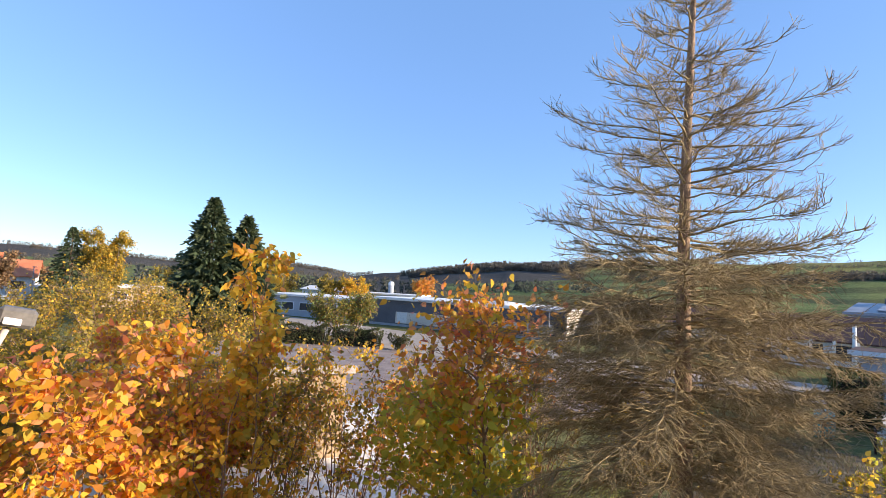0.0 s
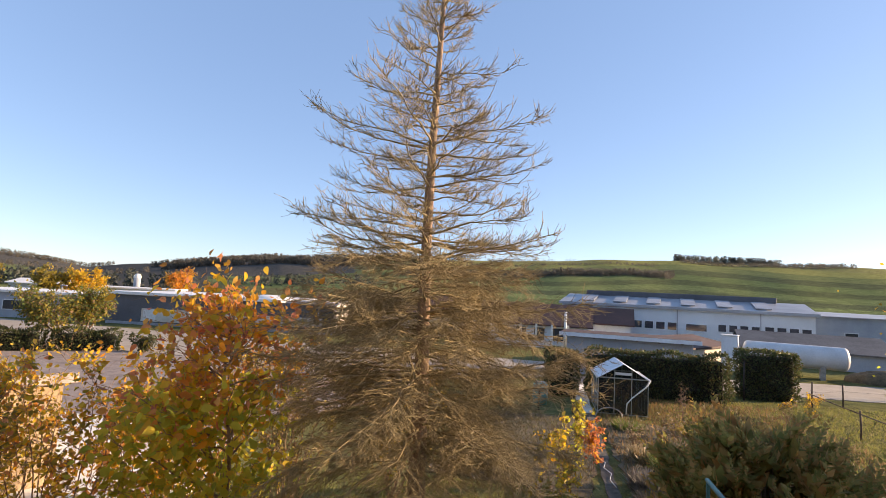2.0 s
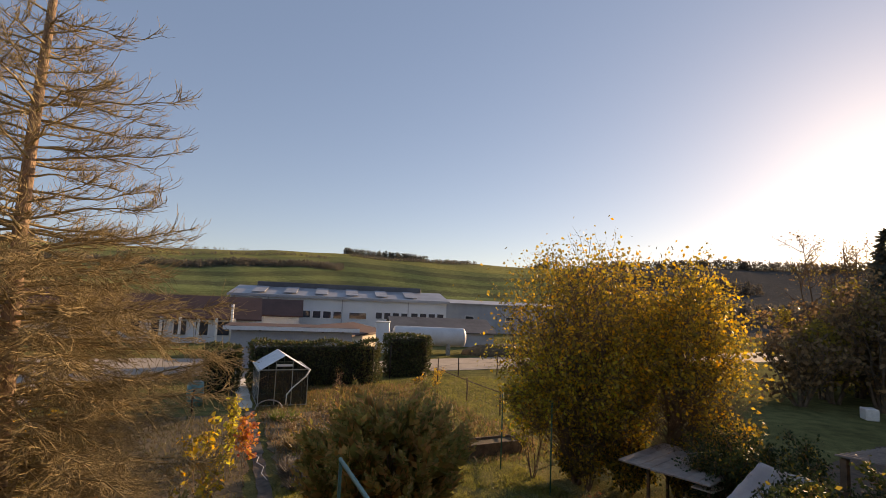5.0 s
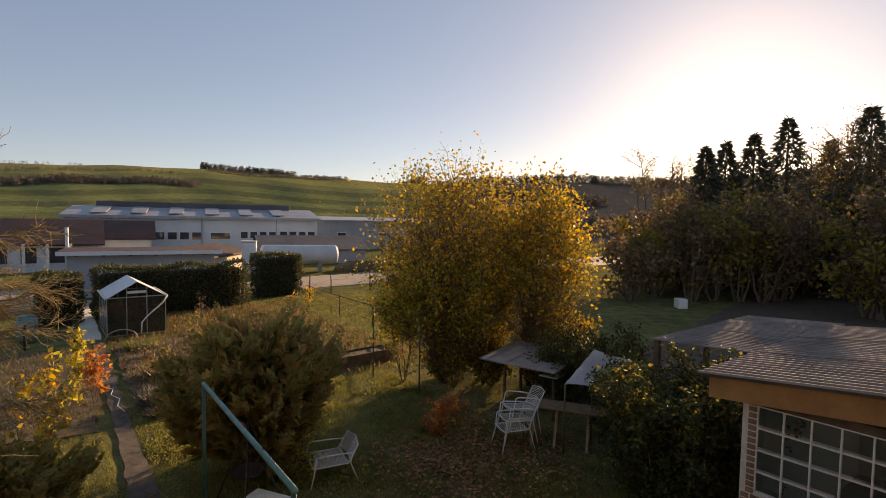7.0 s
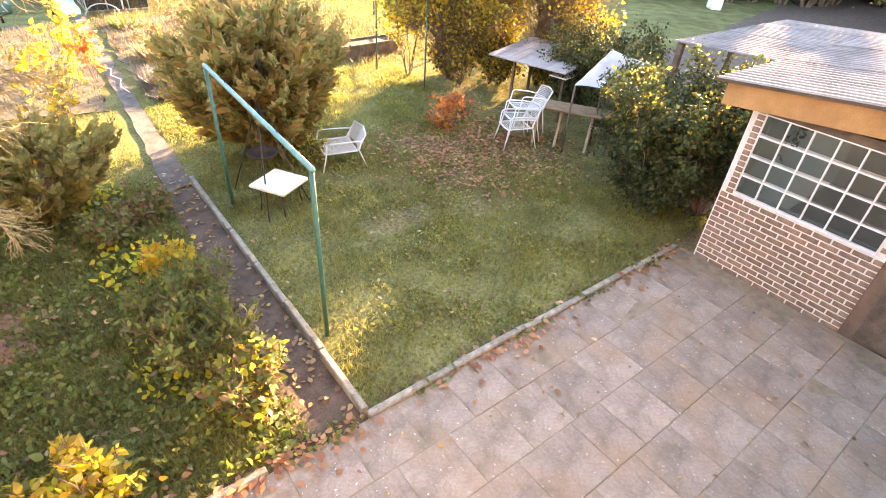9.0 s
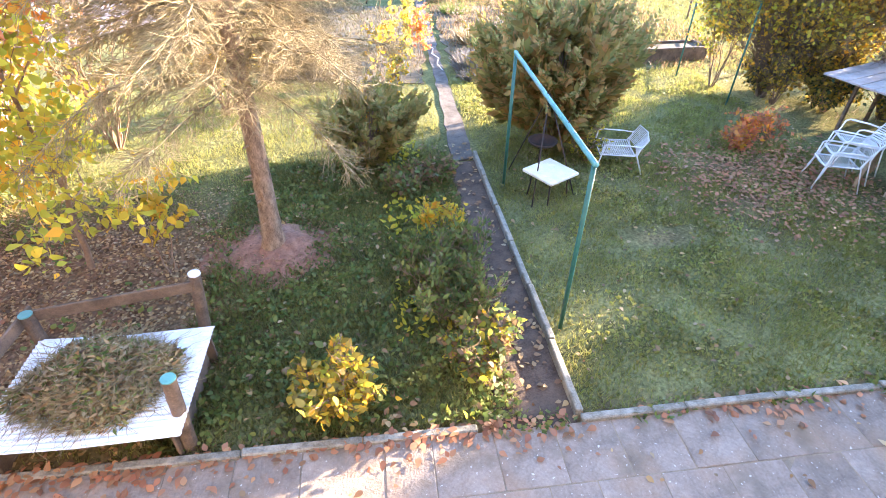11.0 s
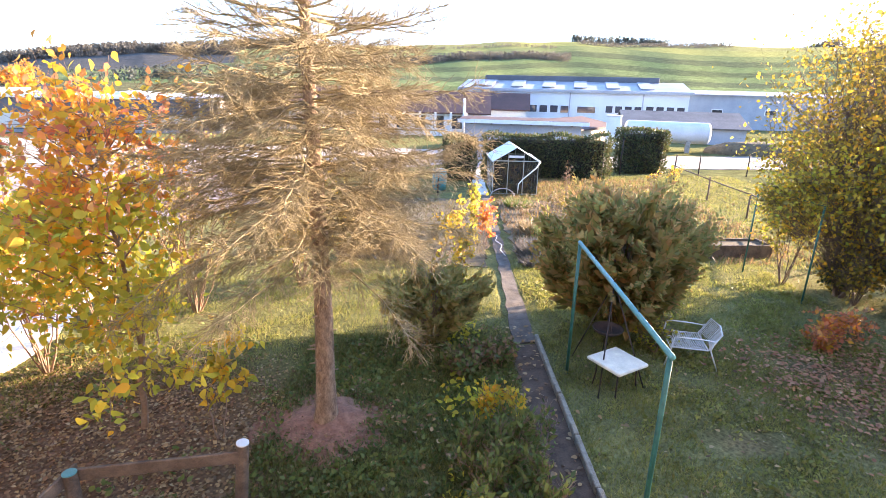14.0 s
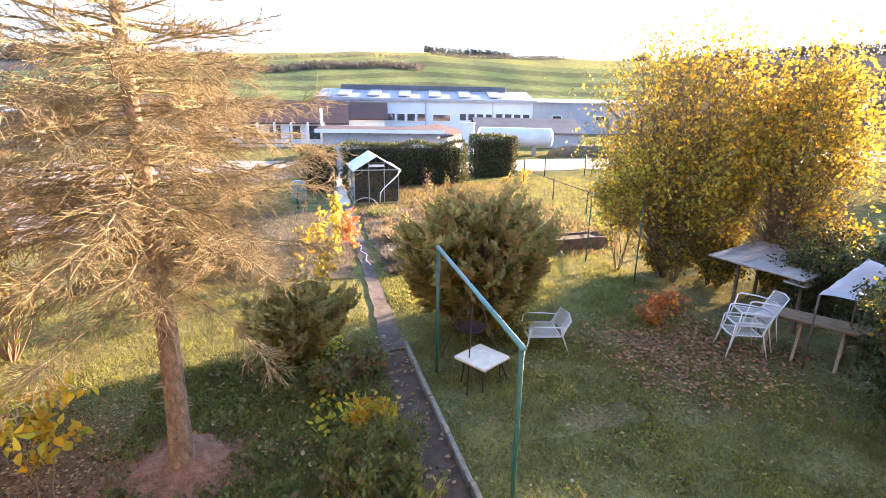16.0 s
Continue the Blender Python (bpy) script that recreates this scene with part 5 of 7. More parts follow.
def greenhouse():
    """A small aluminium greenhouse, gable towards the house, with a pale downpipe across it."""
    g = thing("greenhouse", gpose(3.4, 21.7), "small aluminium and glass greenhouse with a translucent roof", "greenhouse")
    w, d, e, t = 0.93, 2.5, 1.42, 1.98
    for x in (-w, -0.32, 0.32, w):
        for y in (0, d):
            top = e if abs(x) == w else e + (t - e) * (1 - abs(x) / w)
            part("post", block(x - 0.014, x + 0.014, y - 0.014, y + 0.014, 0, top), M_ALU, g)
    for y in (0.62, 1.25, 1.88):
        for x in (-w, w):
            part("post", block(x - 0.014, x + 0.014, y - 0.014, y + 0.014, 0, e), M_ALU, g)
    for y in (0, d):
        for z in (0.05, e):
            part("rail", block(-w, w, y - 0.018, y + 0.018, z - 0.018, z + 0.018), M_ALU, g)
    for x in (-w, w):
        for z in (0.05, 0.75, e):
            part("rail", block(x - 0.018, x + 0.018, 0, d, z - 0.018, z + 0.018), M_ALU, g)
    for x in (-w, w):
        for k in range(4):
            part("pane", block(x - 0.004, x + 0.004, k * 0.625 + 0.025, (k + 1) * 0.625 - 0.025, 0.07, e - 0.02), M_GREENHOUSE_GLASS, g)
    for y in (0, d):
        for x0, x1 in ((-w, -0.32), (-0.32, 0.32), (0.32, w)):
            part("pane", block(x0 + 0.022, x1 - 0.022, y - 0.004, y + 0.004, 0.07, e - 0.02), M_GREENHOUSE_GLASS, g)
        bm = bmesh.new()
        bm.faces.new([bm.verts.new(p) for p in ((-w, y, e + 0.02), (w, y, e + 0.02), (0, y, t - 0.02))])
        bmesh.ops.solidify(bm, geom=bm.faces, thickness=0.006)
        part("gable_pane", bm, M_GREENHOUSE_GLASS, g)
    part("vent", block(-0.3, 0.3, -0.035, -0.012, 1.55, 1.65), M_WHITE_PAINT, g, "pale vent flap")
    ang = math.atan2(t - e, w)
    ln = math.hypot(w + 0.07, t - e + 0.04)
    for s in (-1, 1):
        for k in range(4):
            m = Matrix.Translation((0, 0, t)) @ Matrix.Rotation(s * ang, 4, "Y")
            bm = bmesh.new()
            box(bm, 0 if s > 0 else -ln, ln if s > 0 else 0, -0.08 + k * 0.665, -0.08 + k * 0.665 + 0.655, -0.008, 0.008, m)
            part("roof_pane", bm, M_PANEL, g, "milky roof sheet")
        rod("gutter", [(s * (w + 0.05), -0.08, e), (s * (w + 0.05), d / 2, e), (s * (w + 0.05), d + 0.08, e)], 0.035, M_WHITE_PAINT, g)
    rod("downpipe", [(w + 0.05, -0.09, e - 0.02), (w - 0.1, -0.12, e - 0.25), (0.3, -0.2, 0.72), (0.12, -0.22, 0.5), (0.1, -0.22, 0.1)], 0.028, M_WHITE_PAINT, g, "bent white downpipe")
    for k, (x, y, h) in enumerate([(-0.4, 0.7, 1.0), (0.2, 1.1, 1.2), (0.5, 0.6, 0.9), (-0.1, 1.8, 1.1)]):
        wx, wy = (gpose(3.4, 21.7) @ Vector((x, y, 0)))[:2]
        woody("tomato_plant", (wx, wy, 0), h, 0.25, "withered tomato plant inside the greenhouse", "plant", [(L_BROWN, 0.6, 0.1, 1.1), (L_OLIVE, 0.4, 0.2, 1.1)], stems=3, side=7, side_len=0.3, leaf_n=260, leaf=0.09, radius=0.01)


greenhouse()


def hedge(u0, v0, u1, v1, width, height, label):
    """A clipped hedge: a solid near-black block under a thick coat of small leaves."""
    ln = math.dist((u0, v0), (u1, v1))
    h = thing("hedge", gpose(u0, v0, 0, math.degrees(math.atan2(v1 - v0, u1 - u0))), label, "hedge")
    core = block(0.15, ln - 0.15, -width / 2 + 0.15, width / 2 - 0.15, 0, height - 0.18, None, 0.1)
    part("hedge_core", core, M_HEDGE_CORE, h)
    area = 2 * (ln + width) * height + ln * width
    n = int(area * 420)
    face = rng.uniform(0, 1, n)
    p = np.stack([rng.uniform(0, ln, n), rng.uniform(-width / 2, width / 2, n), rng.uniform(0.02, height, n)], -1)
    top = face < (ln * width / area)
    long_side = (~top) & (face < (ln * width + 2 * ln * height) / area)
    ends = ~(top | long_side)
    p[top, 2] = height
    p[long_side, 1] = np.sign(rng.uniform(-1, 1, long_side.sum())) * width / 2
    p[ends, 0] = rng.integers(0, 2, ends.sum()) * ln
    bulge = 0.09 * np.sin(p[:, 0] * 2.3) + 0.06 * np.sin(p[:, 2] * 4 + p[:, 0] * 3)
    nrm = np.stack([ends * np.sign(p[:, 0] - ln / 2), long_side * np.sign(p[:, 1]), top * 1.0], -1)
    p = p + nrm * bulge[:, None] + rng.normal(size=p.shape) * 0.05
    v, f = leaves(p, rng.normal(size=p.shape) * 0.7 + nrm * 0.7 + np.array([0, 0, 0.5]), rng.uniform(0.06, 0.14, n), KITE)
    link("foliage", np_mesh("foliage", v, f), L_DARK, h)


M_HEDGE_CORE = surface("dark_hedge_core", (0.015, 0.014, 0.01), (0.04, 0.032, 0.022), 6, 0.95, 0.5, 40)
hedge(2.5, 26.2, 8.7, 26.8, 0.9, 2.05, "clipped dark evergreen hedge behind the greenhouse")
hedge(10.0, 28.7, 12.55, 29.0, 1.0, 2.3, "clipped block of dark evergreen hedge by the road")
hedge(0.55, 25.3, 1.88, 25.5, 0.9, 1.95, "clipped dark hedge beside the footway")


def fence(rows, label, h=1.2, wires=(0.3, 0.65, 1.05), rail=True):
    """Posts in garden coordinates with wires and a top rail between them."""
    x0, y0 = gxy(*rows[0])
    f = thing("wire_fence", pose(x0, y0, 0), label, "fence")
    pts = [(gxy(*r)[0] - x0, gxy(*r)[1] - y0) for r in rows]
    for x, y in pts:
        hh = h * random.uniform(0.95, 1.12)
        rod("post", [(x, y, -0.05), (x + random.uniform(-0.02, 0.02), y, hh / 2), (x + random.uniform(-0.03, 0.03), y, hh)], 0.035, M_WOOD_OLD if rail else M_DARK_STEEL, f, sides=7)
    for a, b in zip(pts, pts[1:]):
        for z in wires:
            rod("wire", [(*a, z), ((a[0] + b[0]) / 2, (a[1] + b[1]) / 2, z - 0.02), (*b, z)], 0.004, M_DARK_STEEL, f, sides=4)
        if rail:
            rod("top_rail", [(*a, h - 0.06), ((a[0] + b[0]) / 2, (a[1] + b[1]) / 2, h - 0.07), (*b, h - 0.06)], 0.022, M_WOOD_OLD, f, sides=6)


fence([(10.0, 12.6), (11.1, 15.4), (11.25, 18.2), (11.35, 21.3), (11.7, 25.6)], "old wire fence with a thin rail along the meadow", 0.95)
fence([(12.3, 26.7), (14.2, 28.0), (17.0, 28.3), (20.5, 28.8), (24.5, 29.4), (29, 30)], "dark post fence along the sandy road", 1.15, (0.4, 0.8), False)
fence([(-2.6, 21.0), (-1.2, 21.1), (0.2, 21.2), (1.5, 21.3)], "low wire fence before the hedge", 0.85, (0.2, 0.45, 0.75), False)
fence([(9.15, 27.6), (9.95, 28.0)], "dark metal gate posts between the hedges", 1.9, (0.5, 1.0, 1.5, 1.8), False)

butt = thing("water_butt", gpose(0.25, 22.6), "teal plastic rain barrel before the hedge", "barrel")
bm = bmesh.new()
for z, r in ((0, 0.27), (0.3, 0.31), (0.6, 0.31), (0.88, 0.28)):
    bmesh.ops.create_circle(bm, segments=20, radius=r, matrix=Matrix.Translation((0, 0, z)))
bm.verts.ensure_lookup_table()
rings = [bm.verts[k * 20:(k + 1) * 20] for k in range(4)]
for a, b in zip(rings, rings[1:]):
    for k in range(20):
        bm.faces.new((a[k], a[(k + 1) % 20], b[(k + 1) % 20], b[k]))
bm.faces.new(rings[3])
bm.faces.new(rings[0][::-1])
part("body", bm, M_TEAL_STEEL, butt, smooth=True)
part("lid", block(-0.2, 0.2, -0.2, 0.2, 0.883, 0.91, None, 0.01), M_TEAL_STEEL, butt)
hoop = thing("garden_hoop", gpose(2.85, 21.2), "low striped hoop over the bed's corner", "hoop")
rod("hoop_tube", [(-0.5 * math.cos(k * math.pi / 10), 0.05 * k / 10, 0.36 * math.sin(k * math.pi / 10)) for k in range(11)], 0.022, M_BOARD, hoop)

raised = thing("raised_bed", gpose(7.4, 13.5, 0, 4), "low raised bed of dark weathered planks", "raised bed")
part("plank", block(0, 1.85, -0.03, 0.03, 0, 0.36, None, 0.01), M_WOOD_OLD, raised)
part("plank", block(0, 1.85, 0.62, 0.68, 0, 0.36, None, 0.01), M_WOOD_OLD, raised)
part("plank", block(-0.06, 0.0, -0.03, 0.68, 0, 0.36, None, 0.01), M_WOOD_OLD, raised)
part("plank", block(1.85, 1.91, -0.03, 0.68, 0, 0.36, None, 0.01), M_WOOD_OLD, raised)
part("soil", block(0, 1.85, 0.03, 0.62, 0, 0.3), M_BED, raised)

# ---- plants of the beds ----
for u, v, h, sp, mats, lab, n, lf in [
    (1.55, 14.3, 1.55, 0.16, [(L_RED, 0.5, 0.1, 1.1), (L_ORANGE, 0.5, 0.1, 1.1)], "narrow climbing plant with orange autumn leaves", 420, 0.09),
    (1.3, 15.6, 1.6, 0.35, [(L_HAZEL, 0.6, 0.1, 1.1), (L_OLIVE, 0.4, 0.1, 1.1)], "vine on a stake with yellowing leaves", 330, 0.1),
    (0.9, 12.9, 1.75, 0.45, [(L_OLIVE, 0.6, 0.3, 1.1), (L_HAZEL, 0.4, 0.2, 1.1)], "raspberry canes with yellow leaves", 230, 0.1),
    (0.55, 11.9, 1.9, 0.45, [(L_YELLOW, 0.3, 0.3, 1.1), (L_OLIVE, 0.5, 0.2, 1.1)], "raspberry canes with yellow leaves", 230, 0.1),
    (0.65, 9.4, 2.1, 0.5, [(L_YELLOW, 0.35, 0.3, 1.1), (L_OLIVE, 0.4, 0.3, 1.1), (L_HAZEL, 0.3, 0.1, 0.7)], "tall canes with golden leaves beside the path", 260, 0.1),
    (0.25, 8.9, 1.7, 0.5, [(L_YELLOW, 0.6, 0.2, 1.1), (L_BROWN, 0.4, 0.1, 0.9)], "cane shrub with golden leaves", 240, 0.09),
    (5.6, 21.7, 1.35, 0.2, [(L_BROWN, 1.0, 0.3, 1.1)], "bare dry stalk before the hedge", 40, 0.06),
    (9.6, 22.7, 1.1, 0.25, [(L_YELLOW, 0.5, 0.6, 1.1), (L_STRAW, 0.5, 0.5, 1.1)], "pale flowering plant behind the cypress", 120, 0.09),
    (11.2, 24.3, 1.15, 0.4, [(L_YELLOW, 1.0, 0.1, 1.1)], "bright yellow small shrub by the hedge", 350, 0.07),
    (3.0, 17.0, 0.9, 0.4, [(L_STRAW, 1.0, 0.2, 1.1)], "dry standing perennials in the bed", 260, 0.07),
    (4.6, 18.6, 0.8, 0.5, [(L_STRAW, 0.7, 0.1, 1.1), (L_OLIVE, 0.3, 0.1, 1.1)], "dry standing perennials in the bed", 320, 0.07),
    (5.6, 15.4, 0.7, 0.5, [(L_BROWN, 0.5, 0.1, 1.1), (L_OLIVE, 0.5, 0.1, 1.1)], "withered perennials in the bed", 320, 0.07),
    (6.9, 8.3, 0.75, 0.6, [(L_RED, 0.7, 0.1, 1.1), (L_ORANGE, 0.4, 0.1, 1.1)], "low shrub with red autumn leaves on the lawn", 520, 0.085),
    (7.6, 8.6, 0.6, 0.5, [(L_RED, 0.6, 0.1, 1.1), (L_BROWN, 0.4, 0.1, 1.1)], "low shrub with rusty autumn leaves on the lawn", 320, 0.08),
    (3.9, 8.1, 0.6, 0.35, [(L_HAZEL, 0.6, 0.1, 1.1), (L_GREEN, 0.4, 0.1, 1.1)], "small leafy shrub behind the chair", 420, 0.07),
]:
    x, y = gxy(u, v)
    woody("garden_plant", (x, y, 0), h, sp, lab, "plant", mats, stems=5, clear=0.1, side=8, side_len=0.28, leaf_n=n, leaf=lf, shape=ROUND if lf > 0.08 else KITE, radius=0.009)

x, y = gxy(-0.27, 3.36)
woody("yellow_currant", (x, y, 0), 0.6, 0.4, "low bush with bright yellow lobed leaves", "shrub", [(L_YELLOW, 0.25, 0.1, 1.1), (L_OLIVE, 0.4, 0.1, 1.1), (L_HAZEL, 0.25, 0.0, 1.1), (L_GREEN, 0.25, 0.0, 0.8)], stems=12, clear=0.25, side=9, side_len=0.32, leaf_n=1500, leaf=0.08, shape=ROUND, radius=0.01)
x, y = gxy(1.1, 3.55)
woody("leafy_shrub", (x, y, 0), 0.75, 0.42, "low bush with yellow-green leaves beside the path", "shrub", [(L_HAZEL, 0.32, 0.1, 1.1), (L_BROWN, 0.3, 0.3, 1.1), (L_GREEN, 0.6, 0.0, 1.0)], stems=11, clear=0.2, side=9, side_len=0.28, leaf_n=950, leaf=0.075, shape=ROUND, radius=0.008)
for u, v, h, n in [(1.0, 4.35, 0.8, 1100), (0.85, 4.95, 0.75, 900), (1.15, 5.4, 0.55, 600)]:
    x, y = gxy(u, v)
    woody("laurel_shrub", (x, y, 0), h, 0.5, "low laurel with glossy dark green leaves", "shrub", [(L_GREEN, 1.0, 0.1, 1.1)], stems=14, clear=0.1, side=9, side_len=0.28, leaf_n=int(n * 1.5), leaf=0.095, shape=KITE * np.array([0.62, 1, 1]), radius=0.008, droop=-0.1, rise=0.75)
for u, v, h, mats, lab in [(1.0, 6.1, 0.6, [(L_YELLOW, 0.6, 0, 1.1), (L_HAZEL, 0.5, 0, 1.1)], "low yellowing bush beside the path"), (0.6, 7.3, 0.5, [(L_GREEN, 0.8, 0, 1.1), (L_BROWN, 0.2, 0, 1.1)], "low green bush beside the path"), (1.1, 7.7, 0.4, [(L_GREEN, 0.6, 0, 1.1), (L_BROWN, 0.5, 0, 1.1)], "low green and rusty plant beside the path")]:
    x, y = gxy(u, v)
    woody("border_shrub", (x, y, 0), h, 0.4, lab, "shrub", mats, stems=9, clear=0.15, side=8, side_len=0.26, leaf_n=560, leaf=0.075, shape=ROUND, radius=0.008)
for u, v, h, w, n, lab in [
    (7.75, 3.75, 2.3, 1.0, 24000, "dense green shrub beside the shed, darkened as if backlit"),
    (8.55, 3.35, 2.3, 1.0, 14000, "dark shrub close to the shed's brick wall"),
    (8.5, 4.75, 2.1, 0.9, 15000, "dark shrub behind the garden table"),
    (9.9, 6.2, 2.1, 1.0, 15000, "dense dark shrub behind the pale awning"),
    (10.1, 7.5, 2.0, 0.9, 14000, "dark shrub between shelter and awning"),
]:
    x, y = gxy(u, v)
    # backlit shade is in the leaf colour; sparse olive leaves paint the lit top
    woody("shed_shrub", (x, y, 0), h, w, lab, "shrub", [(L_SHED, 0.8, 0.0, 1.1), (L_OLIVE, 0.06, 0.6, 1.1)], stems=14, clear=0.05, side=14, side_len=0.62, leaf_n=n, leaf=0.07, radius=0.015, group="shrubs by the shed")


def tuft(name, u, v, r, h, count, mat_leaf, label, z=0.0):
    x, y = gxy(u, v)
    a, q = rng.uniform(0, TAU, count), np.sqrt(rng.uniform(0, 1, count)) * r * 0.5
    at = np.stack([np.cos(a) * q, np.sin(a) * q, np.full(count, 0.0)], -1)
    way = np.stack([np.cos(a) * 0.7, np.sin(a) * 0.7, np.ones(count)], -1) + rng.normal(size=(count, 3)) * 0.25
    v3, f = leaves(at, way, h * rng.uniform(0.6, 1.15, count), BLADE * np.array([0.8, 1, 1]))
    ob = link(name, np_mesh(name, v3, f), mat_leaf)
    ob.matrix_world = pose(x, y, z)
    tagged(ob, label, "plant")


tuft("lavender", 2.75, 13.3, 0.6, 0.5, 900, L_GREYGREEN, "grey lavender cushion beside the path")
tuft("lavender", 2.6, 12.6, 0.4, 0.3, 500, L_GREYGREEN, "small grey lavender cushion")
tuft("iris_clump", 3.5, 14.8, 0.5, 0.6, 420, L_GREEN, "dark green clump of sword leaves")
tuft("grass_clump", 4.4, 14.0, 0.9, 0.55, 600, L_STRAW, "straw-coloured ornamental grass in the bed")
tuft("grass_clump", 3.1, 15.7, 0.6, 0.5, 400, L_STRAW, "straw-coloured ornamental grass beside the path")
tuft("grass_clump", 3.2, 19.3, 0.8, 0.4, 400, L_GREEN, "green leafy clump in the bed")
tuft("grass_clump", 5.4, 19.5, 0.9, 0.35, 400, L_OLIVE, "yellowish clump in the bed")
hx = [gxy(u, v) for u, v in ((2.0, 13.2), (1.92, 13.7), (2.02, 14.2), (1.88, 14.6), (1.98, 15.1), (1.85, 15.3))]
rod("garden_hose", [(x, y, 0.05) for x, y in hx], 0.009, M_WHITE_PAINT, None, "pale garden hose lying along the path")
tagged(bpy.data.objects["garden_hose"], "pale garden hose lying along the path", "hose")


def floodlight():
    """The lamp on a bent arm near the house."""
    lamp = thing("floodlight", pose(-2.29, 2.18, 4.01, 0, 0, 48), "grey outdoor floodlight on a pale pole", "lamp")
    tip = Matrix.Rotation(radians(10), 4, "Y")
    part("housing", block(-0.07, 0.07, -0.065, 0.065, -0.035, 0.05, tip, 0.016), M_LAMP, lamp)
    part("lens", block(-0.045, 0.02, -0.074, -0.066, -0.025, 0.005, tip, 0.003), M_WHITE_PAINT, lamp, "pale lamp window")
    rod("pole", [(-0.03, 0.0, -0.04), (-0.06, 0.0, -0.12), (-0.2, 0.0, -0.5), (-0.3, 0.0, -1.5), (-0.3, 0.0, -4.01)], 0.014, M_BOARD, lamp)


floodlight()


# ---- buildings ----
def frame_of(a, b):
    """A pose at a whose x axis runs level towards b; and the length between them."""
    return pose(a[0], a[1], 0, 0, 0, math.degrees(math.atan2(b[1] - a[1], b[0] - a[0]))), math.dist(a, b)


def gable(w, d, z, rise, over=0.3, flat=0.04):
    """Roof with its ridge along x: a solid of two slopes over a w by d plan, eaves at z."""
    bm = bmesh.new()
    sec = [(-over, z - over * rise / (d / 2)), (d / 2, z + rise), (d + over, z - over * rise / (d / 2)), (d + over, z - over * rise / (d / 2) - 0.12), (d / 2, z + rise - 0.14), (-over, z - over * rise / (d / 2) - 0.12)]
    ends = [[bm.verts.new((x, y, zz)) for y, zz in sec] for x in (-over, w + over)]
    n = len(sec)
    for i in range(n):
        bm.faces.new((ends[0][i], ends[0][(i + 1) % n], ends[1][(i + 1) % n], ends[1][i]))
    bm.faces.new(ends[0][::-1])
    bm.faces.new(ends[1])
    bmesh.ops.recalc_face_normals(bm, faces=bm.faces)
    return bm


def window(parent, x0, x1, z0, z1, y=0.0, glass=None):
    w = part("window", block(x0, x1, y - 0.06, y - 0.005, z0, z1), M_WHITE_WALL, parent)
    part("pane", block(x0 + 0.08, x1 - 0.08, y - 0.075, y - 0.061, z0 + 0.08, z1 - 0.08), glass or M_DARK_GLASS, w)
    return w


def hall(a, b, depth, eave, rise, wall_mat, roof_mat, label, wins=(), name="industrial_hall", over=0.3, flip=False):
    m, ln = frame_of(a, b)
    h = thing(name, m, label, "building")
    part("wall", block(0, ln, 0, depth, -0.2, eave), wall_mat, h)
    if rise:
        bm = bmesh.new()
        for x in (0.0, ln):
            vs = [bm.verts.new(p) for p in ((x, 0, eave - 0.05), (x, depth, eave - 0.05), (x, depth / 2, eave + rise - 0.15))]
            f = bm.faces.new(vs)
        bmesh.ops.solidify(bm, geom=bm.faces, thickness=0.05)
        part("gable_wall", bm, wall_mat, h)
        part("roof", gable(ln, depth, eave, rise, over), roof_mat, h)
    else:
        part("roof", block(-over, ln + over, -over, depth + over, eave + 0.003, eave + 0.25, None, 0.03), roof_mat, h)
    for x0, x1, z0, z1 in wins:
        window(h, x0, x1, z0, z1)
    return h, ln


# the long white hall with roof lights
h, ln = hall((31.6, 58.1), (51.6, 41.6), 13, 4.45, 1.05, M_WHITE_WALL, M_GREY_ROOF, "long white industrial hall with roof lights and a window band", [(5.8 + k * 1.22, 6.85 + k * 1.22, 1.75, 2.7) for k in range(6)] + [(13.8, 16.0, 1.8, 2.65)] + [(17.0 + k * 1.05, 17.9 + k * 1.05, 1.9, 2.8) for k in range(4)] + [(21.4 + k * 1.1, 22.35 + k * 1.1, 2.0, 2.85) for k in range(4)])
for k in range(6):
    m = Matrix.Translation((2.2 + k * 3.7, 2.6, 4.98)) @ Matrix.Rotation(math.atan2(1.05, 6.5), 4, "X")
    bm = bmesh.new()
    box(bm, 0, 1.5, -2.0, 2.6, -0.03, 0.07, m, 0.02)
    part("roof_light", bm, M_GREY_ROOF, h, "dull milky roof light")
part("ridge_vent", block(2.0, ln - 2.5, 5.9, 7.1, 5.35, 6.05, None, 0.05), M_DARK_WALL, h, "dark ridge ventilator")
for x in (4.2, 12.9, 21.0):
    part("downpipe", block(x, x + 0.12, -0.1, -0.005, 1.0, 4.35), M_GREY_ROOF, h)
part("lower_roof", block(-0.3, 6.0, -3.5, -0.05, 2.5, 2.75, Matrix.Rotation(radians(4), 4, "X")), M_RED_ROOF, h)
part("eave_trim", block(-0.35, ln + 0.35, -0.4, -0.3, 4.1, 4.42), M_GREY_ROOF, h)

# the further grey hall on the right of it
hall((57.5, 47.5), (78.5, 38.0), 14, 4.3, 0.5, M_GREY_WALL, M_GREY_ROOF, "low grey industrial hall beyond the white one", [(4 + k * 7, 5.5 + k * 7, 1.8, 2.5) for k in range(3)])
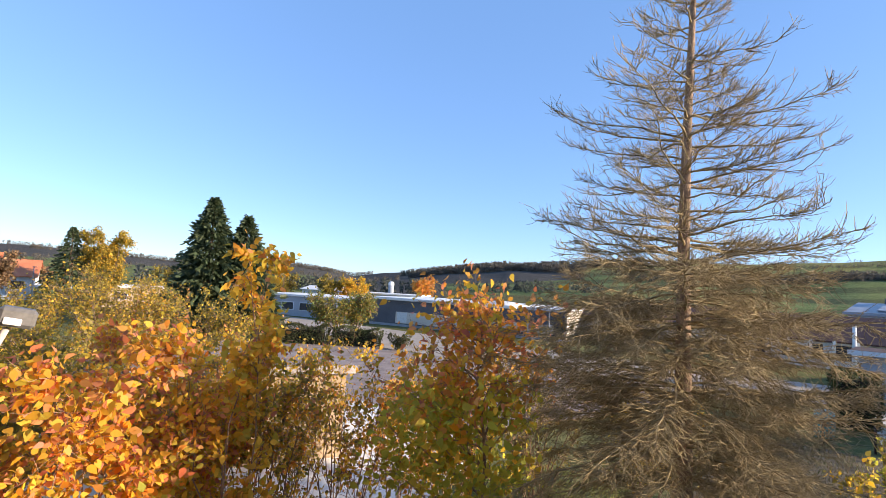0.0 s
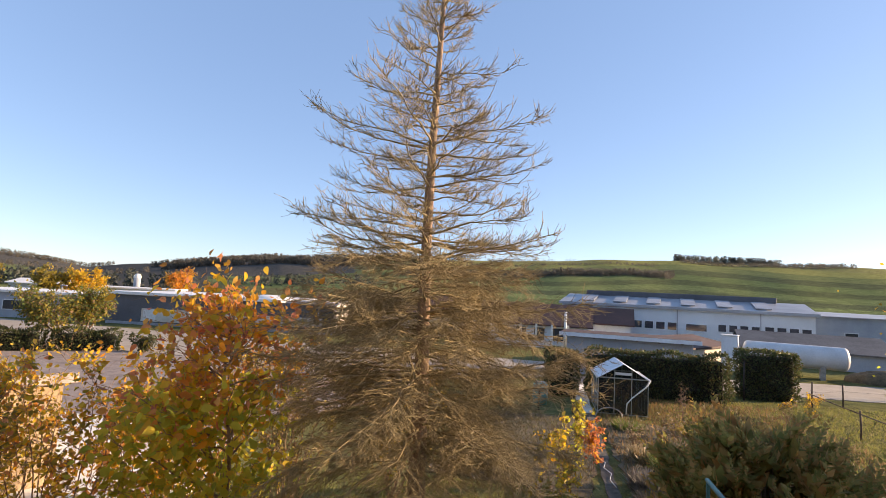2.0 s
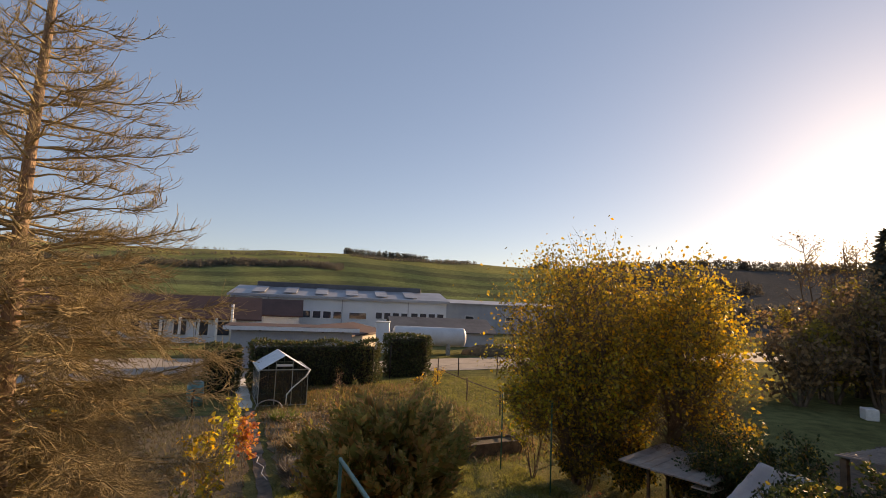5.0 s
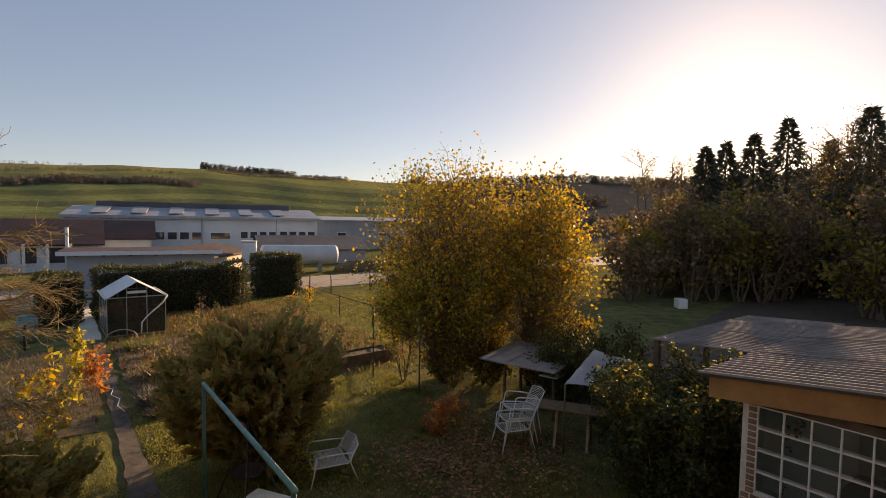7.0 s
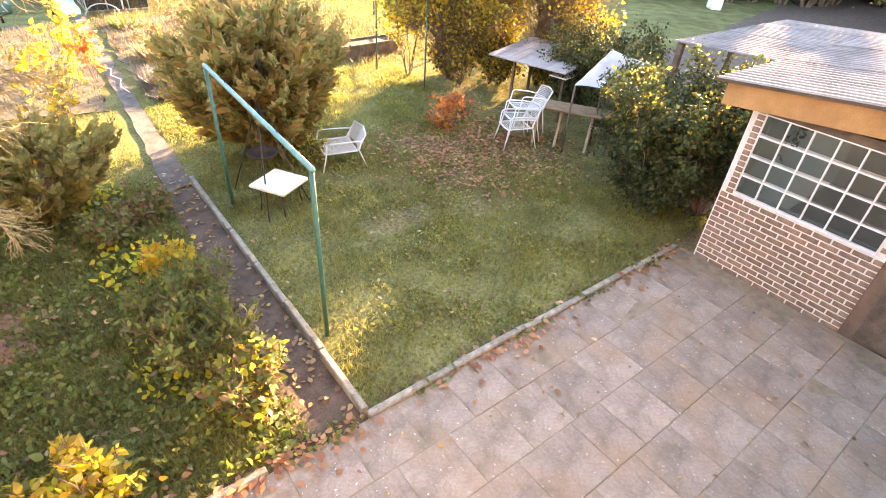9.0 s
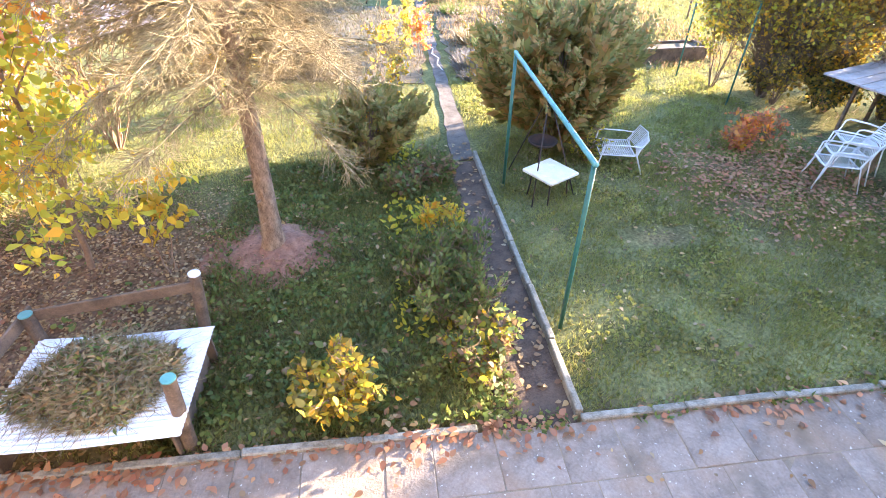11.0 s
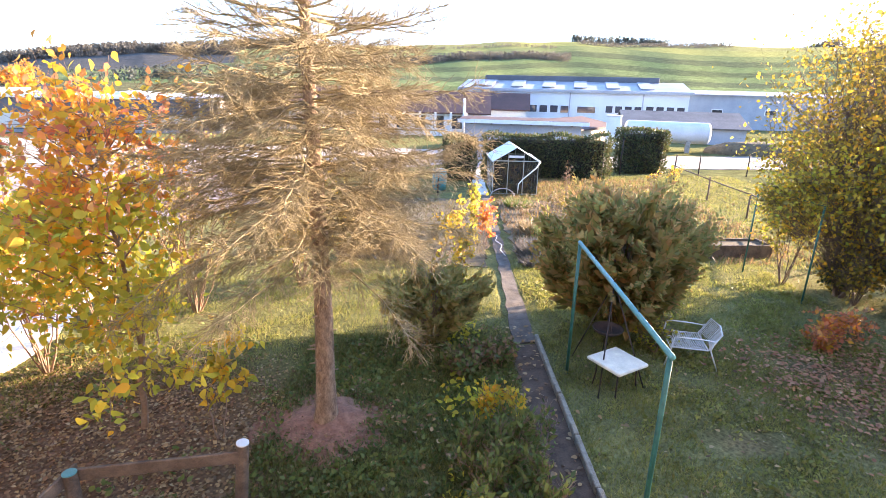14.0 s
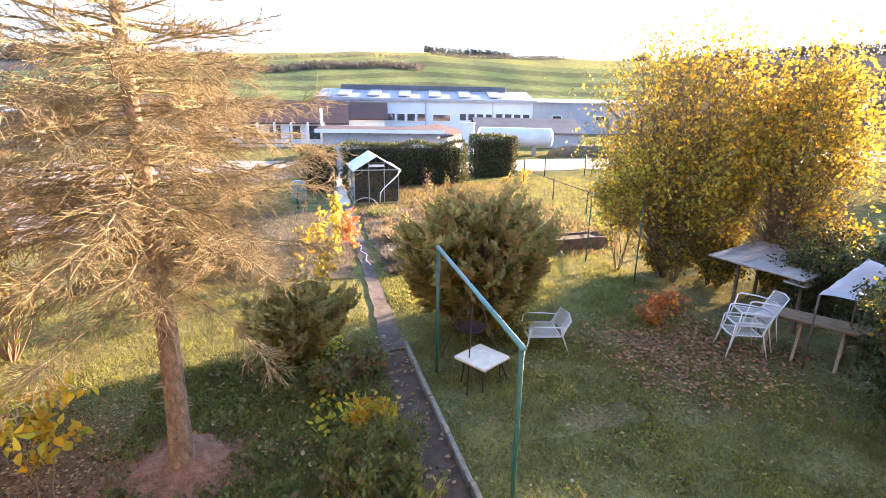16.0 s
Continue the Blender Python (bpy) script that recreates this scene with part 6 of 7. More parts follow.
# the red-roofed building with posts along its eaves
h, ln = hall((16.5, 47.5), (25.6, 42.2), 9, 2.3, 1.7, M_WHITE_WALL, M_RED_ROOF, "low building with a brown-red tiled roof", [(0.6 + k * 1.7, 1.7 + k * 1.7, 0.6, 1.9) for k in range(5)], "tiled_roof_building", 0.5)
for k in range(7):
    part("post", block(0.2 + k * 1.42, 0.4 + k * 1.42, -0.55, -0.4, 0, 2.15), M_WHITE_PAINT, h)
rod("chimney_pipe", [(8.6, -0.8, 0.0), (8.6, -0.8, 2.0), (8.6, -0.8, 3.4)], 0.12, M_PALE_ROOF, h)
hall((6.0, 56.5), (17, 51.5), 9, 2.6, 1.6, M_BEIGE_WALL, M_RED_ROOF, "tiled building half hidden behind the dead tree", [], "tiled_roof_building", 0.5)
hall((26.2, 52.0), (33.5, 47.0), 7, 2.4, 1.5, M_WHITE_WALL, M_RED_ROOF, "brown-red roofed annex before the white hall", [(0.8, 2.2, 0.8, 1.8), (3.2, 4.6, 0.8, 1.8)], "tiled_roof_building", 0.4)
# the low pale building behind the hedge
a, b = (16.2, 29.0), (22.0, 25.0)
m, ln = frame_of(a, b)
h = thing("low_outbuilding", m, "long low outbuilding with pale blue-grey wall", "building")
part("wall", block(0, ln, 0, 2.2, -0.1, 2.3), M_GREY_WALL, h)
part("roof", block(-0.35, ln + 0.35, -0.45, 2.5, 2.36, 2.5, Matrix.Rotation(radians(0.6), 4, "X"), 0.02), M_RED_ROOF, h)
part("eave_board", block(-0.4, ln + 0.4, -0.52, -0.46, 2.26, 2.48), M_WHITE_WALL, h)
for k in range(6):
    part("rafter_end", block(0.4 + k * 1.2, 0.5 + k * 1.2, -0.45, -0.005, 2.2, 2.3), M_WOOD_OLD, h)
# roofs between hedge and hall
M_GREY_ROOF_DARK = surface("dark_fibre_roof", (0.09, 0.085, 0.085), (0.17, 0.16, 0.155), 0.5, 0.8, 0.3, 8)
hall((25.0, 30.0), (33.8, 34.5), 6, 1.6, 0.55, M_BEIGE_WALL, M_RED_ROOF, "low tiled roof behind the storage tank", [], "tiled_roof_building", 0.3)
hall((36.8, 36.0), (44.6, 29.6), 8, 1.5, 1.15, M_GREY_WALL, M_GREY_ROOF_DARK, "low dark-roofed shed beyond the tank", [], "tiled_roof_building", 0.3)
# the storage tank and the white block beside it
m, ln = frame_of((30.6, 31.9), (35.6, 26.4))
t = thing("storage_tank", m, "long white horizontal steel tank on saddles", "tank")
bm = bmesh.new()
bmesh.ops.create_cone(bm, segments=36, radius1=0.78, radius2=0.78, depth=5.6, cap_ends=False)
for z, s in ((2.8, 1), (-2.8, -1)):
    sp = bmesh.ops.create_uvsphere(bm, u_segments=36, v_segments=12, radius=0.78)["verts"]
    bmesh.ops.delete(bm, geom=[v for v in sp if v.co.z * s < -0.01], context="VERTS")
    sp = [v for v in sp if v.is_valid]
    bmesh.ops.scale(bm, vec=(1, 1, 0.4), verts=sp)
    bmesh.ops.translate(bm, vec=(0, 0, z), verts=sp)
bmesh.ops.transform(bm, matrix=Matrix.Translation((4.4, 0, 1.45)) @ Matrix.Rotation(radians(90), 4, "Y"), verts=bm.verts)
part("shell", bm, M_TANK, t, smooth=True)
for x in (2.8, 6.0):
    part("saddle", block(x - 0.15, x + 0.15, -0.6, 0.6, 0, 0.9), M_CONCRETE, t)
k = thing("white_kiosk", m @ Matrix.Translation((0.1, -0.2, 0)), "narrow white rendered block beside the tank", "kiosk")
part("body", block(-0.1, 0.95, -0.5, 0.6, 0, 2.45, None, 0.03), M_WHITE_WALL, k)
part("cap", block(-0.16, 1.0, -0.56, 0.66, 2.453, 2.55, None, 0.02), M_PALE_ROOF, k)
mound = bmesh.new()
bmesh.ops.create_uvsphere(mound, u_segments=36, v_segments=14, radius=1)
for w in mound.verts:
    w.co = Vector((w.co.x * 3.6, w.co.y * 1.6, w.co.z * 0.95 + 0.15 * noise.noise(w.co * 3)))
e = part("earth_mound", mound, M_BED, None, "", True)
e.matrix_world = pose(38.6, 24.6, 0.0, 0, 0, -45)
tagged(e, "heap of dark earth beside the sandy road", "mound", kind="structure")

# the dark hall in the west with its pale flat roof
m, ln = frame_of((-17.2, 56.2), (3.5, 50.0))
h = thing("industrial_hall", m, "long dark grey hall with a pale flat roof", "building")
part("wall", block(0, ln, 0, 16, -0.6, 2.75), M_DARK_WALL, h)
part("end_wall", block(ln + 0.003, ln + 0.2, 0.2, 16, -0.6, 2.8), M_BEIGE_WALL, h)
part("roof", block(-0.4, ln - 5, -0.3, 16, 2.76, 3.05, None, 0.03), M_PALE_ROOF, h)
part("roof", block(ln - 4.95, ln + 0.2, 1.2, 16, 2.76, 2.98, None, 0.03), M_PALE_ROOF, h)
bm = bmesh.new()
bmesh.ops.create_uvsphere(bm, u_segments=24, v_segments=10, radius=1)
bmesh.ops.scale(bm, vec=(2.2, 1.6, 0.42), verts=bm.verts)
bmesh.ops.translate(bm, vec=(ln - 7, 2.5, 3.0), verts=bm.verts)
part("roof_dome", bm, M_PALE_ROOF, h, "shallow pale roof dome", True)
w = part("loading_front", block(3.4, 13.5, -0.12, -0.003, 0.35, 1.55), M_BEIGE_WALL, h, "pale recessed loading front")
for x in (3.6, 11.6):
    part("door", block(x, x + 1.2, -0.14, -0.121, 0.4, 1.5), M_WHITE_PAINT, w)
part("loading_front", block(14.3, ln - 1.0, -0.1, -0.003, 0.6, 1.5), M_BEIGE_WALL, h)
part("skirting", block(0, ln, -0.06, -0.003, -0.2, 0.25), M_GREY_ROOF, h)
hall((-33, 60.5), (-19.0, 57.5), 10, 2.35, 0, M_GREY_WALL, M_PALE_ROOF, "pale flat-roofed workshop beside the dark hall", [(1 + k * 2.6, 2.8 + k * 2.6, 0.7, 1.7) for k in range(5)], "workshop")
hall((-28, 82), (-17, 82), 8, 2.8, 0, M_WHITE_WALL, M_PALE_ROOF, "white flat-roofed building in the distance", [(0.8 + k * 2.2, 2.4 + k * 2.2, 1.1, 2.0) for k in range(4)], "white_building")
hall((-38, 84), (-30, 83), 6, 3.0, 0.6, M_WHITE_WALL, M_PALE_ROOF, "small white building in the distance", [], "white_building")
d = thing("white_dome", pose(-24.5, 92, 0), "white dome-topped tower in the distance", "tower")
bm = bmesh.new()
bmesh.ops.create_cone(bm, segments=20, radius1=0.5, radius2=0.5, depth=4.6, cap_ends=True)
bmesh.ops.translate(bm, vec=(0, 0, 2.3), verts=bm.verts)
part("shaft", bm, M_GREY_WALL, d)
bm = bmesh.new()
bmesh.ops.create_uvsphere(bm, u_segments=20, v_segments=10, radius=0.55)
bmesh.ops.translate(bm, vec=(0, 0, 4.6), verts=bm.verts)
part("dome", bm, M_PALE_ROOF, d, smooth=True)
# houses towards the left
hall((-47.5, 52.0), (-39.5, 58.0), 8, 2.25, 0, M_TAN_WALL, M_PALE_ROOF, "tan flat-roofed house behind the shrubs", [(1.2, 2.6, 0.9, 1.8), (6.0, 7.4, 0.9, 1.8)], "flat_house")
h, ln = hall((-67, 46.5), (-58.8, 54.2), 8, 3.0, 1.9, M_WHITE_WALL, M_ORANGE_ROOF, "white house with an orange tiled roof", [(1.5, 2.9, 1.2, 2.3), (5.5, 6.9, 1.2, 2.3), (9, 10.4, 1.2, 2.3)], "tiled_house")
part("chimney", block(7, 7.6, 3.6, 4.2, 4.6, 5.6), M_ORANGE_ROOF, h)
hall((-58.0, 54.0), (-55.5, 57.0), 4, 1.6, 0, M_BEIGE_WALL, M_PALE_ROOF, "pale garage beside the house", [], "garage")
# long dark hedge before the west hall
for (x0, y0), (x1, y1) in [((-16.5, 33.6), (-13.4, 34.2)), ((-13.0, 34.4), (-9.9, 35.0))]:
    u0, v0 = x0 * GU[0] + y0 * GU[1], x0 * GV[0] + y0 * GV[1]
    u1, v1 = x1 * GU[0] + y1 * GU[1], x1 * GV[0] + y1 * GV[1]
    hedge(u0, v0, u1, v1, 0.8, 1.15, "dark clipped hedge along the gravel yard")
woody("round_bush", (-8.3, 34.2, 0), 1.1, 0.8, "small round dark bush by the gravel yard", "shrub", [(L_DARK, 1.0, 0.0, 1.1)], stems=10, clear=0.05, side=10, side_len=0.4, leaf_n=1500, leaf=0.12, radius=0.02)
for x, y, hh in [(-17.6, 47.0, 3.4), (-12.9, 40, 2.6), (2.0, 47.5, 3.2), (-54.5, 50, 4.0)]:
    lp = thing("street_lamp", pose(x, y, 0), "slender grey street lamp by the yard", "lamp")
    rod("pole", [(0, 0, 0), (0, 0, hh / 2), (0, 0, hh)], 0.05, M_GREY_ROOF, lp)
    part("head", block(-0.12, 0.35, -0.1, 0.1, hh + 0.003, hh + 0.1, None, 0.02), M_GREY_ROOF, lp)
g = thing("low_garage", pose(-8.7, 9.3, 0, 0, 0, 38), "low garage with a flat gravelled roof behind the shrubs", "garage")
part("wall", block(0, 5.5, 0, 3, 0, 2.05), M_WOOD_PALE, g)
part("roof", block(-0.2, 5.7, -0.2, 3.2, 2.053, 2.25, None, 0.02), M_BOARD, g)
part("roof_gravel", block(-0.12, 5.62, -0.12, 3.12, 2.253, 2.27), M_GRAVEL, g, "pinkish gravel covering")


# ---- the brick shed ----
def shed():
    """Seen from the terrace: brick wall with a barred window, wooden fascia, falling corrugated roof."""
    s = thing("brick_shed", gpose(7.35, 0), "brown brick garden shed with a corrugated roof", "shed")
    v0, v1, top = 0.75, 2.7, 2.3
    wv0, wv1, wz0, wz1 = 0.86, 2.53, 1.12, 2.2
    wall = part("wall", block(0.012, 0.2, v0, v1, 0, wz0), M_MORTAR, s, "brown bricks in pale mortar")
    part("wall", block(0.012, 0.2, v0, wv0, wz0, top), M_MORTAR, s)
    part("wall", block(0.012, 0.2, wv1, v1, wz0, top), M_MORTAR, s)
    part("lintel", block(0.0, 0.2, wv0, wv1, wz1, top), M_WOOD_OLD, s)
    part("end_wall", block(0.2, 4.5, v1 - 0.2, v1, 0, 2.25), M_MORTAR, s)
    part("back_wall", block(4.5, 4.7, -0.55, v1, 0, 2.2), M_MORTAR, s)
    part("door_wall", block(0.02, 0.2, -0.55, v0, 0, 2.45), M_DOOR, s, "brown wooden door front")
    door = part("door", block(-0.02, 0.02, -0.4, 0.6, 0.05, 2.0, None, 0.01), M_WOOD_OLD, s)
    part("handle", block(-0.06, -0.021, 0.45, 0.55, 1.0, 1.03), M_DARK_STEEL, door)
    part("floor", block(0.2, 4.5, -0.5, v1 - 0.2, 0.0, 0.04), M_CONCRETE, s)
    course, bl, j = 0.078, 1.95 / 9, 0.02
    bm = block(0.0, 0.1, 0, bl - j, 0, course - j, None, 0.004)
    full = bpy.data.meshes.new("brick")
    bm.to_mesh(full)
    bm = block(0.0, 0.1, 0, bl / 2 - j, 0, course - j, None, 0.004)
    half = bpy.data.meshes.new("half_brick")
    bm.to_mesh(half)
    for me in (full, half):
        me.materials.append(M_BRICK)
    for c in range(29):
        z = c * course + 0.008
        spans = [(v0, v1)] if (z + course < wz0 or z > wz1 + 0.1) else [(v0, wv0 - 0.01), (wv1 + 0.01, v1)]
        for a, b in spans:
            y = a + (c % 2) * bl / 2
            if c % 2 and b - a > 0.09:
                ob = link("brick", half, None, wall)
                ob.matrix_local = pose(random.uniform(-0.002, 0.002), a, z)
            while y + bl <= b + 0.004:
                ob = link("brick", full, None, wall)
                ob.matrix_local = pose(random.uniform(-0.003, 0.003), y, z, random.uniform(-0.4, 0.4), 0, random.uniform(-0.4, 0.4))
                y += bl
            if y + bl / 2 <= b + 0.004:
                ob = link("brick", half, None, wall)
                ob.matrix_local = pose(random.uniform(-0.002, 0.002), y, z)
    win = part("window", block(-0.008, 0.06, wv0, wv1, wz0, wz0 + 0.02), M_WHITE_PAINT, s, "white painted window bars")
    cols, rows = 6, 4
    for k in range(cols + 1):
        y = wv0 + (wv1 - wv0) * k / cols
        part("glazing_bar", block(0.0, 0.05, max(wv0, y - 0.008), min(wv1, y + 0.008), wz0 + 0.022, wz1), M_WHITE_PAINT, win)
    for k in range(1, rows + 1):
        z = wz0 + (wz1 - wz0) * k / rows
        part("glazing_bar", block(0.003, 0.047, wv0, wv1, z - 0.015, z), M_WHITE_PAINT, win)
    for i in range(cols):
        for k in range(rows):
            y, z = wv0 + (wv1 - wv0) * i / cols, wz0 + (wz1 - wz0) * k / rows
            p = part("pane", block(0.02, 0.026, y + 0.013, y + (wv1 - wv0) / cols - 0.013, z + 0.033, z + (wz1 - wz0) / rows - 0.025, pose(0, 0, 0, 0, 0, 0)), M_BLOCK_GLASS, win)
    # verge board and the falling roof: low at the far end, rising towards the house
    def roof_z(v):
        return 2.5 + (3.0 - v) * 0.11
    bm = bmesh.new()
    sec = [(3.05, roof_z(3.05) - 0.3), (3.05, roof_z(3.05) - 0.02), (-0.6, roof_z(-0.6) - 0.02), (-0.6, roof_z(-0.6) - 0.34)]
    a = [bm.verts.new((-0.14, y, z)) for y, z in sec]
    b = [bm.verts.new((-0.1, y, z)) for y, z in sec]
    bm.faces.new(a)
    bm.faces.new(b[::-1])
    for i in range(4):
        bm.faces.new((a[i], b[i], b[(i + 1) % 4], a[(i + 1) % 4]))
    bmesh.ops.recalc_face_normals(bm, faces=bm.faces)
    part("fascia", bm, M_FASCIA, s, "orange-brown stained wooden fascia")
    part("eave_board", block(-0.1, 4.7, 3.02, 3.05, 2.2, 2.46), M_FASCIA, s)
    for k in range(6):
        corrugated(s, -0.25 + k * 0.9, 0.93, 3.2, -0.6, roof_z)


def corrugated(parent, x0, width, y0, y1, height_at, wave=0.15):
    nx = int(width / wave * 10)
    xs = np.linspace(x0, x0 + width, nx)
    ys = np.array([y0, (y0 + y1) / 2, y1])
    X, Y = np.meshgrid(xs, ys, indexing="ij")
    Z = height_at(Y) + 0.022 * np.sin(X / wave * TAU) + 0.004 * (int(x0 * 10) % 2)
    V = np.stack([X, Y, Z], -1).reshape(-1, 3)
    idx = np.arange(nx * 3).reshape(nx, 3)
    F = np.stack([idx[:-1, :-1], idx[:-1, 1:], idx[1:, 1:], idx[1:, :-1]], -1).reshape(-1, 4)
    v, f = merged([(V, F), (V - np.array([0, 0, 0.008]), F[:, ::-1])])
    link("roof_sheet", np_mesh("roof_sheet", v, f, True), M_FIBRE, parent)


shed()
lean = thing("lean_to", gpose(10.0, 3.45), "open lean-to with a corrugated roof behind the shed", "shed")
for k in range(5):
    corrugated(lean, k * 0.9, 0.93, 2.0, 0.0, lambda y: 2.12 + (2.0 - y) * 0.06)
for x in (0.1, 2.2, 4.3):
    for y in (0.1, 1.9):
        part("post", block(x - 0.05, x + 0.05, y - 0.05, y + 0.05, 0, 2.08), M_WOOD_OLD, lean)
bin_ = thing("white_crate", pose(30.5, 0.2, 0, 0, 0, 20), "pale upturned crate glinting in the yard", "crate")
part("body", block(-0.35, 0.35, -0.25, 0.25, 0, 0.5, None, 0.03), M_WHITE_PAINT, bin_)


# ---- grass, weeds and fallen leaves ----
def scatter(n, u0, u1, v0, v1):
    return rng.uniform(u0, u1, n), rng.uniform(v0, v1, n)


def to_world(u, v, z):
    return np.stack([GU[0] * u + GV[0] * v, GU[1] * u + GV[1] * v, z], -1)


def grass(name, n, area, size, mat_leaf, label, keep, patch=1.0):
    u, v = scatter(n, *area)
    clump = np.sin(u * 3.1 + 2 * np.sin(v * 2.3)) * np.sin(v * 2.7 + np.sin(u * 1.9))
    k = keep(u, v) & (rng.uniform(-1.0, 1.0, n) < clump * patch + 0.45)
    u, v = u[k], v[k]
    p = to_world(u, v, np.full(len(u), -0.005))
    way = rng.normal(size=p.shape) * 0.55 + np.array([0, 0, 1.0])
    vv, ff = leaves(p, way, size * rng.uniform(0.5, 1.3, len(p)), BLADE * np.array([1.3, 1, 1]))
    tagged(link(name, np_mesh(name, vv, ff), mat_leaf), label, "grass", kind="stuff")


grass("lawn_grass", 170000, (2.05, 8.5, 3.0, 13), 0.075, L_GRASS, "short uneven lawn grass by the drying frame", lambda u, v: (v > 3.02) & ~((u > 3.6) & (u < 4.8) & (v > 5.5) & (v < 6.0)))
grass("rough_grass", 110000, (-6.3, 1.5, 3.0, 12.6), 0.075, L_GRASS, "rough grass between the trees", lambda u, v: ((u + 3.6) ** 2 / 4 + (v - 5.2) ** 2 / 4 > 0.8) & ((u + 1.2) ** 2 + (v - 6.0) ** 2 > 0.5))
grass("meadow_grass", 90000, (2.4, 16, 12.6, 28), 0.1, L_GRASS, "dry meadow grass towards the road", lambda u, v: (u > 6.5) | (v > 20.6), 0.6)
grass("meadow_straw", 15000, (6.5, 16, 9.0, 28), 0.1, L_STRAW, "straw-coloured tufts in the meadow", lambda u, v: u > 6.8, 0.8)
grass("bed_weeds", 15000, (2.4, 8.6, 12.9, 25.5), 0.16, L_WITHER, "withered weeds in the garden bed", lambda u, v: u > 2.4, 0.9)
grass("dry_weeds", 14000, (2.4, 10.5, 12.9, 26), 0.2, L_BROWN, "brown dry weeds before the hedge", lambda u, v: u > 2.4, 0.9)
grass("bed_weeds", 7000, (-2.2, 1.5, 12.9, 20.4), 0.17, L_WITHER, "withered weeds in the dark bed", lambda u, v: u < 1.5, 0.7)


def litter(name, n, area, size, mat_leaf, label, keep, z=0.02, shape=KITE, lift=0.15, category="leaves", up=0.0):
    u, v = scatter(n, *area)
    k = keep(u, v)
    u, v = u[k], v[k]
    p = to_world(u, v, z + rng.uniform(0, 0.02, len(u)))
    way = rng.normal(size=p.shape) * np.array([1, 1, lift]) + np.array([0, 0, up])
    flat = rng.normal(size=p.shape) * 0.25 + np.array([0, 0, 1.0])
    vv, ff = leaves(p, way, size * rng.uniform(0.5, 1.3, len(p)), shape, None if up else flat)
    tagged(link(name, np_mesh(name, vv, ff), mat_leaf), label, category, kind="stuff")


def thin(density):
    return lambda u, v: rng.uniform(0, 1, len(u)) < density(u, v)


litter("fallen_leaves", 24000, (-6.5, -1.2, 3.0, 8.2), 0.05, L_FALLEN, "carpet of fallen brown leaves under the shrubs", thin(lambda u, v: np.exp(-((u + 4) / 2.2) ** 4 - ((v - 5.3) / 2.2) ** 4)), 0.015, KITE * np.array([1.3, 1, 1]), 0.5)
litter("fallen_leaves", 700, (-1.2, 1.6, 3.0, 8.5), 0.07, L_FALLEN, "fallen leaves on the rough grass", thin(lambda u, v: 0.6 + 0 * u), 0.05, ROUND)
litter("fallen_leaves", 520, (1.0, 1.95, 2.9, 9), 0.065, L_FALLEN, "fallen leaves on the soil path", thin(lambda u, v: 0.7 + 0 * u), 0.035, ROUND)
litter("fallen_leaves", 4200, (-5, 7.2, 2.3, 3.0), 0.075, L_RUST, "rusty fallen leaves along the terrace edge", thin(lambda u, v: np.clip((v - 2.3) / 0.6, 0, 1) ** 4 * (0.35 + 0.3 * np.sin(u * 2.1) + 0.35 * (u < 2))), 0.05, ROUND)
litter("fallen_leaves", 260, (-3, 7.2, -0.5, 2.6), 0.06, L_FALLEN, "scattered fallen leaves on the slabs", thin(lambda u, v: 0.5 + 0 * u), 0.05, ROUND)
litter("fallen_leaves", 6500, (4.5, 9.0, 4.8, 9.0), 0.07, L_RUST, "rusty fallen leaves on the shaded lawn", thin(lambda u, v: np.exp(-((u - 6.9) / 1.5) ** 2 - ((v - 7.2) / 1.3) ** 2)), 0.04, ROUND)
litter("fallen_leaves", 500, (2.1, 7.5, 3.0, 8.5), 0.055, L_FALLEN, "single fallen leaves on the lawn", thin(lambda u, v: 0.5 + 0 * u), 0.045, ROUND)
litter("ground_weeds", 15000, (-1.9, 1.45, 3.05, 8.4), 0.058, L_GREEN, "broad-leaved weeds and ground ivy under the conifer", thin(lambda u, v: np.clip(0.55 + 0.45 * np.sin(u * 4 + 2 * np.sin(v * 3)) * np.sin(v * 3.4), 0, 1)), 0.05, ROUND, 0.5, "weeds", 0.35)
grass("shaded_grass", 60000, (-2.0, 1.45, 3.02, 8.6), 0.11, L_SHADE_GRASS, "long grass under the dead conifer, shade painted into its colour", lambda u, v: (u + 1.22) ** 2 + (v - 6.05) ** 2 > 0.28 + 0.22 * np.sin(np.arctan2(v - 6.05, u + 1.22) * 4 + 1), 0.7)
litter("needle_litter", 3200, (-2.3, -0.1, 5.0, 7.1), 0.045, L_BROWN, "dry needles and bark crumbs on the mound", thin(lambda u, v: np.exp(-(((u + 1.2) ** 2 + (v - 6.0) ** 2) / 0.55) ** 2)), 0.1, KITE * np.array([0.4, 1, 1]), 0.3)
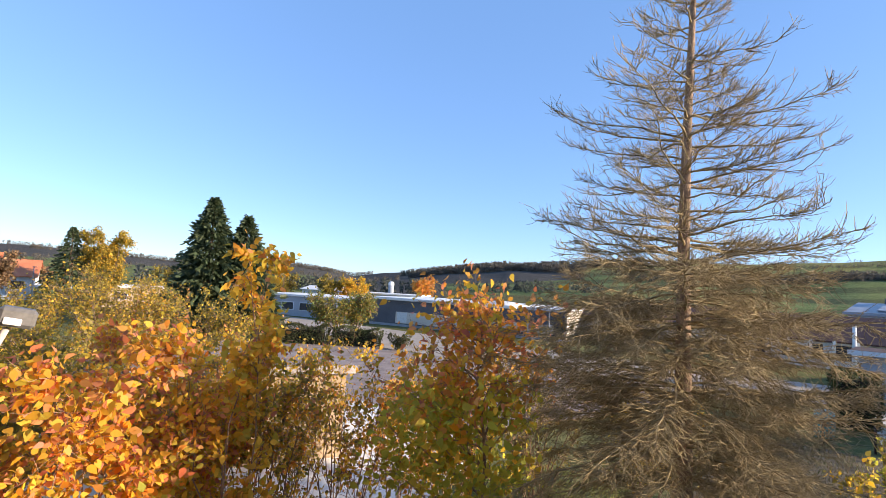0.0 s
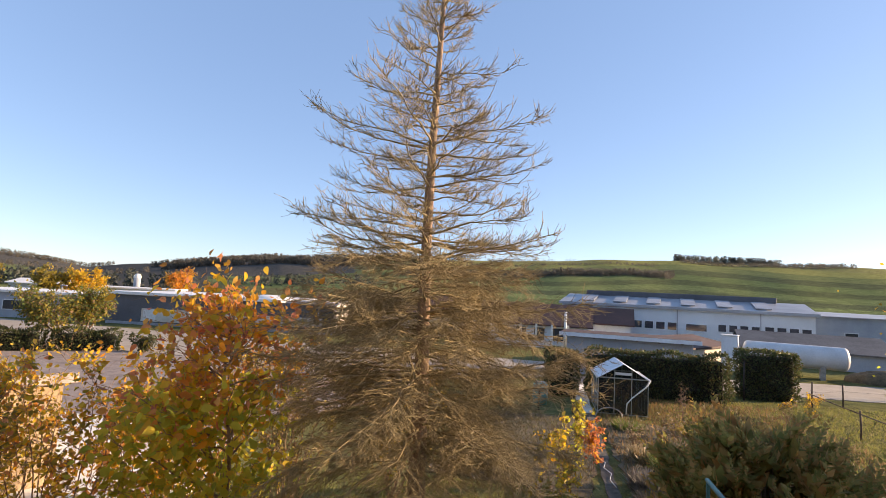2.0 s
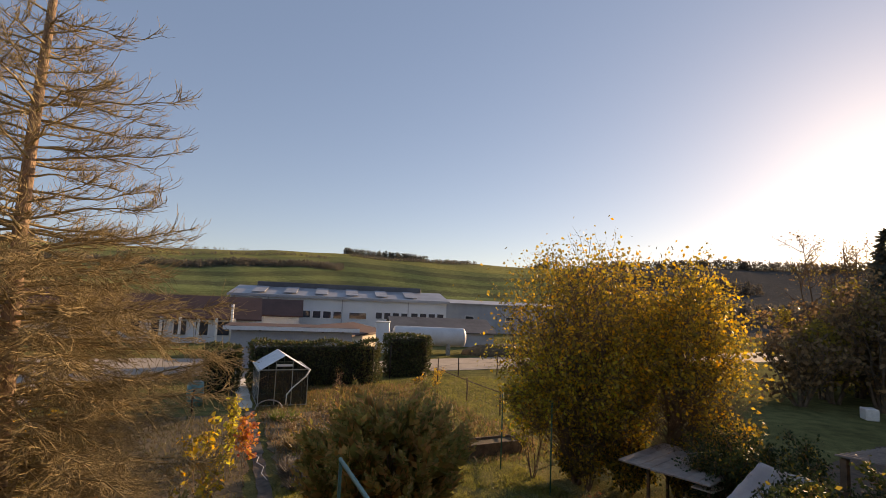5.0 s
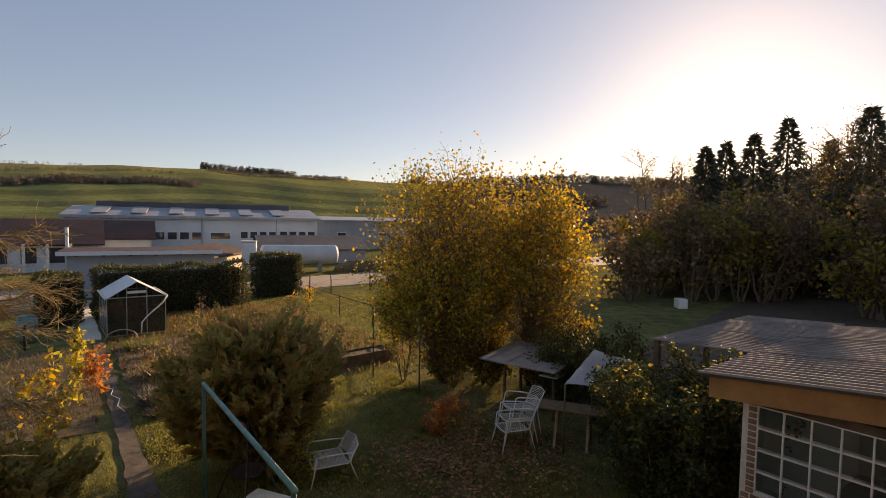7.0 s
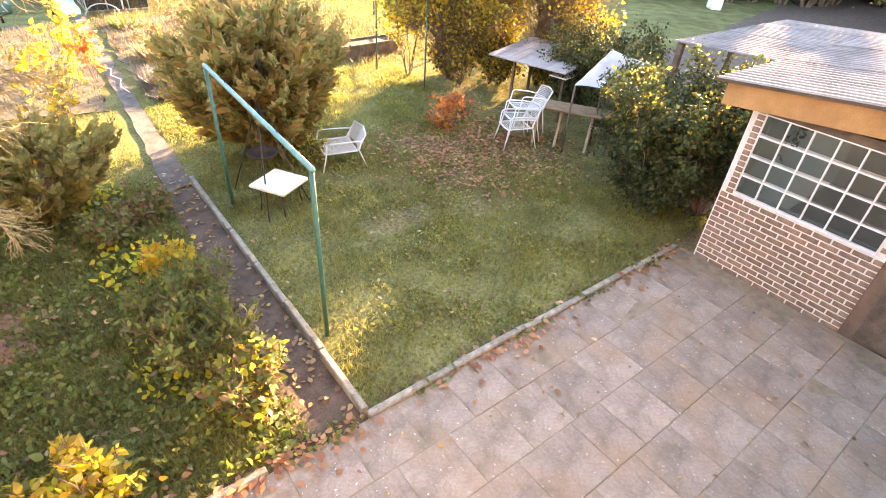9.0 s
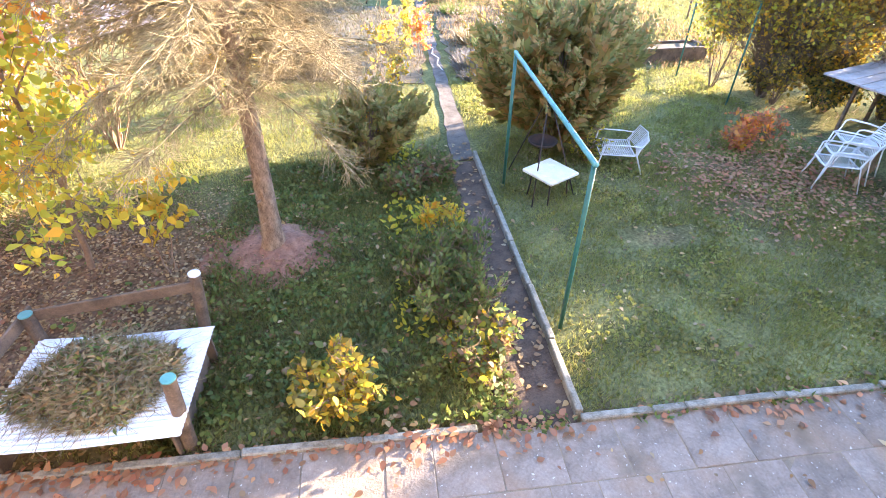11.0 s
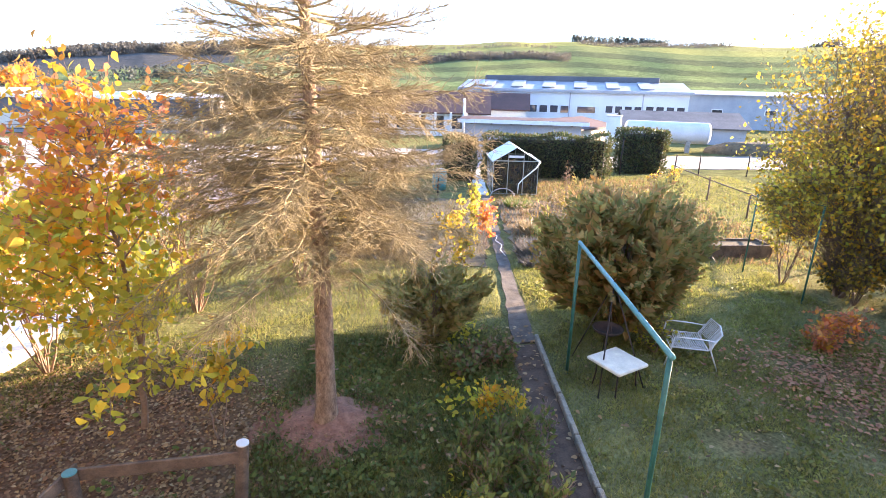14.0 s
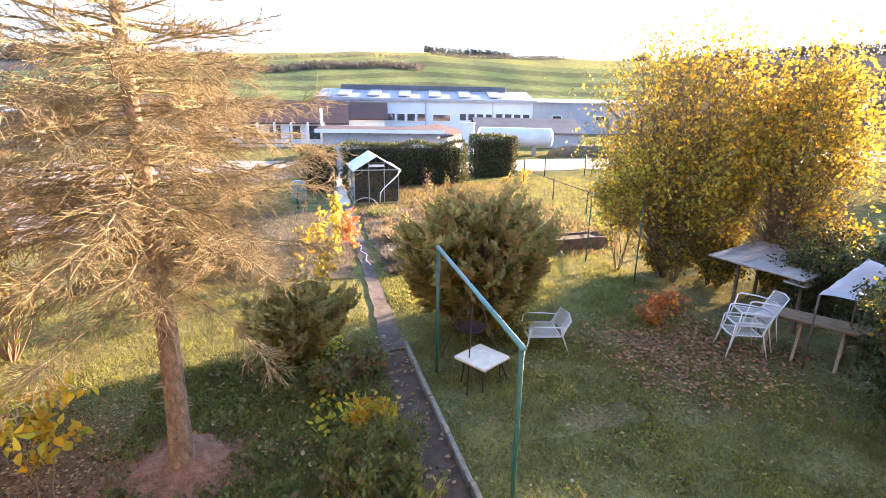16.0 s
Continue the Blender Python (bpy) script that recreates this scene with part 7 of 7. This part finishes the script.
litter("ground_weeds", 4600, (-6.2, -2, 3.0, 8.8), 0.065, L_GREEN, "broad-leaved weeds among fallen leaves", thin(lambda u, v: np.clip(-0.1 + 0.8 * np.sin(u * 2.6 + np.sin(v * 2)) * np.sin(v * 2.2), 0, 1)), 0.05, ROUND, 0.5, "weeds", 0.35)
litter("edge_weeds", 900, (1.2, 7.2, 2.84, 3.05), 0.07, L_GREEN, "moss and weeds along the terrace edging", thin(lambda u, v: np.clip(0.3 + 0.5 * np.sin(u * 5), 0, 1)), 0.05, KITE, 0.5, "weeds", 0.4)
litter("path_leaves", 1100, (0.3, 1.0, 3.0, 9.0), 0.085, L_HAZEL, "yellow-green low leaves along the path", thin(lambda u, v: np.clip(0.5 * np.sin(v * 3.1) + 0.2, 0, 1)), 0.08, ROUND, 0.5, "weeds", 0.4)

litter("lawn_clover", 34000, (2.1, 8.4, 3.05, 11.5), 0.048, L_GRASS, "patches of clover and moss in the lawn", thin(lambda u, v: np.clip(0.1 + 0.9 * np.sin(u * 2.3 + 1.5 * np.sin(v * 1.7)) * np.sin(v * 2.1 + np.sin(u * 3.3)), 0, 1)), 0.03, ROUND, 0.5, "weeds", 0.5)
litter("lawn_thatch", 9000, (2.1, 8.4, 3.05, 11.5), 0.05, L_STRAW, "dry brown thatch showing through the lawn", thin(lambda u, v: np.clip(-0.15 + 0.8 * np.sin(u * 1.9 + 2 + np.sin(v * 2.2)) * np.sin(v * 1.6 + 1), 0, 1)), 0.025, KITE * np.array([0.5, 1, 1]), 0.3, "grass")

# added low golden plants that stand in for the broad tree's crown towards the ground
for x, y, h, half, count in [(13.35, 4.75, 2.9, 1.0, 4200), (13.6, 2.75, 2.5, 0.8, 2600), (12.75, 5.35, 1.9, 0.8, 2600)]:
    woody("golden_shrub", (x, y, 0), h, half, "golden foliage added to fill the broad tree's low crown", "shrub", [(L_OLIVE, 0.6, 0.1, 1.1), (L_YELLOW, 0.3, 0.3, 1.1)], stems=9, clear=0.12, side=24, side_len=0.7, leaf_n=count, leaf=0.1, radius=0.013, bark=M_BARK, group="golden shrubs under the tree")
